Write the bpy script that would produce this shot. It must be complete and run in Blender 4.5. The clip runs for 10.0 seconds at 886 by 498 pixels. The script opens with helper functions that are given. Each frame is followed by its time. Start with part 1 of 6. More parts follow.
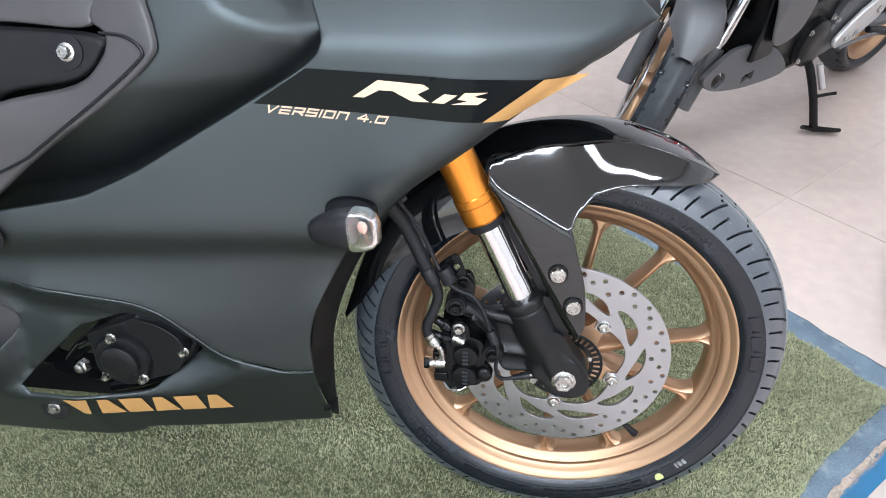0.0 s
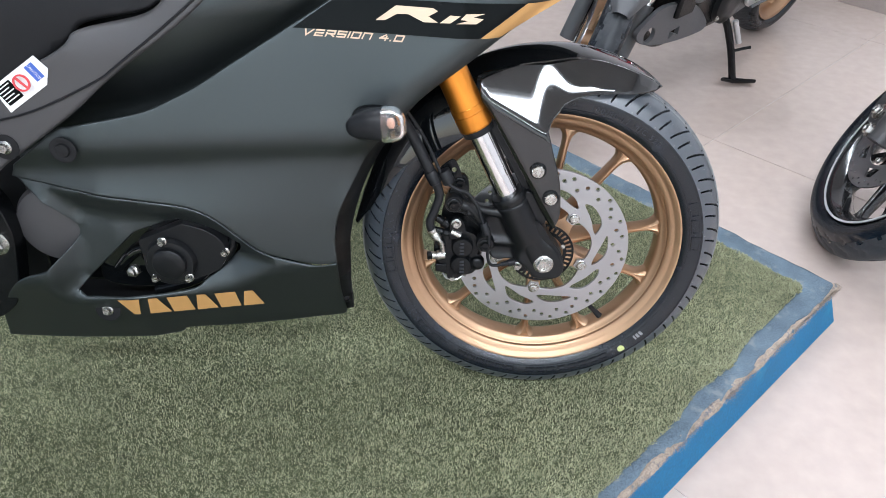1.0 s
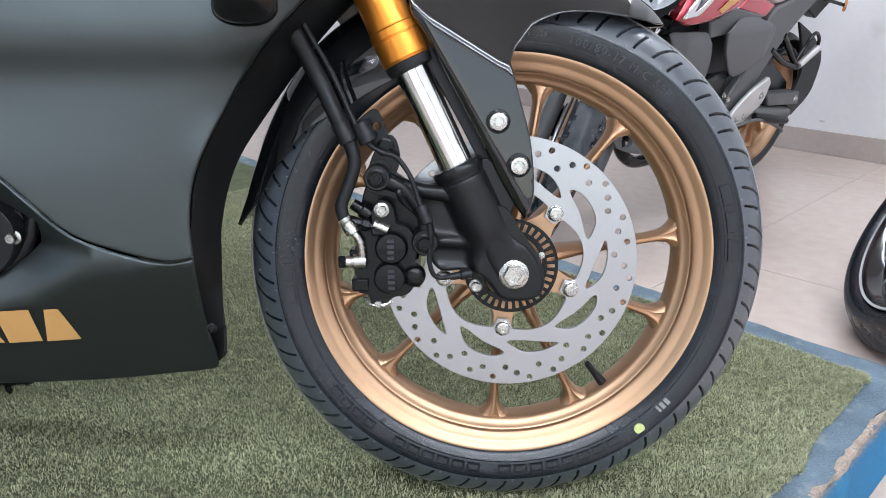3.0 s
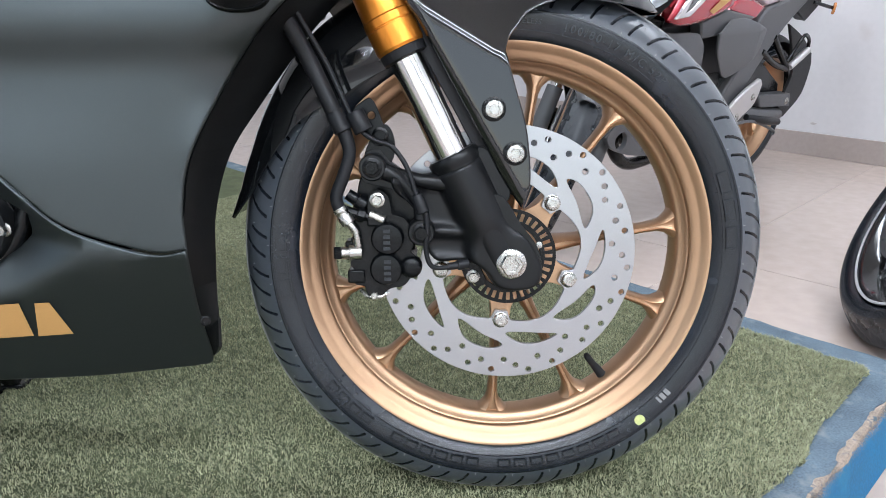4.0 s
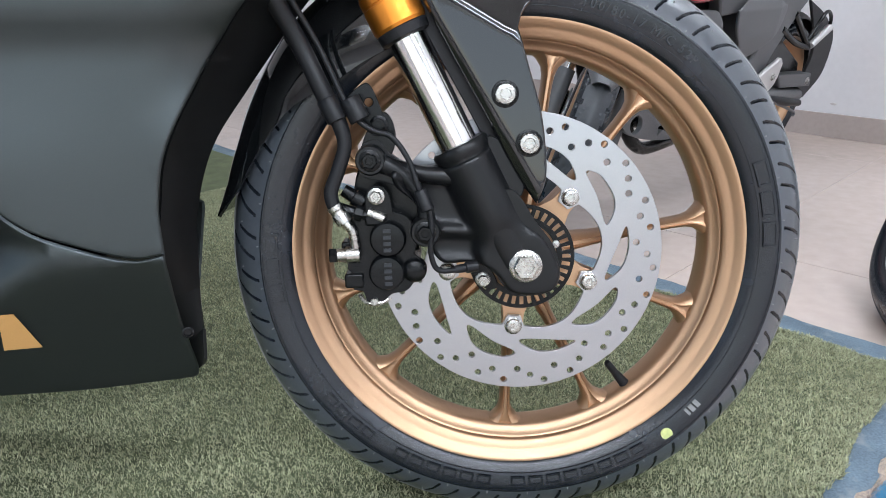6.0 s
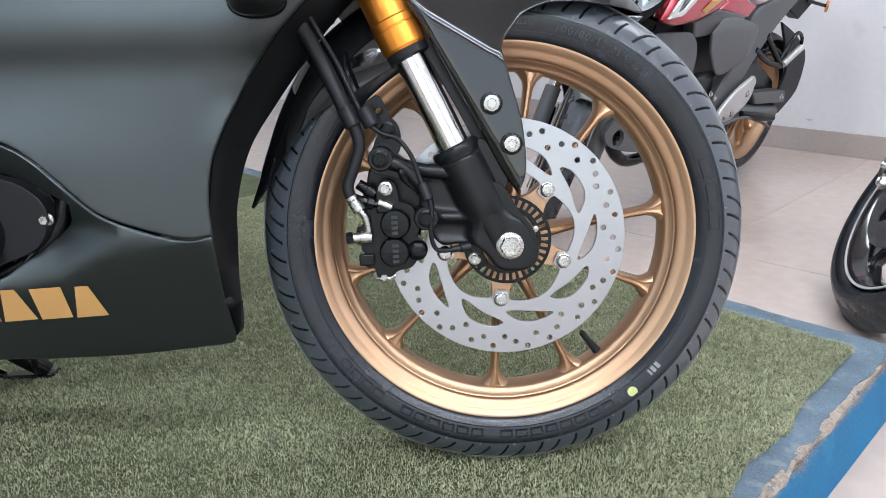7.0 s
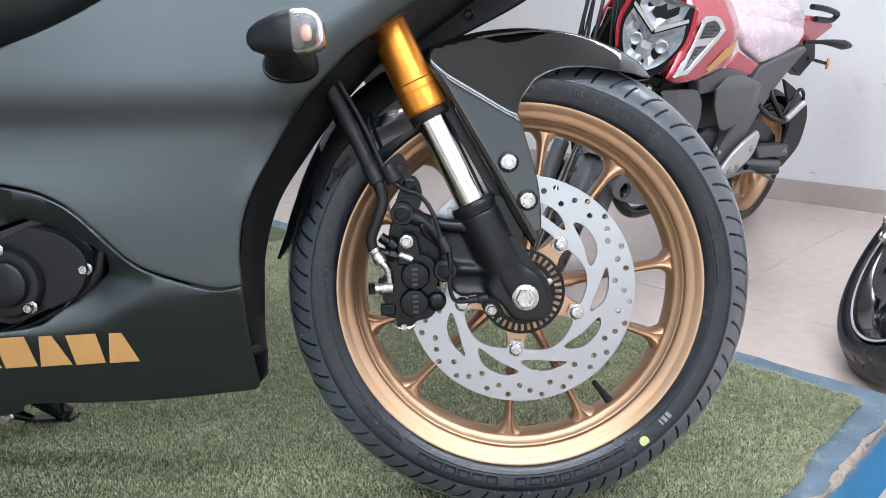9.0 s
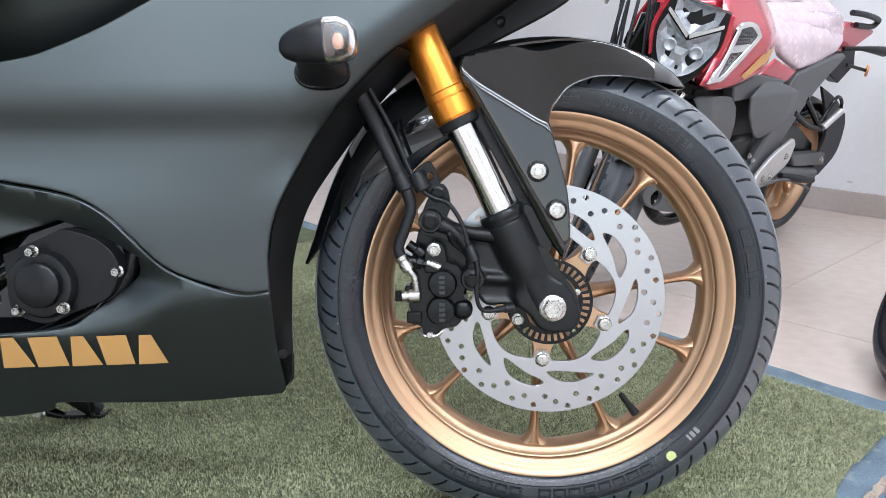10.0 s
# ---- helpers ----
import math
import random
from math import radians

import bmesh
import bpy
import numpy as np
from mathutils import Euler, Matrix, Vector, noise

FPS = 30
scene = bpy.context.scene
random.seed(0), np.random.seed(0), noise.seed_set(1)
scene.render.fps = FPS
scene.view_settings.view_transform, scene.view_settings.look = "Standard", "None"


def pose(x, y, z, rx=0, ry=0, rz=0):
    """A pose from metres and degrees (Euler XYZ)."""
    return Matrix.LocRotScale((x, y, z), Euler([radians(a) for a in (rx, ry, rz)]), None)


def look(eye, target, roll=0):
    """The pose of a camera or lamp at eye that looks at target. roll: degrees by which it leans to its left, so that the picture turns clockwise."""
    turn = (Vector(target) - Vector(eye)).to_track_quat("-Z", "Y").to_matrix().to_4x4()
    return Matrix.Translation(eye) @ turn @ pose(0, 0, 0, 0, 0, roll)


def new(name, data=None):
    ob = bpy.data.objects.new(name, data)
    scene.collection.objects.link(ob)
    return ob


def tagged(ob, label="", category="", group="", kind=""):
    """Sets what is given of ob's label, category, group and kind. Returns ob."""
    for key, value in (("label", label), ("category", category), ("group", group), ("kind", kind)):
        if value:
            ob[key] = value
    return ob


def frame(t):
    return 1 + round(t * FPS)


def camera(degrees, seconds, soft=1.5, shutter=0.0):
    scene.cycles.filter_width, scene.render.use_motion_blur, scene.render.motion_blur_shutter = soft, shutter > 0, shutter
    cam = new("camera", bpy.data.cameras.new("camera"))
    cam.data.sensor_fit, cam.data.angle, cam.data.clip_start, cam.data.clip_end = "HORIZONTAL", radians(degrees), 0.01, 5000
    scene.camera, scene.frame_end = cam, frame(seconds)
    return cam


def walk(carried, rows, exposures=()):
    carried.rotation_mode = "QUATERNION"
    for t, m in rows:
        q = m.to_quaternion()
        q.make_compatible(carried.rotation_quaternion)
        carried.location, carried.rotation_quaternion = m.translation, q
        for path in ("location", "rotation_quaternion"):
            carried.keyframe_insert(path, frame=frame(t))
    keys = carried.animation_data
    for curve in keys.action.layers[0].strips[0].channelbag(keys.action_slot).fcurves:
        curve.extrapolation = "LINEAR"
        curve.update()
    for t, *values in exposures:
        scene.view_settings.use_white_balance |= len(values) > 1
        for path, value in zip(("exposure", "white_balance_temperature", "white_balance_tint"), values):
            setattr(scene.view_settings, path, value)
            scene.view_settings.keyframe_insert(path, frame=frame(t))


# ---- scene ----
cam = camera(63.0, 10.0, 0.65)
PATH = [
    (0, (-0.047, -0.754, 1.0), (-0.297, 0.831, -0.194), -1.6),
    (0.5, (-0.095, -0.911, 1.024), (-0.245, 0.668, -0.195), -1.0),
    (1, (-0.116, -0.979, 1.017), (-0.187, 0.598, -0.211), -0.3),
    (1.5, (-0.075, -0.848, 0.988), (-0.117, 0.74, -0.228), -0.1),
    (2, (-0.048, -0.766, 0.832), (-0.091, 0.946, -0.203), -0.5),
    (2.5, (-0.056, -0.791, 0.637), (-0.09, 1.061, -0.116), -0.1),
    (4, (-0.066, -0.793, 0.561), (-0.074, 1.096, -0.096), -0.7),
    (4.5, (-0.067, -0.768, 0.559), (-0.083, 1.121, -0.099), -0.8),
    (5, (-0.066, -0.736, 0.565), (-0.092, 1.15, -0.101), -1.0),
    (5.5, (-0.068, -0.715, 0.55), (-0.101, 1.165, -0.133), -1.2),
    (6, (-0.064, -0.719, 0.552), (-0.097, 1.155, -0.146), -1.4),
    (7.5, (-0.068, -0.915, 0.564), (-0.084, 0.995, -0.031), -1.7),
    (8, (-0.075, -0.92, 0.566), (-0.087, 1.004, 0.017), -1.5),
    (8.5, (-0.076, -0.913, 0.565), (-0.092, 1.016, 0.035), -1.3),
    (9, (-0.08, -0.892, 0.576), (-0.112, 1.039, 0.056), -1.3),
    (9.5, (-0.081, -0.884, 0.571), (-0.133, 1.048, 0.057), -1.1),
    (10, (-0.08, -0.887, 0.583), (-0.188, 1.043, 0.068), -0.8),
]
walk(cam, [(t, look(eye, target, roll)) for t, eye, target, roll in PATH], [(0.0, 0.26), (0.5, 0.09), (1.0, -0.02), (1.5, -0.10), (2.0, 0.06), (2.5, 0.05), (4.0, 0.04), (6.0, -0.02), (7.5, 0.05), (10.0, 0.12)])

# ---- light ----
FLOOR_Z = -0.118
CEILING_Z = 3.1
world = bpy.data.worlds.new("sky")
scene.world = world
world.use_nodes = True
sky = world.node_tree.nodes.new("ShaderNodeTexSky")
sky.sky_type = "NISHITA"
sky.sun_disc = False
sky.sun_elevation = radians(50)
sky.sun_rotation = radians(200)
world.node_tree.links.new(sky.outputs["Color"], world.node_tree.nodes["Background"].inputs["Color"])
world.node_tree.nodes["Background"].inputs["Strength"].default_value = 0.12


def area_lamp(name, at, aim, wide, high, watts, colour):
    data = bpy.data.lights.new(name, "AREA")
    data.shape, data.size, data.size_y, data.energy, data.color = "RECTANGLE", wide, high, watts, colour
    ob = new(name, data)
    ob.matrix_world = look(at, aim)
    return ob


# daylight from the shop front and the side window, and long strip lights across the ceiling
area_lamp("shopfront_daylight", (-0.1, -5.95, 1.45), (-0.1, 0.0, 1.45), 5.6, 2.3, 52, (0.86, 0.94, 1.0))
area_lamp("window_daylight", (-3.60, -2.2, 1.60), (0, -1.0, 0.6), 3.6, 2.2, 8, (0.68, 0.85, 1.0))
STRIPS = [(-4.5, 172), (-2.3, 158), (1.0, 105)]
for py, watts in STRIPS:
    area_lamp("strip_light", (0.75, py, CEILING_Z - 0.05), (0.75, py + 0.001, 0), 4.8, 0.26, watts, (0.80, 0.905, 1.06))


# ---- materials ----
def surface(name, base, rough, metal=0.0, vary=0.12, scale=6.0, fine=180.0, bump=0.0, bump_scale=300.0, coat=0.0,
            tint=None, spread=0.08, spec=0.5, island=0.0, stretch=(1, 1, 1), worn=None, worn_at=0.62):
    """A procedural surface: base colour varied at two scales, uneven gloss, fine relief, and stains of colour worn."""
    m = bpy.data.materials.new(name)
    m.use_nodes = True
    t = m.node_tree
    n, link = t.nodes, t.links
    b = n["Principled BSDF"]
    b.inputs["Metallic"].default_value = metal
    b.inputs["Coat Weight"].default_value = coat
    b.inputs["Specular IOR Level"].default_value = spec
    b.inputs["Coat Roughness"].default_value = 0.04
    co = n.new("ShaderNodeTexCoord")
    mp = n.new("ShaderNodeMapping")
    mp.inputs["Scale"].default_value = stretch
    link.new(co.outputs["Object"], mp.inputs["Vector"])

    def noise_at(sc, detail):
        x = n.new("ShaderNodeTexNoise")
        x.inputs["Scale"].default_value, x.inputs["Detail"].default_value = sc, detail
        link.new(mp.outputs["Vector"], x.inputs["Vector"])
        return x.outputs["Fac"]

    big, small = noise_at(scale, 4), noise_at(fine, 3)
    add = n.new("ShaderNodeMath")
    add.operation = "MULTIPLY_ADD"
    add.inputs[1].default_value = 0.5
    half = n.new("ShaderNodeMath")
    half.operation = "MULTIPLY"
    half.inputs[1].default_value = 0.5
    link.new(small, half.inputs[0])
    link.new(big, add.inputs[0])
    link.new(half.outputs[0], add.inputs[2])
    ramp = n.new("ShaderNodeValToRGB")
    other = tint or base
    ramp.color_ramp.elements[0].position, ramp.color_ramp.elements[1].position = 0.3, 0.7
    ramp.color_ramp.elements[0].color = (*[c * (1 - vary) for c in base], 1)
    ramp.color_ramp.elements[1].color = (*[min(1, c * (1 + vary)) for c in other], 1)
    link.new(add.outputs[0], ramp.inputs["Fac"])
    colour = ramp.outputs["Color"]
    if island:
        geo = n.new("ShaderNodeNewGeometry")
        hsv = n.new("ShaderNodeHueSaturation")
        rng = n.new("ShaderNodeMapRange")
        rng.inputs["To Min"].default_value, rng.inputs["To Max"].default_value = 1 - island, 1 + island
        link.new(geo.outputs["Random Per Island"], rng.inputs["Value"])
        link.new(rng.outputs[0], hsv.inputs["Value"])
        link.new(colour, hsv.inputs["Color"])
        colour = hsv.outputs["Color"]
    if worn:
        mix = n.new("ShaderNodeMix")
        mix.data_type = "RGBA"
        cut = n.new("ShaderNodeMapRange")
        cut.inputs["From Min"].default_value, cut.inputs["From Max"].default_value = worn_at, worn_at + 0.12
        link.new(noise_at(scale * 2.3, 6), cut.inputs["Value"])
        link.new(cut.outputs[0], mix.inputs["Factor"])
        link.new(colour, mix.inputs["A"])
        mix.inputs["B"].default_value = (*worn, 1)
        colour = mix.outputs["Result"]
    link.new(colour, b.inputs["Base Color"])
    rr = n.new("ShaderNodeMapRange")
    rr.inputs["To Min"].default_value, rr.inputs["To Max"].default_value = max(0.02, rough - spread), min(1, rough + spread)
    link.new(add.outputs[0], rr.inputs["Value"])
    link.new(rr.outputs[0], b.inputs["Roughness"])
    if bump:
        bp = n.new("ShaderNodeBump")
        bp.inputs["Strength"].default_value, bp.inputs["Distance"].default_value = bump, 0.001
        link.new(noise_at(bump_scale, 3), bp.inputs["Height"])
        link.new(bp.outputs["Normal"], b.inputs["Normal"])
    return m


def lit(name, colour, strength):
    m = bpy.data.materials.new(name)
    m.use_nodes = True
    b = m.node_tree.nodes["Principled BSDF"]
    b.inputs["Base Color"].default_value = (*colour, 1)
    b.inputs["Emission Color"].default_value = (*colour, 1)
    b.inputs["Emission Strength"].default_value = strength
    return m


def clear(name, tint, rough):
    m = bpy.data.materials.new(name)
    m.use_nodes = True
    b = m.node_tree.nodes["Principled BSDF"]
    b.inputs["Base Color"].default_value = (*tint, 1)
    b.inputs["Transmission Weight"].default_value = 1.0
    b.inputs["Roughness"].default_value = rough
    b.inputs["IOR"].default_value = 1.45
    return m


M_MATTE = surface("matte_grey_paint", (0.069, 0.080, 0.082), 0.42, 0.90, 0.04, 2.0, 900, 0.05, 2500, spread=0.04, spec=0.3)
M_PLASTIC = surface("grained_black_plastic", (0.010, 0.010, 0.011), 0.46, 0, 0.12, 5, 700, 0.15, 1400, spread=0.06, spec=0.24)
M_COVER = surface("satin_grey_plastic", (0.052, 0.050, 0.051), 0.42, 0.1, 0.08, 4, 800, 0.12, 1800, spread=0.05)
M_GLOSS = surface("gloss_black_paint", (0.0035, 0.004, 0.0045), 0.06, 0, 0.2, 5, 300, coat=1.0, spread=0.02, spec=0.32)
M_GLOSS.node_tree.nodes["Principled BSDF"].inputs["Coat Roughness"].default_value = 0.035
M_DECAL = surface("gloss_black_decal", (0.004, 0.005, 0.005), 0.08, 0, 0.1, 5, 300, spread=0.03, spec=0.10)
M_GOLD = surface("gold_wheel_paint", (0.445, 0.282, 0.172), 0.41, 0.88, 0.05, 5, 1200, 0.06, 2500, spread=0.05, tint=(0.484, 0.307, 0.188))
M_ORANGE = surface("gold_anodised_tube", (0.74, 0.27, 0.040), 0.30, 0.9, 0.06, 6, 500, spread=0.05, stretch=(1, 1, 0.2))
M_CHROME = surface("polished_steel", (0.72, 0.71, 0.70), 0.13, 1.0, 0.05, 20, 600, spread=0.05, stretch=(1, 1, 0.1))
M_STEEL = surface("brushed_disc_steel", (0.395, 0.398, 0.412), 0.30, 0.95, 0.04, 7, 900, spread=0.02)
M_BOLT = surface("zinc_bolt", (0.46, 0.45, 0.425), 0.27, 1.0, 0.20, 120, 900, 0.3, 420, spread=0.12)
M_BLACK = surface("black_powder_coat", (0.0035, 0.004, 0.0046), 0.26, 0.0, 0.2, 12, 700, 0.05, 1500, spread=0.06, spec=0.24)
M_ALLOY = surface("satin_black_casting", (0.0075, 0.0080, 0.0088), 0.30, 0.05, 0.15, 10, 600, 0.06, 900, spread=0.06, spec=0.28)
# Two rubbers: the pale tread carries ceiling sheen, the dark one groove shade.
M_RUBBER = surface("sidewall_and_groove_shade_rubber", (0.0060, 0.0085, 0.0125), 0.25, 0, 0.25, 9, 250, 0.16, 700, spread=0.1, worn=(0.014, 0.018, 0.025), worn_at=0.58, spec=0.52)
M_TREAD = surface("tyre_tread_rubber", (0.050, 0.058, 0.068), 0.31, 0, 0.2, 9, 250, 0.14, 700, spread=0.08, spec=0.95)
M_LINER = surface("dark_inner_plastic", (0.0060, 0.0064, 0.0068), 0.40, 0, 0.15, 6, 500, 0.1, 1200, spread=0.06, spec=0.20, worn=(0.022, 0.023, 0.024), worn_at=0.68)
M_HOSE = surface("hose_rubber", (0.010, 0.0105, 0.012), 0.42, 0, 0.15, 20, 500, 0.1, 900, spec=0.26)
M_LETTER = surface("moulded_lettering", (0.011, 0.014, 0.018), 0.34, 0, 0.2, 20, 400)
M_GOLDINK = surface("gold_decal", (0.50, 0.275, 0.095), 0.55, 0.0, 0.05, 10, 700, spread=0.05)
M_PALEINK = surface("pale_gold_decal", (0.66, 0.49, 0.35), 0.4, 0.2, 0.04, 10, 700)
M_WHITE = surface("white_print", (0.78, 0.78, 0.76), 0.5, 0, 0.05, 10, 400)
M_STAMP = surface("faded_stamp_ink", (0.22, 0.22, 0.22), 0.6, 0, 0.3, 60, 400)
M_YELLOW = surface("yellow_paint_dot", (0.52, 0.56, 0.22), 0.6, 0, 0.2, 60, 400)
M_RED = surface("red_print", (0.65, 0.06, 0.07), 0.45, 0, 0.05, 10, 400)
M_BLUE = surface("blue_print", (0.05, 0.12, 0.45), 0.45, 0, 0.05, 10, 400)
M_AMBER = surface("amber_bulb", (0.74, 0.44, 0.34), 0.35, 0, 0.1, 30, 300)
M_REFLECTOR = surface("bulb_reflector", (0.26, 0.25, 0.25), 0.42, 0.6, 0.2, 30, 300)
M_LENS = clear("clear_lens", (0.97, 0.94, 0.93), 0.26)
M_FELT = surface("worn_blue_felt", (0.070, 0.104, 0.136), 0.95, 0, 0.40, 14, 350, 1.0, 500, tint=(0.100, 0.138, 0.168), worn=(0.165, 0.190, 0.205), worn_at=0.57)
M_SIDE = surface("blue_podium_side", (0.004, 0.120, 0.250), 0.55, 0, 0.3, 5, 200, 0.2, 400, worn=(0.010, 0.160, 0.29), worn_at=0.6, spec=0.3)
M_FRAY = surface("frayed_tan_edge", (0.27, 0.215, 0.17), 0.95, 0, 0.5, 40, 300, 0.9, 500, island=0.5, worn=(0.12, 0.12, 0.13), worn_at=0.56)
M_TURFBASE = surface("turf_backing", (0.062, 0.074, 0.034), 0.95, 0, 0.5, 25, 400, 0.8, 600)
M_BLADE = surface("turf_blades", (0.206, 0.216, 0.114), 0.80, 0, 0.30, 3.5, 60, tint=(0.296, 0.302, 0.186), island=0.36)
M_FLOOR = surface("beige_vitrified_tile", (0.440, 0.360, 0.318), 0.24, 0, 0.06, 1.3, 25, tint=(0.470, 0.386, 0.340), spread=0.05)
M_GROUT = surface("tile_joint", (0.46, 0.41, 0.375), 0.7, 0, 0.1, 8, 100)
M_WALL = surface("off_white_wall", (0.63, 0.62, 0.63), 0.75, 0, 0.04, 1.5, 40, 0.3, 60, worn=(0.54, 0.51, 0.50), worn_at=0.64)
M_SCUFF = surface("flaked_wall_paint", (0.50, 0.47, 0.46), 0.85, 0, 0.15, 30, 120, 0.8, 200)
M_SKIRT = surface("taupe_skirting_tile", (0.375, 0.320, 0.295), 0.35, 0, 0.08, 3, 60)
M_CEIL = surface("white_ceiling", (0.80, 0.80, 0.79), 0.85, 0, 0.03, 2, 40)
M_LAMP = lit("lamp_diffuser", (1.0, 0.97, 0.93), 6.0)


# ---- mesh helpers ----
def obj_from(name, verts, faces, material, angle=40.0):
    me = bpy.data.meshes.new(name)
    me.from_pydata([tuple(v) for v in verts], [], [tuple(f) for f in faces])
    me.materials.append(material)
    me.update()
    me.polygons.foreach_set("use_smooth", [True] * len(me.polygons))
    me.set_sharp_from_angle(angle=radians(angle))
    return new(name, me)


def part(name, bm, material, parent=None, label="", angle=40.0, bevel=0.0):
    """Links a bmesh, or (verts, faces), as one mesh object under a thing or a part."""
    if isinstance(bm, tuple):
        ob = obj_from(name, bm[0], bm[1], material, angle)
    else:
        me = bpy.data.meshes.new(name)
        bm.to_mesh(me)
        bm.free()
        me.materials.append(material)
        me.polygons.foreach_set("use_smooth", [True] * len(me.polygons))
        me.set_sharp_from_angle(angle=radians(angle))
        ob = new(name, me)
    if parent:
        ob.parent = parent
        lift = parent.get("lift")
        if lift:
            ob.location.z = lift
    if label:
        tagged(ob, label)
    if bevel:
        mod = ob.modifiers.new("worn_edge", "BEVEL")
        mod.width, mod.segments, mod.limit_method, mod.angle_limit = bevel, 2, "ANGLE", radians(35)
    return ob


def spline(pts, sharp=(), closed=True, steps=8):
    """A smooth line through the points; those in sharp stay corners."""
    n, out = len(pts), []
    p = [np.array(q, float) for q in pts]
    for i in range(n if closed else n - 1):
        a, b = p[i], p[(i + 1) % n]
        before = p[i - 1] if (closed or i > 0) else a
        after = p[(i + 2) % n] if (closed or i + 2 < n) else b
        ta = (b - a) if i in sharp else (b - before) / 2
        tb = (b - a) if (i + 1) % n in sharp else (after - a) / 2
        k = 1 if (i in sharp and (i + 1) % n in sharp) else steps
        for j in range(k):
            s = j / k
            out.append((2 * s**3 - 3 * s**2 + 1) * a + (s**3 - 2 * s**2 + s) * ta + (3 * s**2 - 2 * s**3) * b + (s**3 - s**2) * tb)
    if not closed:
        out.append(p[-1])
    return [tuple(float(c) for c in q) for q in out]


def resample(loop, step):
    out = []
    for i, a in enumerate(loop):
        b = loop[(i + 1) % len(loop)]
        k = max(1, int(math.dist(a, b) / step))
        out += [(a[0] + (b[0] - a[0]) * j / k, a[1] + (b[1] - a[1]) * j / k) for j in range(k)]
    return out


def inside(P, loop):
    x, z = P[:, 0], P[:, 1]
    hit = np.zeros(len(P), bool)
    for i in range(len(loop)):
        (x1, z1), (x2, z2) = loop[i], loop[i - 1]
        if z1 != z2:
            hit ^= ((z1 > z) != (z2 > z)) & (x < (x2 - x1) * (z - z1) / (z2 - z1) + x1)
    return hit


def edge_distance(P, loops):
    d = np.full(len(P), 9.0)
    for loop in loops:
        for i in range(len(loop)):
            a, b = np.array(loop[i - 1]), np.array(loop[i])
            v = b - a
            s = np.clip(((P - a) @ v) / max(1e-12, v @ v), 0, 1)
            d = np.minimum(d, np.linalg.norm(P - a - s[:, None] * v, axis=1))
    return d


def fill2d(outer, holes=(), extra=()):
    """Triangles of a flat outline with holes, counter-clockwise, with extra inner points."""
    from mathutils.geometry import delaunay_2d_cdt
    verts, edges = [], []
    for loop in (outer, *holes):
        k = len(verts)
        verts += [Vector(q) for q in loop]
        edges += [(k + i, k + (i + 1) % len(loop)) for i in range(len(loop))]
    verts += [Vector(q) for q in extra]
    vs, _, fs, *_ = delaunay_2d_cdt(verts, edges, [], 0, 1e-6)
    V = np.array([(v.x, v.y) for v in vs])
    F = np.array([f for f in fs if len(f) == 3])
    mid = V[F].mean(axis=1)
    keep = inside(mid, outer)
    for h in holes:
        keep &= ~inside(mid, h)
    F = F[keep]
    a, b, c = V[F[:, 0]], V[F[:, 1]], V[F[:, 2]]
    turn = (b[:, 0] - a[:, 0]) * (c[:, 1] - a[:, 1]) - (b[:, 1] - a[:, 1]) * (c[:, 0] - a[:, 0])
    F[turn < 0] = F[turn < 0][:, ::-1]
    return V, F[np.abs(turn) > 1e-12]


def skin(outer, depth, holes=(), step=0.014, roll=0.006, side=-1, lift=0.0):
    """A curved sheet over an outline in x, z; depth(x, z) is its distance from the middle plane, and the rim rolls inwards."""
    rim = min(step * 0.7, 0.0042) if 0 < roll < 0.006 else step * 0.7
    outer = resample(outer, rim)
    holes = [resample(h, rim) for h in holes]
    lo, hi = np.min(outer, axis=0), np.max(outer, axis=0)
    gx, gz = np.meshgrid(np.arange(lo[0], hi[0], step), np.arange(lo[1], hi[1], step))
    gx[::2] += step / 2
    P = np.stack([gx.ravel(), gz.ravel()], 1)
    near = []
    for loop in (outer, *holes) if roll else ():
        L = np.array(loop)
        t = np.roll(L, -1, 0) - np.roll(L, 1, 0)
        t /= np.maximum(1e-9, np.linalg.norm(t, axis=1))[:, None]
        nn = np.stack([-t[:, 1], t[:, 0]], 1)
        for off in (0.25, 0.6, 1.05):
            near += [L + nn * roll * off, L - nn * roll * off]
    keep = inside(P, outer)
    dist = edge_distance(P, (outer, *holes))
    keep &= dist > max(roll * 1.35, step * 0.35)
    for h in holes:
        keep &= ~inside(P, h)
    pts = [P[keep]]
    if near:
        Q = np.concatenate(near)
        ok = inside(Q, outer)
        for h in holes:
            ok &= ~inside(Q, h)
        ok &= edge_distance(Q, (outer, *holes)) > roll * 0.2
        pts.append(Q[ok])
    V, F = fill2d(outer, holes, np.concatenate(pts))
    d = np.array([depth(x, z) for x, z in V]) + lift
    if roll:
        e = np.clip(edge_distance(V, (outer, *holes)) / roll, 0, 1)
        d -= roll * (1 - np.sqrt(np.clip(1 - (1 - e) ** 2, 0, 1)))
    verts = np.stack([V[:, 0], side * d, V[:, 1]], 1)
    return verts, (F if side < 0 else F[:, ::-1])


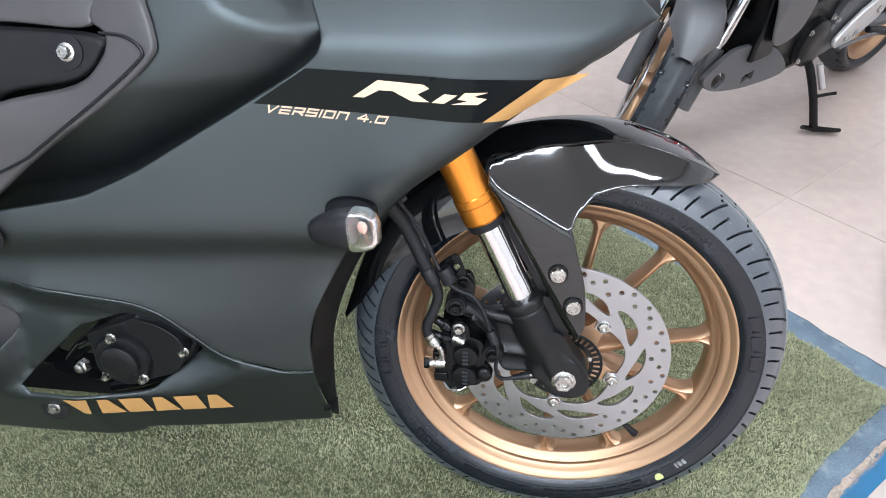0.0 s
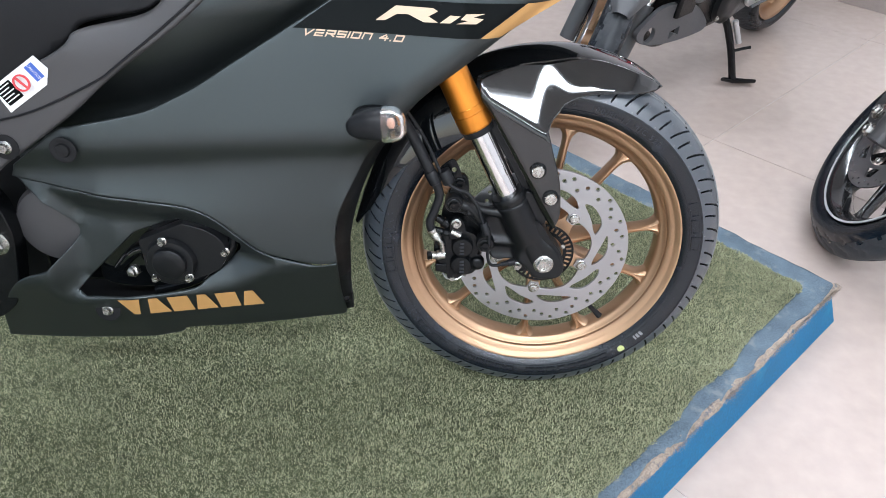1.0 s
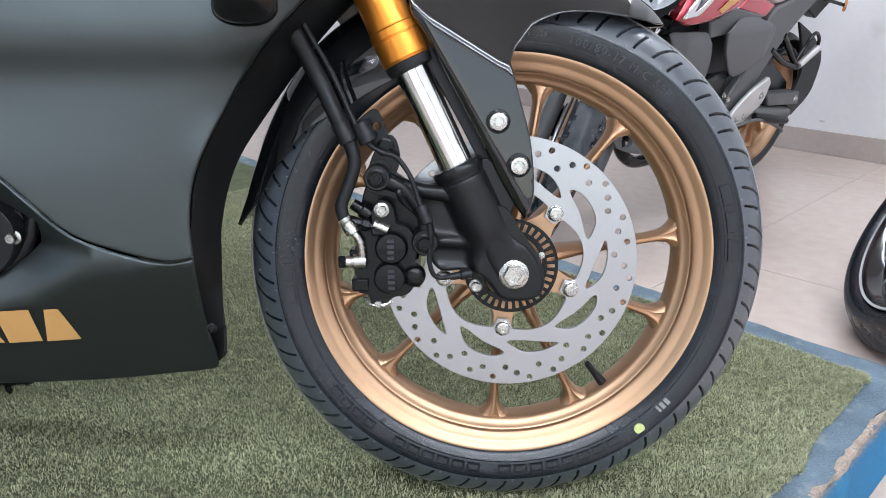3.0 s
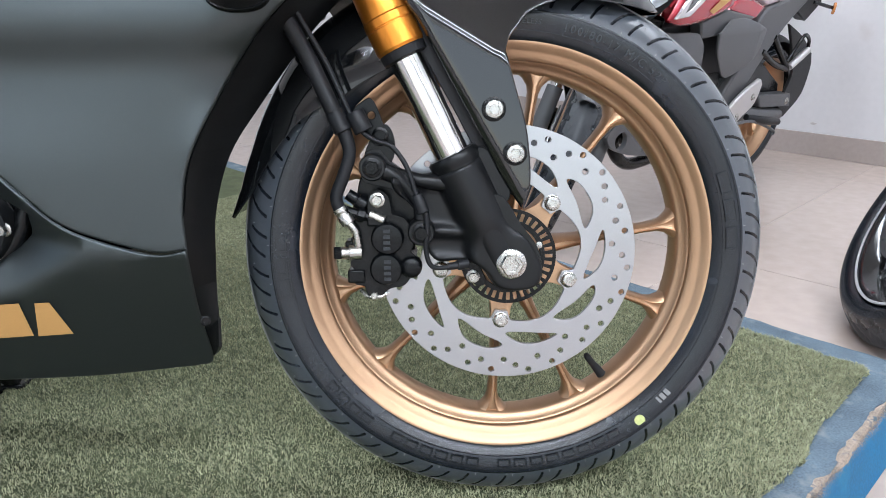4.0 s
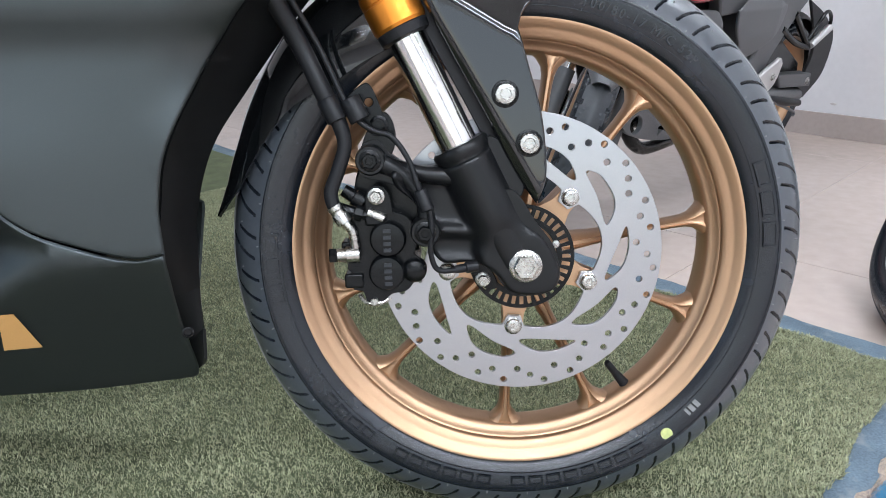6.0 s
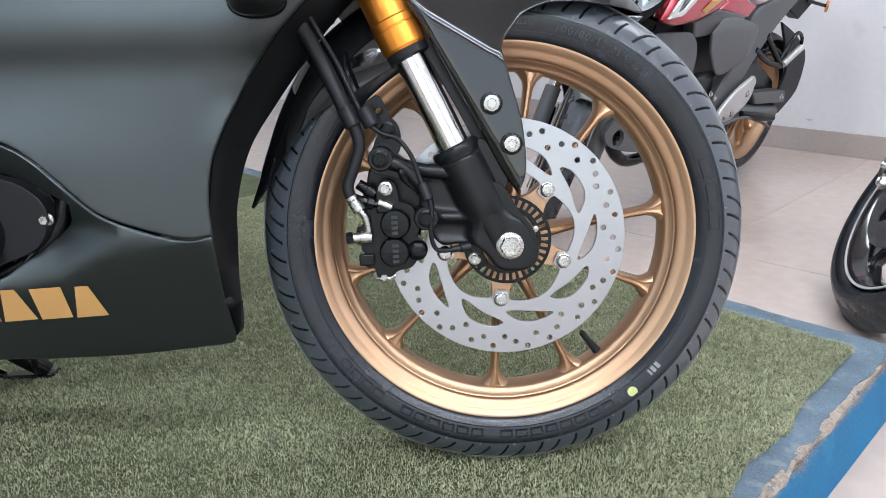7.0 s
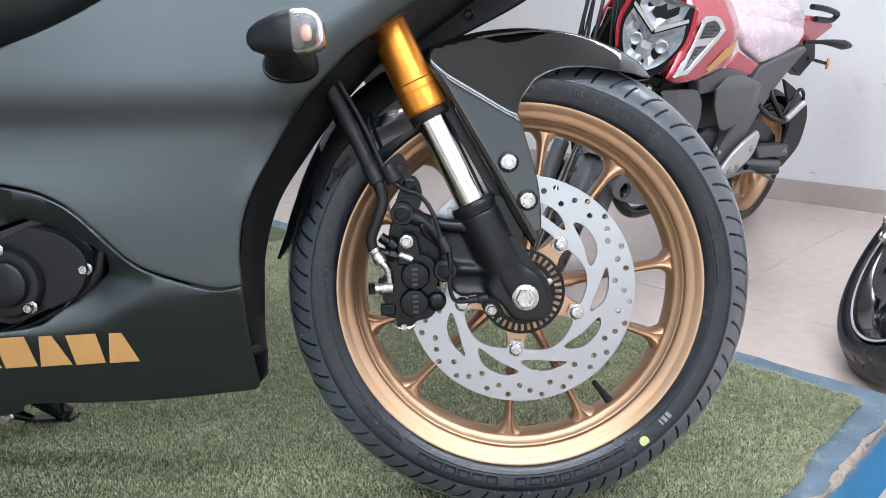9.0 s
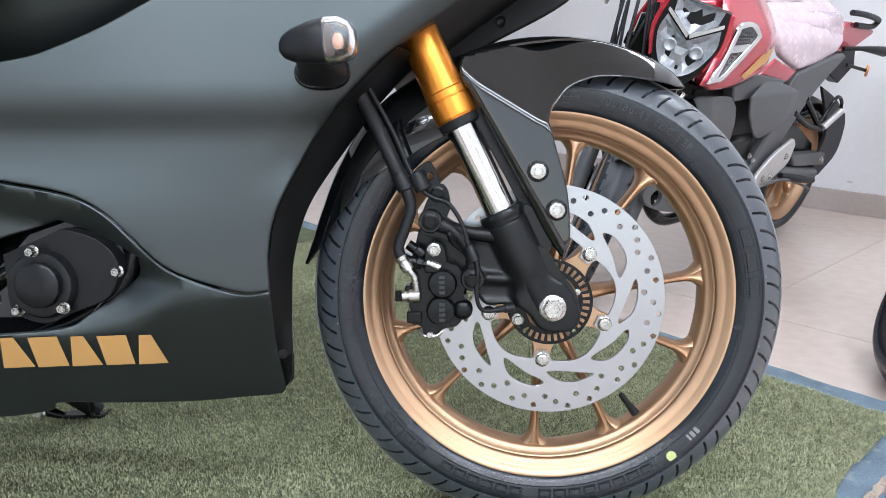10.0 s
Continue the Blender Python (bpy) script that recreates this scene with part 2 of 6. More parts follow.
def thickened(data, thick):
    """A sheet with a back and a rim of its own, so that its front edge stays crisp."""
    V = np.array([tuple(v) for v in data[0]], float)
    faces = [tuple(int(i) for i in f) for f in data[1]]
    N = np.zeros_like(V)
    for f in faces:
        n = np.cross(V[f[1]] - V[f[0]], V[f[2]] - V[f[0]])
        for i in f:
            N[i] += n
    N /= np.maximum(1e-12, np.linalg.norm(N, axis=1))[:, None]
    back = V - N * thick
    k = len(V)
    seen = {}
    for f in faces:
        for i in range(len(f)):
            e = (f[i], f[(i + 1) % len(f)])
            if (e[1], e[0]) in seen:
                seen.pop((e[1], e[0]))
            else:
                seen[e] = 1
    verts = [tuple(v) for v in V] + [tuple(v) for v in back]
    out = faces + [tuple(k + i for i in f[::-1]) for f in faces]
    rim = {}
    for a, b in seen:
        for i in (a, b, k + a, k + b):
            if i not in rim:
                rim[i] = len(verts)
                verts.append(verts[i])
        out.append((rim[b], rim[a], rim[k + a], rim[k + b]))
    return verts, out


def panel(name, data, material, parent, label="", thick=0.003, angle=50):
    return part(name, thickened(data, thick), material, parent, label, angle)


def plate(outer, holes, y0, y1):
    """A flat plate between the planes y0 (near) and y1, with real holes."""
    V, F = fill2d(outer, holes)
    n = len(V)
    verts = [(x, y0, z) for x, z in V] + [(x, y1, z) for x, z in V]
    faces = [tuple(f) for f in F] + [tuple(n + i for i in f[::-1]) for f in F]
    seen = {}
    for f in F:
        for i in range(3):
            a, b = int(f[i]), int(f[(i + 1) % 3])
            if (b, a) in seen:
                seen.pop((b, a))
            else:
                seen[(a, b)] = 1
    faces += [(b, a, n + a, n + b) for a, b in seen]
    return verts, faces


def ring(r, n, cx=0.0, cz=0.0, start=0.0):
    return [(cx + r * math.cos(start + 2 * math.pi * i / n), cz + r * math.sin(start + 2 * math.pi * i / n)) for i in range(n)]


def lathe(profile, segs, closed=True, axis="y"):
    """A closed (radius, along) profile turned round the y axis."""
    verts, faces, k = [], [], len(profile)
    for i in range(segs):
        a = 2 * math.pi * i / segs
        verts += [(r * math.cos(a), y, r * math.sin(a)) for r, y in profile]
    for i in range(segs):
        for j in range(k if closed else k - 1):
            b, c = (i + 1) % segs, (j + 1) % k
            faces.append((i * k + j, i * k + c, b * k + c, b * k + j))
    return verts, faces


def basis(axis):
    axis = Vector(axis).normalized()
    side = axis.orthogonal().normalized()
    return axis, side, axis.cross(side)


def turned(p, axis, profile, segs=24, start=0.0):
    """A turned piece from p along axis: (along, radius) from end to end, capped."""
    axis, u, v = basis(axis)
    p = Vector(p)
    verts, faces = [], []
    for s, r in profile:
        verts += [p + axis * s + (u * math.cos(start + 2 * math.pi * i / segs) + v * math.sin(start + 2 * math.pi * i / segs)) * r for i in range(segs)]
    for j in range(len(profile) - 1):
        for i in range(segs):
            k = (i + 1) % segs
            faces.append((j * segs + i, j * segs + k, (j + 1) * segs + k, (j + 1) * segs + i))
    faces.append(tuple(range(segs))[::-1])
    faces.append(tuple((len(profile) - 1) * segs + i for i in range(segs)))
    return verts, faces


def tube(pts, radius, segs=12, steps=8, flat=1.0):
    """A round bar along a smooth line; radius may be a list, one for each point."""
    line = [Vector(q) for q in spline(pts, (), False, steps)]
    radii = radius if isinstance(radius, (list, tuple)) else [radius] * len(pts)
    rr = np.interp(np.linspace(0, len(pts) - 1, len(line)), range(len(pts)), radii)
    verts, faces = [], []
    up = None
    for i, p in enumerate(line):
        t = (line[min(i + 1, len(line) - 1)] - line[max(i - 1, 0)]).normalized()
        up = t.orthogonal().normalized() if up is None else (up - t * up.dot(t)).normalized()
        v = t.cross(up)
        verts += [p + (up * math.cos(2 * math.pi * k / segs) + v * math.sin(2 * math.pi * k / segs) * flat) * rr[i] for k in range(segs)]
    for i in range(len(line) - 1):
        for k in range(segs):
            m = (k + 1) % segs
            faces.append((i * segs + k, i * segs + m, (i + 1) * segs + m, (i + 1) * segs + k))
    faces.append(tuple(range(segs))[::-1])
    faces.append(tuple((len(line) - 1) * segs + k for k in range(segs)))
    return verts, faces


def joined(*pieces):
    verts, faces = [], []
    for v, f in pieces:
        k = len(verts)
        verts += [tuple(q) for q in v]
        faces += [tuple(k + int(i) for i in g) for g in f]
    return verts, faces


def block(lo, hi):
    (a, b, c), (d, e, f) = lo, hi
    v = [(a, b, c), (d, b, c), (d, e, c), (a, e, c), (a, b, f), (d, b, f), (d, e, f), (a, e, f)]
    return v, [(3, 2, 1, 0), (4, 5, 6, 7), (0, 1, 5, 4), (1, 2, 6, 5), (2, 3, 7, 6), (3, 0, 4, 7)]


def bolt(p, axis, r=0.007, flange=1.35, height=0.006):
    """A flanged hexagon bolt with a dished head."""
    w = turned(p, axis, [(0, r * flange), (0.0012, r * flange), (0.0020, r * 1.12)], 20)
    h = turned(Vector(p) + Vector(axis).normalized() * 0.0015, axis,
               [(0, r), (height * 0.8, r), (height, r * 0.86), (height, r * 0.55), (height * 0.75, r * 0.45)], 6)
    return joined(w, h)


def lettering(text, size, extrude, spacing=1.0, shear=0.0):
    """Flat letters as (verts, faces) in the x, y plane, from the built-in font, with its middle at the origin."""
    cu = bpy.data.curves.new("letters", "FONT")
    cu.body, cu.size, cu.extrude, cu.space_character, cu.shear = text, size, extrude, spacing, shear
    cu.align_x, cu.align_y, cu.resolution_u = "CENTER", "CENTER", 3
    ob = new("letters", cu)
    me = bpy.data.meshes.new_from_object(ob.evaluated_get(bpy.context.evaluated_depsgraph_get()))
    v, f = [tuple(q.co) for q in me.vertices], [tuple(q.vertices) for q in me.polygons]
    bpy.data.objects.remove(ob)
    bpy.data.curves.remove(cu)
    bpy.data.meshes.remove(me)
    return v, f


def smoothstep(a, b, x):
    s = min(1.0, max(0.0, (x - a) / (b - a)))
    return s * s * (3 - 2 * s)


# ---- room ----
def boxed(name, lo, hi, material, label, kind="structure", category=""):
    return tagged(part(name, block(lo, hi), material), label, category or name.split("_")[0], "", kind)


# the tiled floor: one slab with fine sunk joints at 45 degrees
def tiled_floor():
    bm = bmesh.new()
    size, gap, turn = 1.18, 0.0012, math.radians(45.2)
    ca, sa = math.cos(turn), math.sin(turn)
    ox, oy = 0.650, 1.073
    for i in range(-10, 11):
        for j in range(-10, 11):
            us = (i * size + gap, (i + 1) * size - gap)
            vs = (j * size + gap, (j + 1) * size - gap)
            c = [(ox + u * ca - v * sa, oy + u * sa + v * ca) for u, v in ((us[0], vs[0]), (us[1], vs[0]), (us[1], vs[1]), (us[0], vs[1]))]
            if max(abs(x) for x, _ in c) > 9.5:
                continue
            top = [bm.verts.new((x, y, FLOOR_Z)) for x, y in c]
            low = [bm.verts.new((x, y, FLOOR_Z - 0.008)) for x, y in c]
            bm.faces.new(top)
            for k in range(4):
                bm.faces.new((top[k], low[k], low[(k + 1) % 4], top[(k + 1) % 4]))
    return bm


floor_bed = boxed("floor_bed", (-9, -9.6, FLOOR_Z - 0.2), (9, 9, FLOOR_Z - 0.0015), M_GROUT, "grey grout bed under the floor tiles", category="floor")
floor = tagged(part("floor", tiled_floor(), M_FLOOR), "large polished beige vitrified floor tiles", "floor", "", "structure")
boxed("ceiling", (-4.2, -9.4, CEILING_Z), (4.2, 5.2, CEILING_Z + 0.15), M_CEIL, "plain white showroom ceiling")

# the back wall runs aslant behind the parked motorcycles
WALL_A, WALL_B = Vector((1.465, 2.475, 0)), Vector((1.712, 2.182, 0))
wall_dir = (WALL_B - WALL_A).normalized()
wall_out = Vector((-wall_dir.y, wall_dir.x, 0))      # away from the room


def slab(name, along0, along1, z0, z1, near, far, material, label, category):
    c = [(along0, near), (along1, near), (along1, far), (along0, far)]
    p = [WALL_A + wall_dir * a + wall_out * o for a, o in c]
    v = [(q.x, q.y, z0) for q in p] + [(q.x, q.y, z1) for q in p]
    f = [(3, 2, 1, 0), (4, 5, 6, 7), (0, 1, 5, 4), (1, 2, 6, 5), (2, 3, 7, 6), (3, 0, 4, 7)]
    return tagged(part(name, (v, f), material, bevel=0.002), label, category, "", "structure")


slab("wall_back", -7.0, 3.4, FLOOR_Z, CEILING_Z, 0.0, 0.2, M_WALL, "off-white plastered wall with faint scuffs", "wall")
slab("baseboard", -7.0, 3.4, FLOOR_Z, FLOOR_Z + 0.100, -0.012, -0.0005, M_SKIRT, "taupe skirting tiles along the wall", "baseboard")
# small flakes and blisters in the wall's paint
rnd = random.Random(8)
wall_back = bpy.data.objects["wall_back"]
for a0, z0, wide, high in ((0.425, 0.254, 0.030, 0.010), (0.510, 0.298, 0.045, 0.006), (0.570, 0.312, 0.028, 0.010), (0.525, 0.272, 0.020, 0.007), (0.13, 0.022, 0.015, 0.006), (0.60, 0.36, 0.03, 0.012), (0.39, 0.418, 0.018, 0.008), (0.64, 0.50, 0.02, 0.035)):
    ring_pts = [(wide * math.cos(q * 0.5236) * rnd.uniform(0.45, 1.1), high * math.sin(q * 0.5236) * rnd.uniform(0.5, 1.1)) for q in range(12)]
    front = [WALL_A + wall_dir * (a0 + u) - wall_out * 0.0022 + Vector((0, 0, z0 + v)) for u, v in ring_pts]
    back = [WALL_A + wall_dir * (a0 + u * 1.12) + wall_out * 0.001 + Vector((0, 0, z0 + v * 1.2)) for u, v in ring_pts]
    part("paint_flake", (front + back, [tuple(range(12))[::-1]] + [(q, (q + 1) % 12, 12 + (q + 1) % 12, 12 + q) for q in range(12)]), M_SCUFF, wall_back, "flaking wall paint")
# the side wall with its wide window
boxed("wall_side", (-3.9, -6.22, FLOOR_Z), (-3.7, -4.1, CEILING_Z), M_WALL, "plain off-white side wall", category="wall")
boxed("wall_side_b", (-3.9, -0.3, FLOOR_Z), (-3.7, 5.0, CEILING_Z), M_WALL, "plain off-white side wall", category="wall")
boxed("wall_side_sill", (-3.9, -4.1, FLOOR_Z), (-3.7, -0.3, 0.45), M_WALL, "sill wall under the side window", category="wall")
boxed("wall_side_header", (-3.9, -4.1, 2.75), (-3.7, -0.3, CEILING_Z), M_WALL, "wall over the side window", category="wall")
boxed("wall_far", (-3.9, 4.8, FLOOR_Z), (3.9, 5.0, CEILING_Z), M_WALL, "plain off-white far wall", category="wall")
boxed("wall_right", (3.5, -6.22, FLOOR_Z), (3.7, 2.0, CEILING_Z), M_WALL, "plain off-white wall", category="wall")
# the shop front: a low sill, two piers and a header round a wide glazed opening
boxed("wall_front_sill", (-3.7, -6.22, FLOOR_Z), (3.5, -6.02, 0.28), M_WALL, "low sill wall under the shop front window", category="wall")
boxed("wall_front_header", (-3.7, -6.22, 2.62), (3.5, -6.02, CEILING_Z), M_WALL, "wall over the shop front window", category="wall")
boxed("wall_front_pier", (-3.7, -6.22, 0.28), (-2.95, -6.02, 2.62), M_WALL, "plain pier beside the shop front window", category="wall")
boxed("wall_front_pier_b", (2.75, -6.22, 0.28), (3.5, -6.02, 2.62), M_WALL, "plain pier beside the shop front window", category="wall")
for py, _ in STRIPS:
    lamp = tagged(part("ceiling_light", block((-1.69, py - 0.15, CEILING_Z - 0.04), (3.19, py + 0.15, CEILING_Z - 0.001)), M_CEIL, bevel=0.004),
                  "long white ceiling strip light, lit", "ceiling light", "ceiling lights")
    part("diffuser", block((-1.65, py - 0.13, CEILING_Z - 0.046), (3.15, py + 0.13, CEILING_Z - 0.0405)), M_LAMP, lamp)

# ---- the podium ----
PC = Vector((0.682, 0.245))                      # its corner
E1, E2 = Vector((-0.711, -0.703)), Vector((-0.690, 0.724))
L1, L2 = 2.75, 2.6


def on_podium(u, v):
    return PC + E1 * u + E2 * v


def podium_body():
    bm = bmesh.new()
    c = [on_podium(0.006, 0.006), on_podium(L1, 0.006), on_podium(L1, L2), on_podium(0.006, L2)]
    foot = [on_podium(-0.022, -0.022), on_podium(L1, -0.022), on_podium(L1, L2), on_podium(-0.022, L2)]
    low = [bm.verts.new((q.x, q.y, FLOOR_Z)) for q in foot]
    top = [bm.verts.new((q.x, q.y, -0.016)) for q in c]
    bm.faces.new(top[::-1])
    bm.faces.new(low)
    for k in range(4):
        bm.faces.new((low[k], top[k], top[(k + 1) % 4], low[(k + 1) % 4]))
    bmesh.ops.recalc_face_normals(bm, faces=bm.faces)
    return bm


podium = tagged(part("podium", podium_body(), M_SIDE, bevel=0.003), "low display podium with blue sides and worn felt top", "podium")


def felt_sheet():
    """The felt on top: a soft sheet with an uneven, slightly ragged rim."""
    rnd = random.Random(4)
    bm = bmesh.new()
    n1, n2 = 110, 104
    rows = []
    for i in range(n1 + 1):
        row = []
        for j in range(n2 + 1):
            u, v = L1 * (i / n1) ** 1.3, L2 * (j / n2) ** 1.3
            z = -0.0085 + 0.002 * noise.noise(Vector((u * 9, v * 9, 1)))
            if i == 0:
                u += -0.003 + 0.006 * noise.noise(Vector((v * 22, 3, 0)))
                z -= 0.004
            if j == 0:
                v += -0.002 + 0.013 * noise.noise(Vector((u * 26, 7, 0))) + rnd.uniform(-0.002, 0.002)
                z -= 0.003 * rnd.random()
            q = on_podium(u, v)
            row.append(bm.verts.new((q.x, q.y, z)))
        rows.append(row)
    for i in range(n1):
        for j in range(n2):
            bm.faces.new((rows[i][j], rows[i][j + 1], rows[i + 1][j + 1], rows[i + 1][j]))
    bm.normal_update()
    for f in bm.faces:
        if f.normal.z < 0:
            f.normal_flip()
    return bm


felt = part("felt_top", felt_sheet(), M_FELT, podium, "worn grey-blue felt covering")
mod = felt.modifiers.new("thickness", "SOLIDIFY")
mod.thickness, mod.offset = 0.005, -1


def frayed_edge():
    """The raw tan edge under the felt along the front: a lumpy bead and many loose fibres."""
    rnd = random.Random(11)
    verts, faces = [], []
    n, k = 420, 7
    for i in range(n + 1):
        u = L1 * i / n
        fat = 0.0075 + 0.0060 * noise.noise(Vector((u * 17, 0, 2))) + 0.0035 * noise.noise(Vector((u * 70, 0, 5)))
        fat *= 0.55 + 0.45 * smoothstep(0.05, 0.30, u) + 0.9 * smoothstep(0.035, 0.0, u)
        q = on_podium(u, -0.001 + 0.004 * noise.noise(Vector((u * 13, 4, 0))))
        for a in range(k):
            t = 2 * math.pi * a / k
            w = on_podium(0, -fat * math.cos(t)) - PC
            verts.append((q.x + w.x, q.y + w.y, -0.0145 + fat * 0.8 * math.sin(t)))
    for i in range(n):
        for a in range(k):
            b = (a + 1) % k
            faces.append((i * k + a, i * k + b, (i + 1) * k + b, (i + 1) * k + a))
    for i in range(9000):
        u = rnd.random() ** 1.4 * L1 * 0.6 if i > 500 else rnd.random() ** 2 * 0.05
        q = on_podium(u, -0.004)
        d = on_podium(rnd.uniform(-0.020, 0.020), -rnd.uniform(0.000, 0.010 + 0.014 * max(0.0, noise.noise(Vector((u * 24, 9, 1)))))) - PC
        z = -0.012 - rnd.random() * 0.008
        m = len(verts)
        w = E1 * 0.0006
        verts += [(q.x, q.y, z), (q.x + w.x, q.y + w.y, z), (q.x + d.x, q.y + d.y, z - rnd.uniform(-0.010, 0.012))]
        faces.append((m, m + 1, m + 2))
    return verts, faces


part("frayed_edge", frayed_edge(), M_FRAY, podium, "frayed tan edge of the torn felt")


# the turf mat on the podium
def turf_inset(u, v):
    """Depth inside the mat's uneven outline (negative outside), along and across the podium's edges."""
    a = u - (0.064 + 0.008 * noise.noise(Vector((v * 14, 2, 0))) + 0.004 * noise.noise(Vector((v * 60, 2, 3))))
    b = v - (0.040 - 0.018 * smoothstep(0.1, 0.7, u) + 0.010 * noise.noise(Vector((u * 9, 8, 0))) + 0.005 * noise.noise(Vector((u * 50, 8, 3))))
    return min(a, b, u + v - 0.115)


def turf_backing():
    bm = bmesh.new()
    rows = []
    n1, n2 = 150, 150
    for i in range(n1 + 1):
        row = []
        for j in range(n2 + 1):
            u, v = 0.045 + (L1 - 0.05) * (i / n1) ** 1.4, 0.015 + (L2 - 0.02) * (j / n2) ** 1.4
            q = on_podium(u, v)
            row.append((bm.verts.new((q.x, q.y, -0.0045 + 0.0012 * noise.noise(Vector((u * 30, v * 30, 0))))), turf_inset(u, v)))
        rows.append(row)
    for i in range(n1):
        for j in range(n2):
            c = (rows[i][j], rows[i][j + 1], rows[i + 1][j + 1], rows[i + 1][j])
            if min(d for _, d in c) > 0:
                bm.faces.new([v for v, _ in c])
    bmesh.ops.delete(bm, geom=[v for v in bm.verts if not v.link_faces], context="VERTS")
    bmesh.ops.recalc_face_normals(bm, faces=bm.faces)
    return bm


turf = tagged(part("turf_mat", turf_backing(), M_TURFBASE), "green artificial turf mat on the podium", "turf mat", "", "stuff")


def turf_blades(count, seed):
    """Short bent blades, each a strip of two quads and a tip."""
    rng = np.random.default_rng(seed)
    u = 0.04 + rng.random(count * 2) ** 1.25 * 1.75
    v = 0.012 + rng.random(count * 2) ** 1.25 * 1.75
    keep = np.array([turf_inset(a, b) > 0.001 for a, b in zip(u, v)])
    u, v = u[keep][:count], v[keep][:count]
    n = len(u)
    x = PC.x + E1.x * u + E2.x * v
    y = PC.y + E1.y * u + E2.y * v
    turn = rng.random(n) * 2 * np.pi
    tall = rng.uniform(0.0035, 0.0072, n)
    lean = rng.uniform(0.2, 1.3, n) * tall
    wide = rng.uniform(0.0004, 0.00085, n)
    dx, dy = np.cos(turn), np.sin(turn)
    pts = np.zeros((n, 5, 3))
    base = np.stack([x, y, np.full(n, -0.006)], 1)
    across = np.stack([-dy, dx, np.zeros(n)], 1) * wide[:, None]
    mid = base + np.stack([dx * lean * 0.4, dy * lean * 0.4, tall * 0.65], 1)
    tip = base + np.stack([dx * lean, dy * lean, tall * rng.uniform(0.7, 1.05, n)], 1)
    pts[:, 0], pts[:, 1] = base - across, base + across
    pts[:, 2], pts[:, 3] = mid + across * 0.85, mid - across * 0.85
    pts[:, 4] = tip
    k = np.arange(n)[:, None] * 5
    quads = k + np.array([[0, 1, 2, 3]])
    tris = k + np.array([[3, 2, 4]])
    me = bpy.data.meshes.new("turf_blades")
    me.vertices.add(n * 5)
    me.vertices.foreach_set("co", pts.ravel())
    loops = np.concatenate([quads, tris], 1).ravel()
    me.loops.add(len(loops))
    me.loops.foreach_set("vertex_index", loops.astype(np.int32))
    starts = (np.arange(n)[:, None] * 7 + np.array([[0, 4]])).ravel()
    me.polygons.add(n * 2)
    me.polygons.foreach_set("loop_start", starts.astype(np.int32))
    me.update(calc_edges=True)
    me.materials.append(M_BLADE)
    return me


blades = new("turf_blades", turf_blades(620000, 5))
blades.parent = turf
tagged(blades, "short curled green plastic grass blades", "", "", "stuff")


# ---- the motorcycle on the podium: x forward, y away from its right side, z up, from the front wheel's middle ----
bike = tagged(new("motorcycle"), "matte dark grey sport motorcycle with gold wheel on green turf", "motorcycle")
RADIUS = 0.295
bike["lift"] = RADIUS
bike.matrix_basis = Matrix.Translation((0, 0, 0.2873)) @ Euler((0, 0, radians(1.0))).to_matrix().to_4x4() @ Euler((radians(-8.5), 0, 0)).to_matrix().to_4x4() @ Matrix.Translation((0, 0, -RADIUS))


# -- wheel --
def tyre_mesh():
    """The tyre with cut tread: a dense turned skin, sunk along slanted grooves."""
    half = [(0.2235, 0.0310), (0.2270, 0.0400), (0.2370, 0.0468), (0.2490, 0.0498), (0.2562, 0.0502), (0.2590, 0.0492), (0.2665, 0.0455), (0.2750, 0.0398), (0.2840, 0.0305), (0.2908, 0.0180)]
    prof = spline([(r, -y) for r, y in half] + [(0.2950, 0.0)] + half[::-1], (), False, 5)
    P = np.array(prof)
    seg = np.linalg.norm(np.diff(P, axis=0), axis=1)
    s = np.concatenate([[0], np.cumsum(seg)])
    fine = np.unique(np.concatenate([np.linspace(0, s[-1], 58), np.linspace(s[-1] * 0.20, s[-1] * 0.5, 36)]))
    r, y = np.interp(fine, s, P[:, 0]), np.interp(fine, s, P[:, 1])
    n = 2400
    th = np.arange(n) * 360.0 / n
    T, R = np.meshgrid(th, r, indexing="ij")
    _, Y = np.meshgrid(th, y, indexing="ij")
    tread = R > 0.2580
    near = np.where(Y < 0, Y, -Y)
    shift = np.where(Y < 0, 0.0, 4.1)
    period = 360.0 / 38

    def groove(start, slope, y0, y1, half):
        line = start + slope * (near + 0.049)
        off = np.abs((T + shift - line + period / 2) % period - period / 2) * math.pi / 180 * 0.28
        return (off < half) & (near > y0) & (near < y1)

    cut = groove(0.0, -190.0, -0.0470, -0.0215, 0.0012) | groove(-5.3, 60.0, -0.0220, -0.0110, 0.0012) | groove(4.7, -150.0, -0.0480, -0.0335, 0.0012) | groove(4.0, -60.0, -0.0160, -0.0020, 0.0012)
    R = R - np.where(cut & tread, 0.0062, 0.0)
    Yd = Y
    a = np.radians(T)
    verts = np.stack([R * np.cos(a), Yd, R * np.sin(a)], -1).reshape(-1, 3)
    k = len(r)
    i, j = np.meshgrid(np.arange(n), np.arange(k - 1), indexing="ij")
    q = np.stack([i * k + j, i * k + j + 1, ((i + 1) % n) * k + j + 1, ((i + 1) % n) * k + j], -1).reshape(-1, 4)
    # Groove floors stay in the dark sidewall rubber, which paints in their shade.
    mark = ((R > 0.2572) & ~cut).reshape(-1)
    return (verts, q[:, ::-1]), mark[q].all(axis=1)


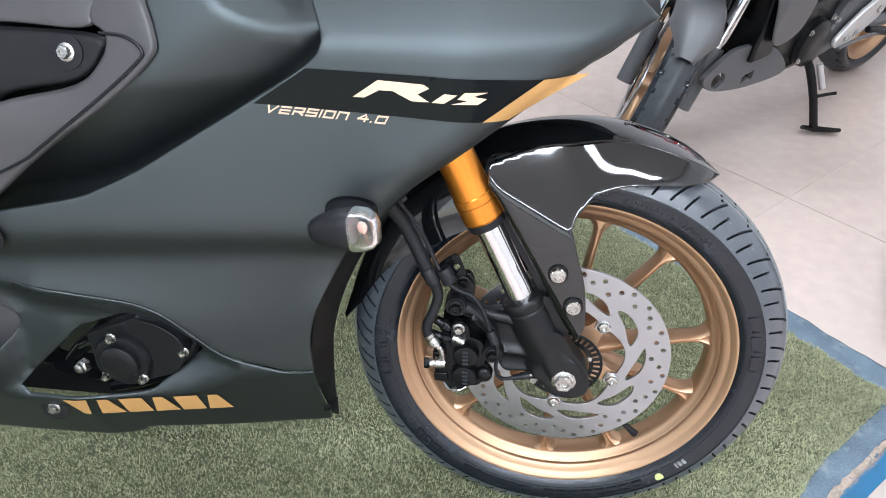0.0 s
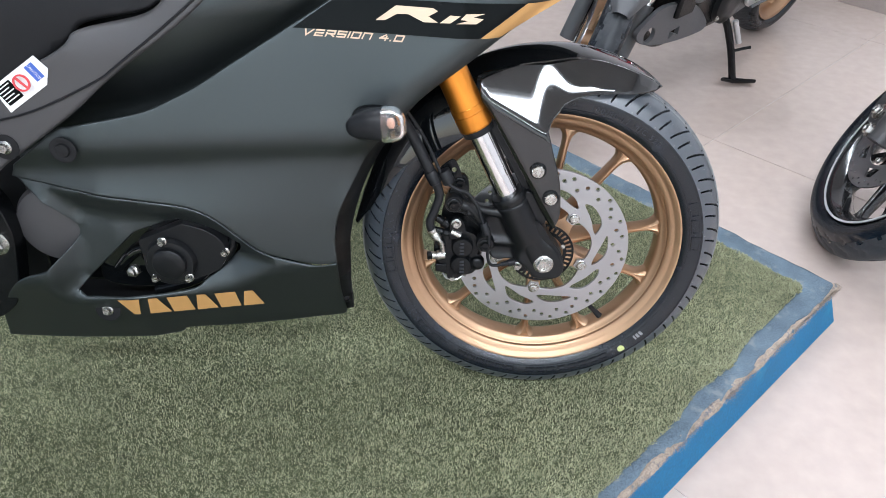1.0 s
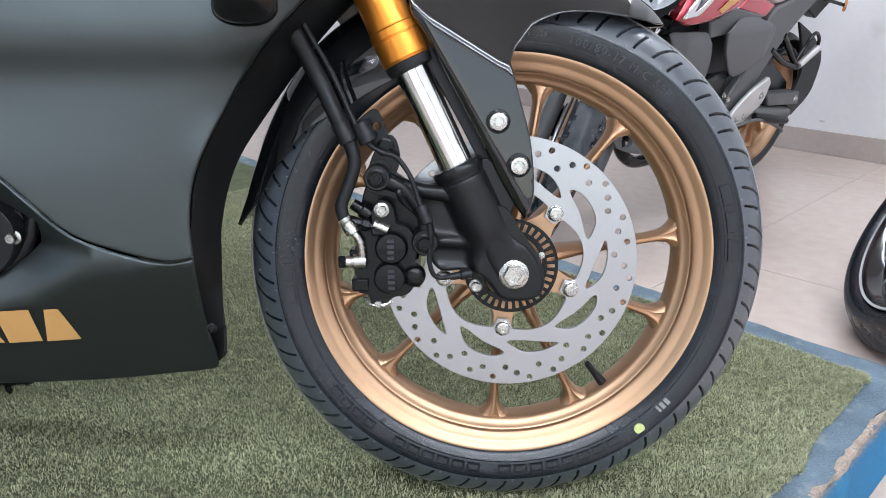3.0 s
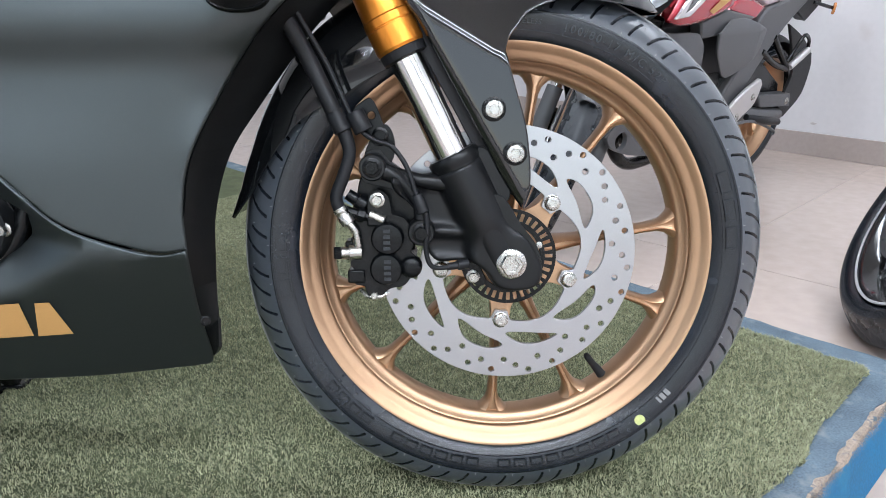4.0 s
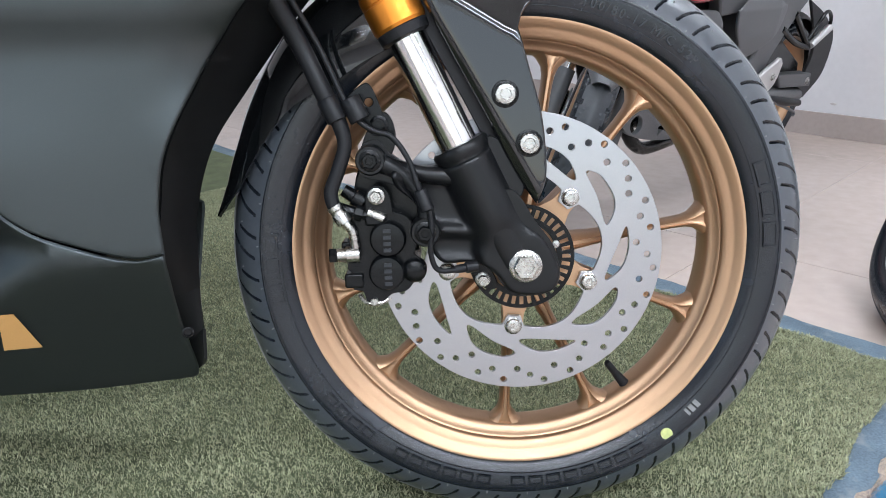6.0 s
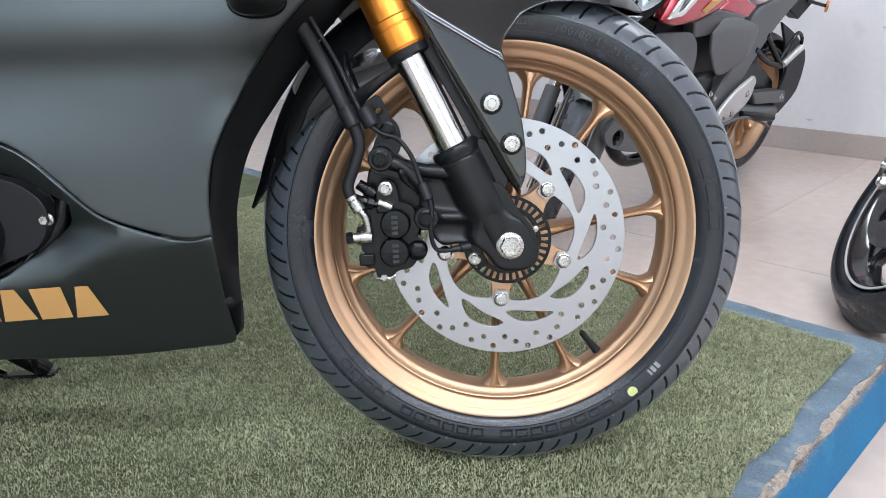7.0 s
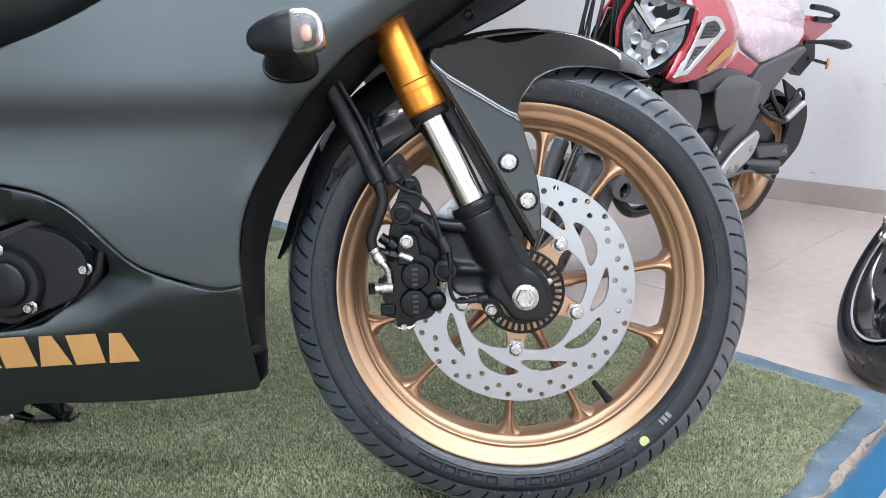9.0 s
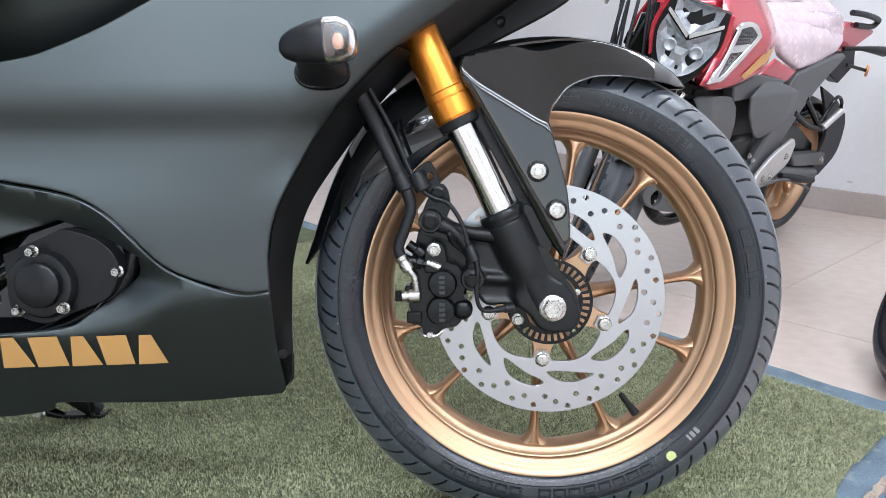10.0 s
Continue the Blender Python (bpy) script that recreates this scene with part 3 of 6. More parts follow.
tyre_data, tread_faces = tyre_mesh()
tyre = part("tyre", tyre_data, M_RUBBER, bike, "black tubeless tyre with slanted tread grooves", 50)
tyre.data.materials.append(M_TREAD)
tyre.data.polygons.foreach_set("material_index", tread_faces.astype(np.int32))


def round_wall(data, r, mid, y):
    """Bends flat letters round the wheel, their feet towards the tread or the axle by the sign of r."""
    out = []
    for px, py, pz in data[0]:
        rad = abs(r) + (py if r > 0 else -py)
        a = math.radians(mid) + (-px if r > 0 else px) / abs(r)
        out.append((rad * math.cos(a), y - pz, rad * math.sin(a)))
    return out, data[1]


def arc_bar(r0, r1, a0, a1, y0, y1, k=6):
    a0, a1 = radians(a0), radians(a1)
    A = [a0 + (a1 - a0) * i / k for i in range(k + 1)]
    return plate([(r1 * math.cos(a), r1 * math.sin(a)) for a in A] + [(r0 * math.cos(a), r0 * math.sin(a)) for a in A[::-1]], (), y0, y1) \
        if a1 > a0 else arc_bar(r0, r1, math.degrees(a1), math.degrees(a0), y0, y1, k)


part("sidewall_lettering", round_wall(lettering("100/80-17 M/C 52P", 0.0120, 0.0010, 1.30), 0.2455, 62, -0.0492), M_LETTER, tyre, "raised size lettering")
part("sidewall_lettering", round_wall(lettering("TUBELESS", 0.0075, 0.0010, 1.15), 0.2465, 86, -0.0494), M_LETTER, tyre, "raised lettering")
# maker's and model names as plain raised frames
def frame_bar(r0, r1, a0, a1, y0, y1, rim):
    """A raised frame bent round the wheel: one plain stand-in for a moulded character."""
    def arc(r, b0, b1):
        return [(r * math.cos(radians(b0 + (b1 - b0) * i / 4)), r * math.sin(radians(b0 + (b1 - b0) * i / 4))) for i in range(5)]
    d = math.degrees(rim / r0)
    return plate(arc(r1, a0, a1) + arc(r0, a1, a0), [arc(r1 - rim, a0 + d, a1 - d) + arc(r0 + rim, a1 - d, a0 + d)], y0, y1)


for start, wide, count, r0, r1 in ((0.5, 7.2, 3, 0.2400, 0.2535), (173.5, 6.0, 3, 0.2400, 0.2535), (215.5, 4.1, 4, 0.2405, 0.2505), (237.5, 4.3, 6, 0.2405, 0.2505), (267.5, 4.4, 8, 0.2405, 0.2505)):
    for i in range(count):
        a = start + i * wide
        part("name_frame", frame_bar(r0, r1, a, a + wide * 0.80, -0.0508, -0.0460, 0.0017), M_RUBBER, tyre)
for r0, r1, y in ((0.2372, 0.2378, -0.0472), (0.2556, 0.2566, -0.0502)):
    part("sidewall_line", lathe([(r0, y - 0.0006), (r1, y - 0.0006), (r1, y + 0.003), (r0, y + 0.003)], 180), M_RUBBER, tyre)
# thin pale mould lines near the crown, and small vent spews on the shoulder
for y, r in ((-0.0175, 0.2917), (-0.0105, 0.2938)):
    part("mould_line", lathe([(r, y - 0.0004), (r + 0.0004, y), (r, y + 0.0004), (r - 0.002, y)], 240), M_STAMP, tyre, "pale mould line")
for i in range(76):
    a = radians(i * 360 / 76 + 1.5)
    r, y = ((0.2785, -0.0368), (0.2600, -0.0490))[i % 2]
    part("vent_spew", turned((r * math.cos(a), y, r * math.sin(a)), (0.7 * math.cos(a), -0.7, 0.7 * math.sin(a)), [(-0.001, 0.0007), (0.0016, 0.0005)], 5), M_STAMP, tyre)
for i, (a, w) in enumerate(((315.0, 0.7), (316.2, 1.1), (317.8, 1.1))):
    part("stamp_mark", arc_bar(0.2400, 0.2480, a, a + w, -0.0500, -0.0470, 2), M_STAMP, tyre, "small faded stamp mark")
part("paint_dot", plate(ring(0.0062, 16, 0.248 * math.cos(radians(308)), 0.248 * math.sin(radians(308))), (), -0.0502, -0.047), M_YELLOW, tyre, "yellow-green balance dot")


def rim_mesh():
    near = [(0.2255, -0.0330), (0.2290, -0.0345), (0.2305, -0.0368), (0.2300, -0.0395), (0.2275, -0.0405), (0.2245, -0.0395), (0.2195, -0.0345),
            (0.2165, -0.0325), (0.2150, -0.0322), (0.2120, -0.0300), (0.2090, -0.0288), (0.2078, -0.0262), (0.2078, -0.0235), (0.2055, -0.0222), (0.2045, -0.0195), (0.2000, -0.0180), (0.1965, -0.0150), (0.1950, -0.0100), (0.1945, 0.0)]
    far = [(r, -y) for r, y in near[::-1][1:]]
    outer = [(0.2180, 0.0250), (0.2060, 0.0140), (0.2060, -0.0140), (0.2180, -0.0250)]
    return lathe(near + far + outer, 240)


rim = part("front_rim", rim_mesh(), M_GOLD, bike, "gold painted cast alloy rim", 60)


def spoke_mesh(rim_deg, hub_deg):
    """One spoke: a rounded I-shaped bar that flares into the rim and into the hub."""
    a, h = radians(rim_deg), radians(hub_deg)
    p0 = Vector((0.030 * math.cos(h), 0, 0.030 * math.sin(h)))
    p1 = Vector((0.1985 * math.cos(a), 0, 0.1985 * math.sin(a)))
    d = (p1 - p0).normalized()
    side = Vector((-d.z, 0, d.x))
    stations = [(0.0, 0.012, 0.026), (0.15, 0.0090, 0.024), (0.30, 0.0068, 0.0200), (0.55, 0.0055, 0.0165), (0.78, 0.0050, 0.0145),
                (0.87, 0.0058, 0.0140), (0.92, 0.0082, 0.0140), (0.96, 0.0140, 0.0145), (0.985, 0.0205, 0.0150), (1.0, 0.0290, 0.0150)]
    shape = [(1, 0.45), (0.72, 0.86), (0.38, 1.0), (0.22, 0.84), (-0.22, 0.84), (-0.38, 1.0), (-0.72, 0.86), (-1, 0.45),
             (-1, -0.45), (-0.72, -0.86), (-0.38, -1.0), (-0.22, -0.84), (0.22, -0.84), (0.38, -1.0), (0.72, -0.86), (1, -0.45)]
    verts, faces, k = [], [], len(shape)
    for s, w, t in stations:
        c = p0 + (p1 - p0) * s
        for q, e in shape:
            v = c + side * (q * w) + Vector((0, -e * t, 0))
            rad = math.hypot(v.x, v.z)
            if s > 0.9 and rad > 0.1990:
                v.x, v.z = v.x * 0.1990 / rad, v.z * 0.1990 / rad
            if s == 1.0:
                v.x, v.z = v.x * 0.1990 / math.hypot(v.x, v.z), v.z * 0.1990 / math.hypot(v.x, v.z)
            verts.append(v)
    for i in range(len(stations) - 1):
        for j in range(k):
            m = (j + 1) % k
            faces.append((i * k + j, i * k + m, (i + 1) * k + m, (i + 1) * k + j))
    return verts, faces


for i in range(5):
    mid = 352.7 + 72 * i
    part("spoke", spoke_mesh(mid + 14.7, mid + 7.0), M_GOLD, rim, angle=55)
    part("spoke", spoke_mesh(mid - 14.7, mid - 21.0), M_GOLD, rim, angle=55)
part("hub", lathe([(0.016, -0.040), (0.031, -0.040), (0.034, -0.036), (0.034, -0.020), (0.046, -0.014), (0.048, 0.0), (0.046, 0.014), (0.034, 0.020), (0.034, 0.045), (0.016, 0.045)], 48), M_GOLD, rim)


def carrier_arm(deg):
    """One arm of the gold disc carrier."""
    a = radians(deg)
    o = [(0.026, -0.026), (0.048, -0.0170), (0.062, -0.0110), (0.078, -0.0105), (0.084, -0.006), (0.085, 0.006), (0.078, 0.0105), (0.062, 0.0110), (0.048, 0.0170), (0.026, 0.026)]
    o = spline(o, (0, 9), True, 3)
    return plate([(x * math.cos(a) - z * math.sin(a), x * math.sin(a) + z * math.cos(a)) for x, z in o], (), -0.0395, -0.026)


BOLT_R, BOLT_A = 0.0745, 48.5
for i in range(5):
    part("carrier_arm", carrier_arm(BOLT_A + 72 * i), M_GOLD, rim, bevel=0.0015)
valve_a = radians(307)
vp = Vector((0.203 * math.cos(valve_a), -0.004, 0.203 * math.sin(valve_a)))
vd = Vector((-math.cos(valve_a), -0.30, -math.sin(valve_a)))
part("valve_stem", turned(vp, vd, [(-0.004, 0.0075), (0.006, 0.0070), (0.010, 0.0055), (0.026, 0.0046), (0.027, 0.0040), (0.031, 0.0042), (0.044, 0.0038), (0.046, 0.0028)], 14), M_HOSE, rim, "black rubber valve stem")
part("valve_seat", turned(vp - vd.normalized() * 0.008, vd, [(0, 0.015), (0.006, 0.0125), (0.0085, 0.0085)], 18), M_GOLD, rim)


# -- brake disc --
def disc_mesh():
    outer = ring(0.1413, 180)
    inner = []
    for i in range(360):
        a = i * 1.0
        rel = (a - BOLT_A + 36) % 72 - 36
        r = 0.0785 + 0.004 * math.cos(radians(rel * 5)) * -1
        tab = 1 - smoothstep(5.5, 9.0, abs(rel))
        r = r - tab * (r - 0.0640)
        inner.append((r * math.cos(radians(a)), r * math.sin(radians(a))))
    holes = [inner]
    for i in range(5):
        base = BOLT_A + 72 * i
        for turn, pts in ((0, [(2.5, 0.103), (-4, 0.1095), (-15, 0.1085), (-23, 0.1040), (-30.5, 0.0925), (-28, 0.0890), (-12, 0.0945)]),
                          (0, [(-35, 0.1085), (-46, 0.1085), (-57, 0.1040), (-66, 0.0940), (-66, 0.0895), (-56, 0.0910), (-44, 0.0985)])):
            o = [(r * math.cos(radians(base + d)), r * math.sin(radians(base + d))) for d, r in pts]
            holes.append(resample(spline(o, (), True, 5), 0.004)[::-1])
    pattern = [0.116, 0.127, 0.1345, 0.123, 0.1355, 0.1285, 0.1215, 0.1335, 0.124, 0.1315]
    for i in range(60):
        a = radians(64.5 - i * 6.0)
        r = pattern[i % 10]
        holes.append(ring(0.0034, 10, r * math.cos(a), r * math.sin(a)))
    # holes that would run into a window are left out
    clean = holes[:11]
    for h in holes[11:]:
        P = np.array(h)
        if min(edge_distance(P, clean[:11])) > 0.0016:
            clean.append(h)
    return plate(outer, clean, -0.0450, -0.0405)


disc = part("brake_disc", disc_mesh(), M_STEEL, bike, "drilled steel brake disc", 30, bevel=0.0004)
for i in range(5):
    a = radians(BOLT_A + 72 * i)
    p = Vector((BOLT_R * math.cos(a), -0.0450, BOLT_R * math.sin(a)))
    part("disc_bolt", joined(turned(p, (0, -1, 0), [(0, 0.0092), (0.0016, 0.0090), (0.0022, 0.0078), (0.0052, 0.0070), (0.0058, 0.0060), (0.0058, 0.0036), (0.0035, 0.0034)], 20)), M_BOLT, disc, "zinc socket bolt")
slots = [[(r * math.cos(radians(a + d)), r * math.sin(radians(a + d))) for r, d in ((0.0400, -2.9), (0.0485, -2.4), (0.0485, 2.4), (0.0400, 2.9))] for a in np.arange(0, 360, 10)]
absr = part("sensor_ring", plate(ring(0.0520, 96), [ring(0.0345, 40)] + slots, -0.0585, -0.0565), M_BLACK, bike, "slotted black wheel speed ring", bevel=0.0003)
for i in range(4):
    a = radians(20 + 90 * i)
    part("ring_screw", turned((0.0355 * math.cos(a), -0.0585, 0.0355 * math.sin(a)), (0, -1, 0), [(0, 0.004), (0.002, 0.0036), (0.0024, 0.002)], 12), M_BOLT, absr)
part("axle_spacer", turned((0, -0.068, 0), (0, 1, 0), [(0, 0.019), (0.03, 0.019)], 32), M_GOLD, bike)

# -- fork --
LEG = Vector((-0.467, 0, 1)).normalized()           # up along the fork
LEG0 = Vector((-0.0075, -0.070, 0.0))


def on_leg(s):
    return LEG0 + LEG * s


def fork(sign, real=True):
    off = Vector((0, 0 if sign < 0 else 0.140, 0))
    low = part("fork_lower", turned(on_leg(0.0) + off, LEG, [(0.0, 0.0240), (0.03, 0.0250), (0.055, 0.0262), (0.060, 0.0272), (0.104, 0.0272), (0.107, 0.0262),
               (0.112, 0.0262), (0.114, 0.0275), (0.121, 0.0275), (0.1235, 0.0255), (0.1240, 0.0185)], 48), M_ALLOY, bike, "satin black fork lower leg")
    part("stanchion", turned(on_leg(0.10) + off, LEG, [(0, 0.0180), (0.15, 0.0180)], 48), M_CHROME, bike, "polished fork tube")
    out = part("fork_outer_tube", turned(on_leg(0.240) + off, LEG, [(0, 0.0240), (0.003, 0.0256), (0.024, 0.0256), (0.0246, 0.0249), (0.0258, 0.0249), (0.0264, 0.0256), (0.034, 0.0256), (0.0355, 0.0246), (0.048, 0.0240), (0.060, 0.0234), (0.20, 0.0232)], 64), M_ORANGE, bike, "orange-gold anodised upper fork tube", 12)
    part("dust_seal", turned(on_leg(0.229) + off, LEG, [(0, 0.0192), (0.002, 0.0238), (0.010, 0.0246), (0.0115, 0.0235)], 40), M_HOSE, out)
    return low


leg_near = fork(-1)
fork(1)
# axle lug and nut
lug = spline([(-0.046, 0.060), (-0.012, 0.070), (0.010, 0.040), (0.027, 0.016), (0.033, -0.010), (0.026, -0.026), (0.006, -0.031), (-0.014, -0.027), (-0.028, -0.008), (-0.040, 0.025)], (), True, 6)
part("axle_lug", plate(lug, (), -0.0885, -0.0600), M_ALLOY, leg_near, bevel=0.006)
nut = part("axle_nut", joined(turned((0.0, -0.0918, -0.001), (0, -1, 0), [(0, 0.0158), (0.002, 0.0156), (0.0032, 0.0140)], 32),
                              turned((0.0, -0.0940, -0.001), (0, -1, 0), [(0, 0.0122), (0.0060, 0.0122), (0.0072, 0.0110), (0.0072, 0.0075), (0.0040, 0.0070)], 6, 0.3)), M_BOLT, leg_near, "zinc axle bolt")


def near_segment(x, z, a, b):
    """Distance in the side view from a point to a line piece."""
    ex, ez = b[0] - a[0], b[1] - a[1]
    t = min(1.0, max(0.0, ((x - a[0]) * ex + (z - a[1]) * ez) / (ex * ex + ez * ez)))
    return math.hypot(x - a[0] - t * ex, z - a[1] - t * ez)


def casting_depth(x, z):
    """The round leg runs into a hollowed web behind it and a flat axle lug below."""
    q = (x + 0.0075) * 0.906 + z * 0.423
    s = -(x + 0.0075) * 0.423 + z * 0.906
    r = 0.0258 + 0.0016 * smoothstep(0.02, 0.06, s)
    tube_d = 0.0705 + math.sqrt(max(0.0, r * r - q * q)) - 0.5 * max(0.0, abs(q) - r)
    t = smoothstep(0.050, 0.016, s) * smoothstep(-0.040, -0.026, q)
    leg = (1 - t) * tube_d + t * 0.0918
    web = 0.0775 - 0.10 * max(0.0, q + 0.02)
    for a, b, up, wide in (((-0.122, 0.086), (-0.060, 0.086), 0.0075, 0.0075), ((-0.093, 0.034), (-0.035, 0.030), 0.0080, 0.0060), ((-0.122, 0.086), (-0.092, 0.033), 0.0095, 0.0080), ((-0.086, 0.004), (-0.036, 0.000), 0.0045, 0.0060)):
        web += up * math.exp(-(near_segment(x, z, a, b) / wide) ** 2)
    k = 0.0022
    top = max(leg, web)
    return top + k * math.log(math.exp((leg - top) / k) + math.exp((web - top) / k))


casting = spline([(-0.0785, 0.0885), (-0.055, 0.0990), (-0.0295, 0.1110), (-0.0063, 0.0612), (0.0040, 0.0390), (0.0190, 0.0220), (0.0300, 0.0020), (0.0330, -0.0120), (0.0260, -0.0265), (0.0060, -0.0310), (-0.0140, -0.0270), (-0.0240, -0.0140),
                  (-0.0360, -0.0030), (-0.0560, 0.0010), (-0.0760, 0.0000), (-0.0900, 0.0180), (-0.0935, 0.0450), (-0.1060, 0.0630), (-0.1200, 0.0760), (-0.1200, 0.0930), (-0.0980, 0.0920)], (0, 2), True, 4)
panel("fork_casting", skin(casting[::-1], casting_depth, (), 0.0036, 0.0045), M_ALLOY, leg_near, "satin black casting that runs from the leg to the caliper", 0.003, 60)
mount = spline([(-0.034, 0.118), (-0.018, 0.112), (-0.004, 0.086), (0.000, 0.070), (-0.008, 0.062), (-0.026, 0.088)], (), True, 4)
part("fender_mount", plate(mount, (), -0.0820, -0.0640), M_ALLOY, leg_near, bevel=0.004)
# web from the leg to the caliper
web = spline([(-0.150, 0.112), (-0.135, 0.118), (-0.122, 0.104), (-0.100, 0.092), (-0.066, 0.090), (-0.030, 0.045), (-0.022, 0.010), (-0.036, -0.003), (-0.056, 0.002), (-0.076, 0.000),
              (-0.089, 0.018), (-0.090, 0.045), (-0.104, 0.064), (-0.126, 0.078), (-0.152, 0.086)], (), True, 5)
bracket = part("caliper_bracket", plate(web, (), -0.0770, -0.0640), M_ALLOY, bike, "cast black caliper bracket", bevel=0.009)
ridge = tube([(-0.140, -0.080, 0.100), (-0.112, -0.081, 0.086), (-0.094, -0.083, 0.060), (-0.091, -0.084, 0.032)], [0.0105, 0.0075, 0.0070, 0.0105], 14)
part("bracket_arm", ridge, M_ALLOY, bracket)
part("bracket_rib", tube([(-0.125, -0.078, 0.096), (-0.095, -0.079, 0.086), (-0.060, -0.080, 0.082)], [0.006, 0.0075, 0.010], 10), M_ALLOY, bracket)
for p, r in (((-0.141, -0.0905, 0.100), 0.0075), ((-0.0925, -0.0935, 0.033), 0.0075)):
    part("boss", turned(Vector(p) + Vector((0, 0.020, 0)), (0, -1, 0), [(0, 0.0145), (0.017, 0.0140), (0.0195, 0.0125)], 24), M_ALLOY, bracket)
    part("bolt", bolt(p, (0, -1, 0), r), M_BLACK, bracket)
caliper_outline = spline([(-0.163, 0.044), (-0.156, 0.056), (-0.146, 0.050), (-0.136, 0.056), (-0.122, 0.052), (-0.108, 0.046), (-0.100, 0.026), (-0.104, 0.012), (-0.098, 0.004), (-0.104, -0.014), (-0.112, -0.024), (-0.126, -0.027), (-0.134, -0.034), (-0.150, -0.034), (-0.153, -0.024), (-0.163, -0.022), (-0.160, -0.008), (-0.167, -0.002), (-0.167, 0.010), (-0.160, 0.014), (-0.166, 0.026), (-0.160, 0.032)], (1, 2, 7, 12, 13, 14, 15, 16, 17, 18, 19), True, 3)
cal = part("brake_caliper", plate(caliper_outline, (), -0.0850, -0.0300), M_BLACK, bike, "black two-piston brake caliper", bevel=0.005)
for cz in (0.0275, -0.0045):
    part("piston_cap", turned((-0.1275 - 0.002 * (cz < 0), -0.0830, cz), (0, -1, 0), [(0, 0.0172), (0.010, 0.0168), (0.0125, 0.0150), (0.0130, 0.0120)], 32), M_BLACK, cal)
    for k in range(4):
        part("name_bar", block((-0.1315, -0.0966, cz - 0.0115 + k * 0.006), (-0.1245, -0.0955, cz - 0.0080 + k * 0.006)), M_LETTER, cal)
part("bridge", joined(block((-0.172, -0.084, 0.004), (-0.150, -0.060, 0.024)), block((-0.170, -0.088, -0.020), (-0.152, -0.062, -0.006)), block((-0.148, -0.092, 0.040), (-0.130, -0.080, 0.050))), M_BLACK, cal, bevel=0.002)
part("pin_cap", turned((-0.150, -0.078, 0.060), (-0.5, 0, 0.35), [(0, 0.0085), (0.010, 0.0085), (0.011, 0.0065), (0.022, 0.0060)], 12), M_BLACK, cal)
part("banjo_bolt", turned((-0.155, -0.0900, 0.0135), (-1, -0.15, 0), [(0, 0.0080), (0.012, 0.0080), (0.0125, 0.0062), (0.020, 0.0062), (0.021, 0.005)], 12), M_BOLT, cal, "zinc banjo bolt")
part("banjo_cap", turned((-0.1755, -0.0930, 0.0135), (-1, -0.15, 0), [(0, 0.0072), (0.006, 0.0072), (0.007, 0.006)], 6), M_BLACK, cal)
part("bleed_screw", turned((-0.150, -0.086, 0.050), (-0.9, -0.1, 0.3), [(-0.016, 0.0045), (0, 0.0045), (0.001, 0.0075), (0.008, 0.0075), (0.009, 0.0050), (0.022, 0.0055), (0.024, 0.004)], 8), M_BLACK, cal)
part("slide_pin", turned((-0.145, -0.086, 0.052), (0.8, -0.1, -0.35), [(0, 0.0055), (0.016, 0.0055), (0.017, 0.0035)], 12), M_BOLT, cal, "zinc slide pin")
part("bolt", bolt((-0.137, -0.088, 0.067), (0, -1, 0), 0.0058), M_BOLT, cal)
part("ear", plate(spline([(-0.148, 0.050), (-0.146, 0.070), (-0.137, 0.077), (-0.126, 0.070), (-0.122, 0.050)], (0, 4), True, 4), (), -0.087, -0.078), M_BLACK, cal, bevel=0.002)
part("pin_boss", turned((-0.104, -0.078, -0.004), (0, -1, 0), [(0, 0.012), (0.010, 0.0115), (0.013, 0.009), (0.014, 0.004)], 18), M_BLACK, cal)
part("pad_clip", tube([(-0.158, -0.075, -0.030), (-0.150, -0.082, -0.036), (-0.138, -0.084, -0.036), (-0.128, -0.080, -0.032)], 0.0022, 8), M_BOLT, cal, "zinc pad clip")
part("bolt", bolt((-0.143, -0.0800, -0.034), (0, -1, 0), 0.0042), M_BOLT, cal)
part("caliper_back", plate(spline([(-0.156, 0.045), (-0.154, 0.092), (-0.128, 0.098), (-0.100, 0.076), (-0.090, 0.045), (-0.098, 0.015)], (), True, 4), (), -0.0640, -0.0540), M_BLACK, cal, bevel=0.002)
part("pad", block((-0.150, -0.056, -0.020), (-0.100, -0.030, 0.040)), M_BLACK, cal, bevel=0.003)
# hose bracket, hose and sensor cable
hb = part("hose_bracket", plate(spline([(-0.165, 0.150), (-0.150, 0.166), (-0.138, 0.166), (-0.126, 0.128), (-0.138, 0.122), (-0.150, 0.140)], (), True, 4), [ring(0.004, 10, -0.141, 0.152)], -0.0790, -0.0765), M_BLACK, bike, "black hose bracket", bevel=0.0008)
part("bolt", bolt((-0.1325, -0.0790, 0.132), (0, -1, 0), 0.0062), M_BLACK, hb)
part("bracket_post", plate(spline([(-0.150, 0.100), (-0.146, 0.122), (-0.132, 0.142), (-0.122, 0.138), (-0.118, 0.118), (-0.126, 0.100)], (), True, 4), (), -0.0765, -0.066), M_BLACK, hb, bevel=0.002)
for p, d in (((-0.173, -0.092, 0.147), (0.42, 0, -0.9)), ((-0.153, -0.090, 0.147), (0.42, 0, -0.9))):
    part("clip", turned(Vector(p) - Vector(d).normalized() * 0.010, d, [(0, 0.0088), (0.001, 0.0096), (0.021, 0.0096), (0.022, 0.0085)], 16), M_HOSE, hb)
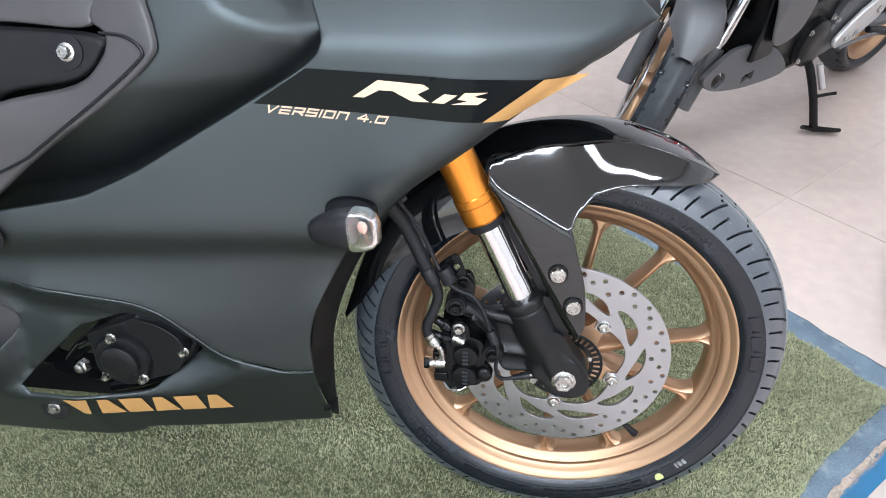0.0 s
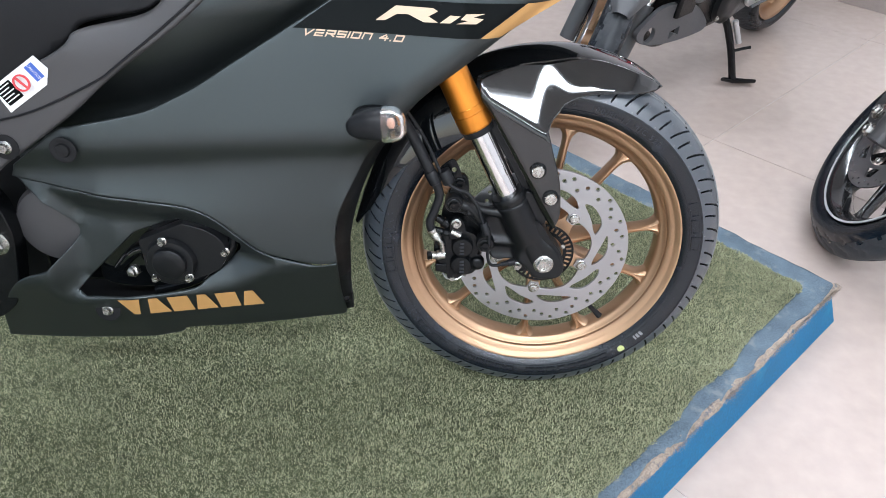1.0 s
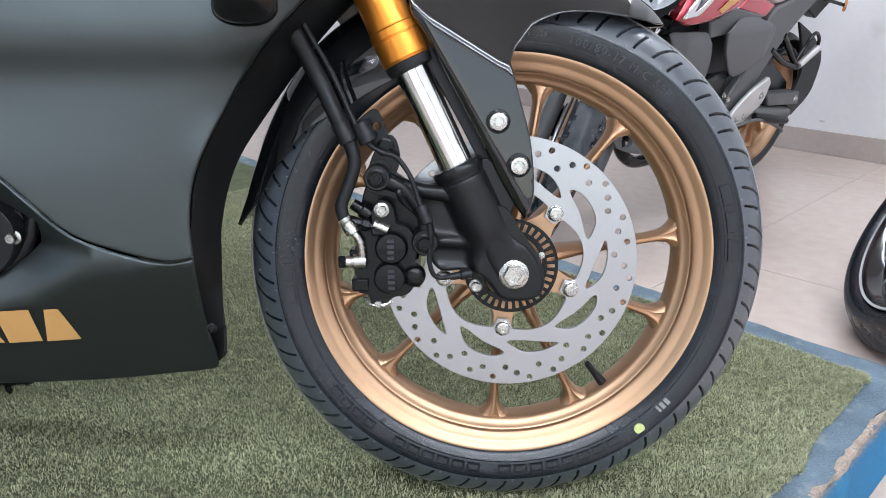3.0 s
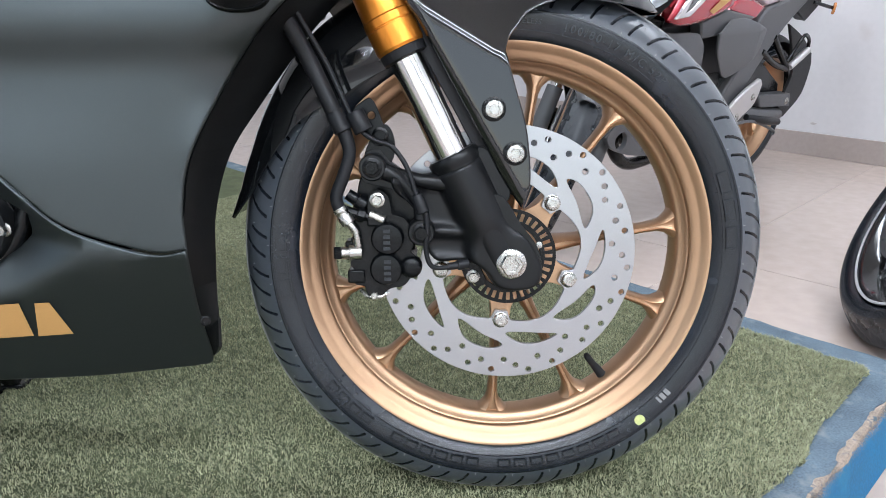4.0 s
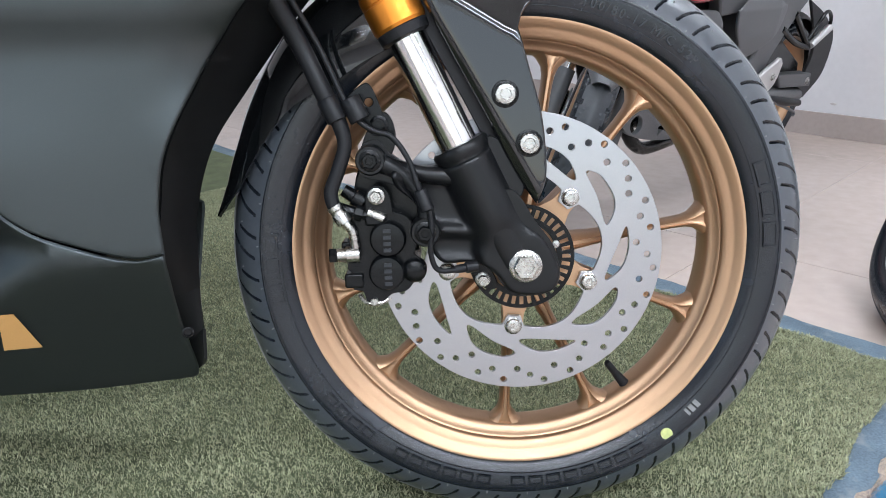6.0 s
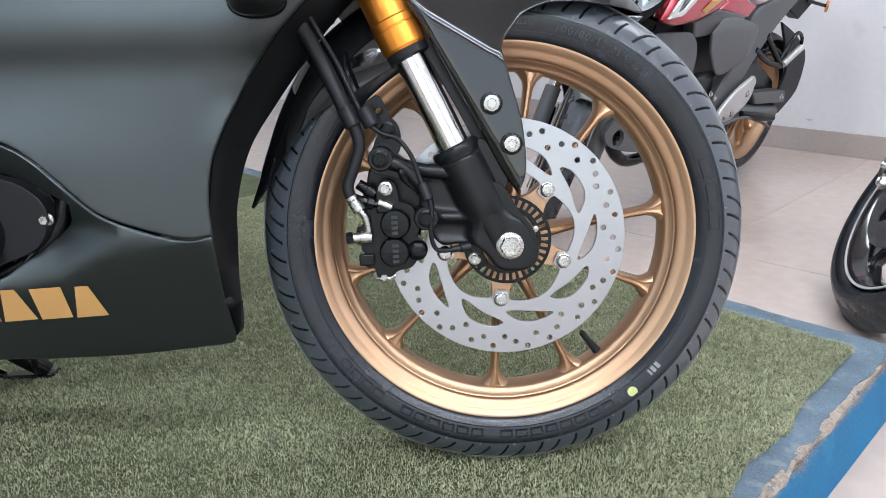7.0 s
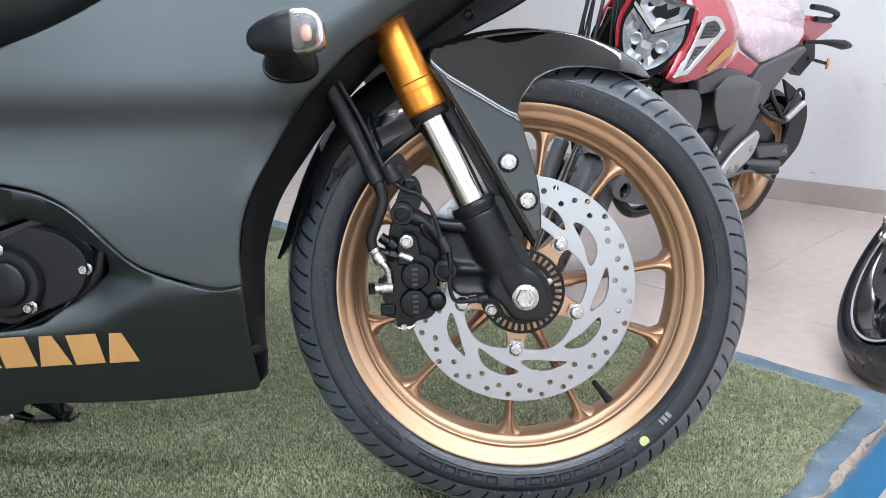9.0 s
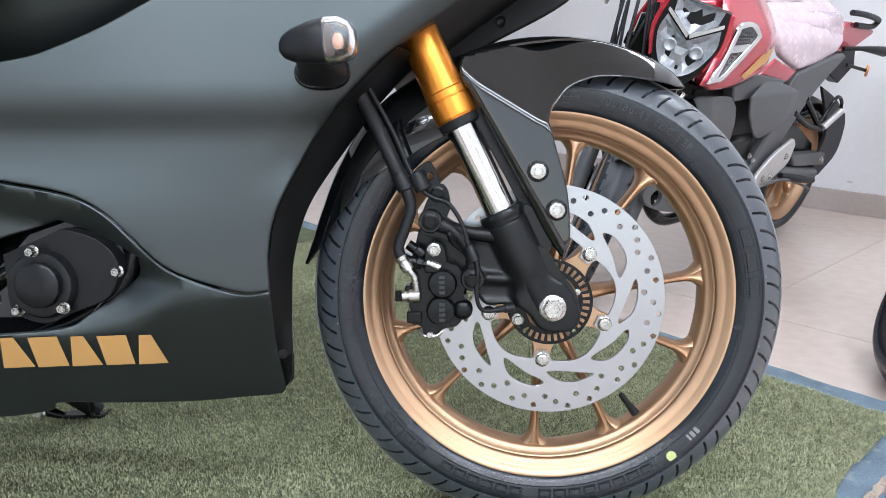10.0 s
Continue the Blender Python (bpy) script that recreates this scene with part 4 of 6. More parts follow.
hose = part("brake_hose", tube([(-0.290, -0.118, 0.385), (-0.268, -0.128, 0.345), (-0.245, -0.126, 0.298), (-0.222, -0.106, 0.252), (-0.200, -0.090, 0.207), (-0.179, -0.091, 0.160), (-0.168, -0.091, 0.137), (-0.163, -0.092, 0.115),
            (-0.170, -0.093, 0.092), (-0.1775, -0.094, 0.072), (-0.174, -0.094, 0.056)], [0.0085, 0.0085, 0.0085, 0.0085, 0.0085, 0.0085, 0.0075, 0.0065, 0.0065, 0.0065, 0.0065], 16), M_HOSE, bike, "black rubber brake hose")
part("crimp", turned((-0.1755, -0.094, 0.060), (0.5, 0.02, -0.85), [(0, 0.0074), (0.004, 0.0076), (0.005, 0.0068), (0.008, 0.0068), (0.009, 0.0076), (0.018, 0.0076), (0.019, 0.0056)], 16), M_BOLT, hose, "zinc hose crimp")
part("banjo_pipe", tube([(-0.167, -0.0935, 0.045), (-0.1600, -0.0930, 0.036), (-0.1580, -0.0915, 0.022), (-0.1580, -0.0905, 0.014)], 0.0042, 12), M_BOLT, hose)
cable = part("sensor_cable", tube([(-0.280, -0.114, 0.385), (-0.256, -0.126, 0.345), (-0.231, -0.124, 0.298), (-0.208, -0.104, 0.252), (-0.183, -0.090, 0.204), (-0.161, -0.092, 0.154), (-0.149, -0.093, 0.136), (-0.136, -0.094, 0.127), (-0.120, -0.095, 0.121),
            (-0.1055, -0.096, 0.100), (-0.0970, -0.097, 0.074), (-0.0890, -0.098, 0.058), (-0.0865, -0.098, 0.040), (-0.0880, -0.097, 0.016), (-0.0820, -0.094, -0.002), (-0.0640, -0.090, -0.0035), (-0.0480, -0.084, 0.000)], 0.0026, 10), M_HOSE, bike, "thin black sensor cable")
part("grommet", turned((-0.0965, -0.097, 0.073), (0.35, -0.03, -0.94), [(0, 0.0052), (0.001, 0.0060), (0.019, 0.0066), (0.020, 0.0054)], 14), M_HOSE, cable)
part("sensor_plug", turned((-0.066, -0.090, -0.0035), (1, 0.25, 0.1), [(0, 0.0038), (0.010, 0.0042), (0.011, 0.0055), (0.022, 0.0055)], 12), M_HOSE, cable)
part("sensor_bracket", plate(spline([(-0.052, 0.006), (-0.040, 0.008), (-0.032, -0.006), (-0.024, -0.026), (-0.034, -0.030), (-0.046, -0.018)], (), True, 4), (), -0.066, -0.060), M_BLACK, cable, bevel=0.001)
part("bolt", bolt((-0.0385, -0.0660, -0.0195), (0, -1, 0), 0.0055), M_BOLT, cable, "zinc bolt")


# -- front fender --
FENDER = [  # angle, top radius, edge radius, edge half-width
    (56.5, 0.3090, 0.3060, 0.0040), (58.5, 0.3110, 0.3005, 0.0200), (61.5, 0.3140, 0.2935, 0.0380), (66, 0.3165, 0.2850, 0.0540), (73, 0.3185, 0.2755, 0.0640),
    (80, 0.3200, 0.2660, 0.0700), (85, 0.3205, 0.2550, 0.0760), (88.5, 0.3205, 0.2360, 0.0840), (92, 0.3205, 0.2180, 0.0890), (100, 0.3200, 0.2140, 0.0890), (107, 0.3190, 0.2250, 0.0840),
    (113, 0.3180, 0.2320, 0.0700), (120, 0.3180, 0.2330, 0.0640), (135, 0.3180, 0.2430, 0.0610), (146, 0.3090, 0.2630, 0.0590), (157, 0.3025, 0.2735, 0.0550), (165, 0.3020, 0.2820, 0.0500), (171.3, 0.3045, 0.3000, 0.0460)]


def fender_at(a):
    A = np.array(FENDER)
    return [float(np.interp(a, A[:, 0], A[:, k])) for k in (1, 2, 3)]


def fender_mesh():
    """The top and far side; on the near side it ends at the ridge, but for the tail behind the fork."""
    ang = np.concatenate([np.linspace(56.5, 66, 16), np.linspace(66.8, 171.3, 84)])
    verts, faces = [], []
    m = 33
    for a in ang:
        top, low, half = fender_at(a)
        first = -0.50 - 0.50 * smoothstep(110, 115, a)
        for j in range(m):
            s = first + (1 - first) * j / (m - 1)
            q = abs(s)
            r = top - (top - low) * (0.30 * q ** 1.6 + 0.70 * q ** 5)
            y = half * math.copysign(1 - (1 - q) ** 1.25, s)
            verts.append((r * math.cos(radians(a)), y, r * math.sin(radians(a))))
    for i in range(len(ang) - 1):
        for j in range(m - 1):
            faces.append((i * m + j, (i + 1) * m + j, (i + 1) * m + j + 1, i * m + j + 1))
    return verts, [f[::-1] for f in faces]


fender = panel("front_fender", fender_mesh(), M_GLOSS, bike, "gloss black front fender", 0.0028, 60)


def ridge_at(a):
    top, low, half = fender_at(a)
    r = top - 0.1207 * (top - low)
    return r * math.cos(radians(a)), r * math.sin(radians(a))


def side_depth(x, z):
    """The fender's near side: a slanted facet under the ridge and the flat leg, which meet in a crease."""
    a = math.degrees(math.atan2(z, x))
    r = math.hypot(x, z)
    top, low, half = fender_at(min(98.0, max(56.6, a)))
    rr = top - 0.1207 * (top - low)
    t = max(0.0, rr - r) / (rr - low)
    front = half * (0.58 + 0.42 * t + 0.11 * max(0.0, t * (1 - t)))
    over = (x + 0.112) * 0.527 + (z - 0.272) * 0.850
    k = 0.004
    over = max(0.0, over) if abs(over) > k else (over + k) ** 2 / (4 * k)
    leg = 0.0892 - 0.62 * over
    s = max(smoothstep(79, 97, a), 1 - smoothstep(0.205, 0.240, r))
    d = (1 - s) * front + s * leg
    # the rolled rear edge of the leg
    off = (x + 0.1045) * 0.872 + (z - 0.262) * 0.489
    return d - 0.55 * max(0.0, 0.008 - off)


side_outline = spline([ridge_at(a) for a in (56.7, 60, 66, 73, 80, 88, 96, 104, 110)] + [(-0.1045, 0.262), (-0.0915, 0.243), (-0.0782, 0.218), (-0.059, 0.182), (-0.0335, 0.135), (-0.010, 0.088), (0.0110, 0.056), (0.0190, 0.078),
                      (0.0195, 0.102), (0.0150, 0.140), (0.0045, 0.178), (-0.0055, 0.214)] +
                      [(lambda q: (q[1] * math.cos(radians(a)), q[1] * math.sin(radians(a))))(fender_at(a)) for a in (90.2, 88.3, 85.5, 80, 73, 66, 61.5, 58.5)], (0, 8, 15, 20), True, 5)
part_leg = panel("fender_side", skin(side_outline, side_depth, (), 0.0042, 0.002), M_GLOSS, fender, "gloss black fender side running into the fork leg", 0.003, 35)
inner_leg = spline([(-0.118, 0.268), (-0.050, 0.250), (-0.012, 0.205), (0.006, 0.130), (0.014, 0.085), (0.006, 0.066), (-0.026, 0.100), (-0.062, 0.165), (-0.095, 0.225)], (), True, 5)
part("leg_backing", plate(inner_leg, (), -0.0720, -0.0650), M_PLASTIC, fender, bevel=0.003)
for p in ((-0.0178, -0.0900, 0.1565), (0.0035, -0.0900, 0.1123)):
    part("fender_bolt", joined(turned(p, (0, -1, 0), [(-0.002, 0.0125), (0.002, 0.0122), (0.0026, 0.0105)], 28)), M_BLACK, fender)
    part("fender_bolt", joined(turned(Vector(p) + Vector((0, -0.0015, 0)), (0, -1, 0), [(0, 0.0100), (0.0030, 0.0098), (0.0050, 0.0085), (0.0055, 0.0050), (0.0045, 0.0045)], 24)), M_BOLT, fender, "zinc button bolt")

# -- fairing --
FRONT = [(-0.3142, 0.029), (-0.3143, 0.069), (-0.3054, 0.112), (-0.2790, 0.166), (-0.2542, 0.207), (-0.2047, 0.261), (-0.1715, 0.290), (-0.115, 0.330), (-0.0698, 0.361), (-0.0032, 0.404), (0.0422, 0.430), (0.0710, 0.446)]
SEAM = [(-0.345, 0.0275), (-0.400, 0.0465), (-0.428, 0.064), (-0.452, 0.091), (-0.474, 0.115), (-0.497, 0.1310), (-0.530, 0.1425), (-0.629, 0.1625), (-0.735, 0.1865)]
TOP = [(-0.728, 0.203), (-0.690, 0.232), (-0.652, 0.262), (-0.630, 0.268), (-0.547, 0.283), (-0.508, 0.297), (-0.470, 0.315), (-0.430, 0.338), (-0.356, 0.381), (-0.292, 0.420), (-0.274, 0.440), (-0.278, 0.465), (-0.300, 0.510)]
TOP = [(x, z - 0.008 * smoothstep(-0.73, -0.60, x)) for x, z in TOP]


def flare(x):
    """How far the flank has widened behind the front edge, with a soft start."""
    t, k = -0.32 - x, 0.07
    return 0.0 if t < -k else (t + k) ** 2 / (4 * k) if t < k else min(0.30, t)


def fairing_depth(x, z):
    d = 0.144 + 0.05 * (min(z, 0.19) - 0.03) + 0.013 * smoothstep(0.192, 0.236, z) + (0.215 - 0.075 * smoothstep(0.10, 0.20, z)) * flare(x)
    # the nose narrows, and the front edge turns in
    d -= 0.55 * max(0.0, x + 0.14) ** 1.25
    line = np.interp(z, [p[1] for p in FRONT], [p[0] for p in FRONT])
    s = min(1.0, max(0.0, (line - x) / 0.050))
    d -= 0.022 * (1 - s) ** 2 * smoothstep(0.12, 0.22, z)
    # above the stripe the skin slopes in to the tank
    d -= 0.11 * max(0.0, z - 0.245) + 0.65 * max(0.0, z - 0.430) ** 1.1
    return d


main_outline = spline(FRONT + [(0.045, 0.470), (-0.010, 0.520), (-0.130, 0.545)] + TOP[::-1] + SEAM[::-1],
                      (0, len(FRONT) - 1, len(FRONT) + 2, len(FRONT) + 3, len(FRONT) + 2 + len(TOP), len(FRONT) + 3 + len(TOP)), True, 6)
for side in (-1, 1):
    outline = main_outline if side < 0 else [(min(x, -0.42 + 0.9 * max(0.0, z - 0.24)), z) for x, z in main_outline]
    panel("side_fairing", skin(outline, fairing_depth, (), 0.010, 0.0026, side), M_MATTE, bike, "matte dark grey side fairing")


BEVEL = spline([(-0.402, 0.0425), (-0.424, 0.056), (-0.450, 0.083), (-0.473, 0.108), (-0.497, 0.1245), (-0.530, 0.1360), (-0.629, 0.1565), (-0.700, 0.170), (-0.715, 0.060), (-0.712, -0.010), (-0.620, -0.0125), (-0.526, -0.0120), (-0.465, -0.001), (-0.420, 0.024)], (0, 7), True, 4)


def belly_depth(x, z):
    d = 0.144 + (0.215 - 0.075 * smoothstep(0.10, 0.20, z)) * flare(x)
    d -= 0.50 * max(0.0, 0.025 - z)
    # a flat bevel falls inwards to the engine opening
    if x < -0.39 and z > -0.03:
        q = np.array([(x, z)])
        if inside(q, BEVEL)[0]:
            d -= 0.034 * min(1.0, edge_distance(q, [BEVEL])[0] / 0.036)
    return d


belly_outline = spline([FRONT[0]] + [(x, z - 0.002) for x, z in SEAM] + [(-0.690, 0.130), (-0.676, 0.090), (-0.720, 0.044), (-0.770, 0.024), (-0.830, -0.046), (-0.860, -0.120), (-0.736, -0.1245), (-0.590, -0.1150), (-0.566, -0.1030),
                        (-0.505, -0.1080), (-0.420, -0.112), (-0.335, -0.1090), (-0.3170, -0.100), (-0.318, -0.040)], (0, 9, 12, 14, 15, 21), True, 6)
opening = spline([(-0.696, -0.002), (-0.667, 0.027), (-0.600, 0.089), (-0.535, 0.109), (-0.488, 0.089), (-0.452, 0.068), (-0.462, 0.045), (-0.508, 0.008), (-0.545, -0.008), (-0.685, -0.011)], (0, 2, 3, 5, 9), True, 6)
for side in (-1, 1):
    outline = belly_outline if side < 0 else [(min(x, -0.375), z) for x, z in belly_outline if x < -0.36]
    belly = panel("belly_fairing", skin(outline, belly_depth, [opening[::-1]] if side < 0 else (), 0.012, 0.0024, side), M_MATTE, bike, "matte dark grey lower fairing with an opening for the engine")
    if side < 0:
        near_belly = belly
part("belly_bolt", bolt((-0.663, -belly_depth(-0.663, -0.040) - 0.002, -0.040), (0, -1, 0.1), 0.0064), M_BOLT, near_belly, "zinc bolt")
part("belly_cup", turned((-0.663, -belly_depth(-0.663, -0.040) - 0.0006, -0.040), (0, -1, 0.1), [(0, 0.019), (0.001, 0.019), (0.0015, 0.016)], 24), M_PLASTIC, near_belly)

# the dark inner liner behind the front edge
LINER = [(-0.3050, -0.082), (-0.3010, 0.022), (-0.2975, 0.060), (-0.282, 0.116), (-0.258, 0.163), (-0.215, 0.222), (-0.187, 0.254), (-0.150, 0.290), (-0.085, 0.345), (-0.02, 0.392)]


def liner_mesh(side):
    """A strip from the fairing's front edge inwards to the wheel arch."""
    outer = spline([(-0.3190, -0.100), (-0.3195, 0.026)] + FRONT[1:7], (), False, 6)
    inner = spline(LINER[:8], (), False, 6)
    n, verts, faces = 60, [], []
    o = np.array(outer)[np.linspace(0, len(outer) - 1, n).astype(int)]
    q = np.array(inner)[np.linspace(0, len(inner) - 1, n).astype(int)]
    for (x0, z0), (x1, z1) in zip(o, q):
        d0 = (fairing_depth(x0, z0) if z0 > 0.03 else belly_depth(x0, z0)) - 0.008
        for k in range(6):
            s = k / 5
            verts.append((x0 + (x1 - x0) * s ** 0.8, side * (d0 + (0.100 - 0.055 * smoothstep(0.08, 0.20, z0) - d0) * s), z0 + (z1 - z0) * s))
    for i in range(n - 1):
        for k in range(5):
            f = (i * 6 + k, i * 6 + k + 1, (i + 1) * 6 + k + 1, (i + 1) * 6 + k)
            faces.append(f if side < 0 else f[::-1])
    return verts, faces


panel("fairing_liner", liner_mesh(-1), M_LINER, bike, "black plastic inner fairing liner")
part("liner_screw", turned((-0.3075, -0.128, -0.046), (0.35, -1, 0), [(0, 0.0052), (0.0010, 0.0052), (0.0014, 0.0036), (-0.0010, 0.0030)], 14), M_BLACK, bike, "small black liner screw")
part("radiator", block((-0.430, -0.105, -0.06), (-0.385, 0.105, 0.26)), M_BLACK, bike, "black radiator behind the fork", bevel=0.004)
part("headstock", joined(block((-0.30, -0.07, 0.26), (-0.20, 0.07, 0.42)), block((-0.20, -0.10, 0.355), (-0.13, 0.10, 0.385))), M_PLASTIC, bike, "black steering head and lower yoke", bevel=0.01)


nose_liner = spline([(-0.165, 0.285), (-0.118, 0.272), (-0.050, 0.303), (0.035, 0.348), (0.085, 0.400), (0.062, 0.435), (-0.004, 0.396), (-0.070, 0.352), (-0.115, 0.322)], (4,), True, 5)
panel("nose_liner", skin([(x, z + 0.032) for x, z in nose_liner], lambda x, z: -0.085, (), 0.015, 0.004, -1), M_PLASTIC, bike, "black liner under the nose of the fairing")


def nose_underside():
    """The underside of the nose: from the near lower edge across to the far liner."""
    line = spline(FRONT[5:], (), False, 5)
    verts, faces, m = [], [], 7
    for x, z in line:
        d = fairing_depth(x, z) - 0.004
        for k in range(m):
            s = k / (m - 1)
            verts.append((x + 0.012 * s, -d + (d + 0.095) * s, z + 0.002 + 0.010 * math.sin(math.pi * s)))
    for i in range(len(line) - 1):
        for k in range(m - 1):
            faces.append((i * m + k, i * m + k + 1, (i + 1) * m + k + 1, (i + 1) * m + k))
    return verts, faces


panel("nose_underside", nose_underside(), M_PLASTIC, bike, "black underside of the fairing's nose", 0.002)
part("liner_screw", turned((-0.052, 0.0845, 0.356), (0, -1, -0.1), [(0, 0.008), (0.001, 0.008), (0.0015, 0.006), (0.0005, 0.004)], 16), M_BLACK, bike)


# -- decals on the fairing --
def decal(name, outline, material, label="", lift=0.0016, sharp=None, depth=fairing_depth, step=0.005, parent=bike):
    o = spline(outline, tuple(range(len(outline))) if sharp is None else sharp, True, 4)
    return part(name, skin(o, depth, (), step, 0, -1, lift), material, parent, label, 50)


stripe = decal("black_stripe", [(-0.3438, 0.3755), (-0.2880, 0.4110), (-0.170, 0.4065), (-0.0500, 0.3990), (-0.1095, 0.3600), (-0.220, 0.3675)], M_DECAL, "gloss black stripe decal", 0.0016)
decal("gold_stripe", [(-0.0490, 0.399), (-0.0010, 0.3965), (-0.0835, 0.3570), (-0.1085, 0.3600)], M_GOLDINK, "gold stripe decal", 0.0016)


def letters_on(text, size, at, tilt, depth, lift, stretch=1.0, spacing=1.0):
    v, f = lettering(text, size, 0.0, spacing, 0.25)
    c, s = math.cos(radians(tilt)), math.sin(radians(tilt))
    out = []
    for px, py, _ in v:
        px *= stretch
        x, z = at[0] + px * c - py * s, at[1] + px * s + py * c
        out.append((x, -(depth(x, z) + lift), z))
    return out, f


STROKES = {
    "V": [((0, 1), (0.35, 0)), ((0.35, 0), (1, 1))], "E": [((0.95, 1), (0, 1)), ((0.95, 0.5), (0, 0.5)), ((0.95, 0), (0, 0)), ((0, 0), (0, 0.5))],
    "R": [((0, 0), (0, 0.55)), ((0, 1), (1, 1)), ((1, 1), (1, 0.5)), ((1, 0.45), (0, 0.45)), ((0.5, 0.45), (1, 0))],
    "S": [((1, 1), (0, 1)), ((0, 1), (0, 0.5)), ((0, 0.5), (1, 0.5)), ((1, 0.5), (1, 0)), ((1, 0), (0, 0))], "I": [((0, 0), (0, 1))],
    "O": [((0, 0), (0, 1)), ((0, 1), (1, 1)), ((1, 1), (1, 0)), ((1, 0), (0, 0))], "N": [((0, 0), (0, 1)), ((0, 1), (1, 1)), ((1, 1), (1, 0))],
    "4": [((0.6, 1), (0, 0.35)), ((0, 0.35), (1, 0.35)), ((0.75, 0.7), (0.75, 0))], "0": [((0, 0), (0, 1)), ((0, 1), (1, 1)), ((1, 1), (1, 0)), ((1, 0), (0, 0))], ".": [((0, 0), (0.08, 0))]}


def stroke_lettering(text, at, tilt, high, wide, gap, weight, depth, lift, slant=0.45):
    """Wide squarish capitals made of short bars laid on the skin."""
    c, s = math.cos(radians(tilt)), math.sin(radians(tilt))
    verts, faces, pen = [], [], 0.0
    for ch in text:
        w = {"I": 0.0, ".": 0.08, " ": 0.35}.get(ch, 1.0) * wide
        for n, ((ax, ay), (bx, by)) in enumerate(STROKES.get(ch, ())):
            a, b = Vector((ax * w, ay * high)), Vector((bx * w, by * high))
            t = (b - a).normalized() * weight / 2
            a, b, side = a - t, b + t, Vector((-t.y, t.x))
            faces.append(tuple(len(verts) + k for k in range(4)))
            for q in (a - side, b - side, b + side, a + side):
                px = pen + q.x + slant * q.y
                x, z = at[0] + px * c - q.y * s, at[1] + px * s + q.y * c
                verts.append((x, -(depth(x, z) + lift + 0.00006 * n), z))
        pen += w + gap
    return verts, faces


part("version_lettering", stroke_lettering("VERSION 4.0", (-0.3310, 0.3672), -4.0, 0.0066, 0.0098, 0.0041, 0.0019, fairing_depth, 0.0024), M_PALEINK, bike, "pale gold squarish lettering")
# the model mark as plain slanted shapes
for o in ([(-0.2400, 0.3844), (-0.2140, 0.4017), (-0.1680, 0.3985), (-0.1620, 0.3948), (-0.1740, 0.3887), (-0.1620, 0.3813), (-0.1800, 0.3818), (-0.1990, 0.3913), (-0.2130, 0.3917), (-0.2280, 0.3841)],
          [(-0.1600, 0.3808), (-0.1470, 0.3804), (-0.1340, 0.3886), (-0.1470, 0.3899)],
          [(-0.1400, 0.3797), (-0.1140, 0.3785), (-0.1050, 0.3838), (-0.1180, 0.3867), (-0.1030, 0.3902), (-0.1270, 0.3909), (-0.1340, 0.3846), (-0.1240, 0.3828)]):
    decal("model_mark", o, M_PALEINK, "pale gold model mark as plain shapes", 0.0026)
# the maker's name as six plain blocks
for k, (lo, hi, wl, wh) in enumerate(((0, 0, 0.30, 1.0), (1, 1, 1.0, 0.40), (2, 2, 1.0, 0.92), (3, 3, 1.0, 0.40), (4, 4, 0.95, 0.95), (5, 5, 1.0, 0.40))):
    cx = -0.6220 + k * 0.0338
    zt, zb = -0.0135 - 0.0010 * k, -0.0510 - 0.0010 * k
    w = 0.0155
    decal("maker_block", [(cx - w * wl, zb), (cx + w * wl, zb), (cx + w * wh, zt), (cx - w * wh, zt)], M_GOLDINK, "gold block of the maker's name", 0.0020, depth=belly_depth, step=0.005, parent=near_belly)

# -- turn signal --
def loft(at, axis, up, sections, power=3.0, segs=28):
    """Rounded-box sections (along, half across, half up, shift up) joined along an axis."""
    w = Vector(axis).normalized()
    v = (Vector(up) - w * Vector(up).dot(w)).normalized()
    u = w.cross(v)
    verts, faces = [], []
    for along, hu, hv, rise in sections:
        for i in range(segs):
            t = 2 * math.pi * i / segs
            c, q = math.cos(t), math.sin(t)
            verts.append(Vector(at) + w * along + u * (hu * math.copysign(abs(c) ** (2 / power), c)) + v * (rise + hv * math.copysign(abs(q) ** (2 / power), q)))
    for j in range(len(sections) - 1):
        for i in range(segs):
            k = (i + 1) % segs
            faces.append((j * segs + i, j * segs + k, (j + 1) * segs + k, (j + 1) * segs + i))
    faces.append(tuple(range(segs))[::-1])
    faces.append(tuple((len(sections) - 1) * segs + i for i in range(segs)))
    return verts, faces


SIG, SIG_AX = Vector((-0.2720, -0.2330, 0.2760)), (0.985, -0.10, 0.06)
signal = part("turn_signal", loft(SIG, SIG_AX, (0, 0, 1), [(0, 0.004, 0.005, -0.002), (0.004, 0.009, 0.0105, -0.002), (0.014, 0.0135, 0.0155, -0.0015), (0.030, 0.0165, 0.0190, 0.0), (0.0445, 0.0178, 0.0208, 0.0), (0.0460, 0.0172, 0.0202, 0.0)], 2.6), M_HOSE, bike, "black turn signal with a clear lens and amber bulb")
sp = SIG + Vector(SIG_AX).normalized() * 0.0462
part("lens", loft(sp, SIG_AX, (0, 0, 1), [(0, 0.0175, 0.0206, 0), (0.002, 0.0182, 0.0212, 0), (0.014, 0.0172, 0.0202, 0), (0.022, 0.0135, 0.0165, -0.001), (0.0265, 0.0080, 0.0105, -0.002)], 3.4), M_LENS, signal, "clear faceted lens")
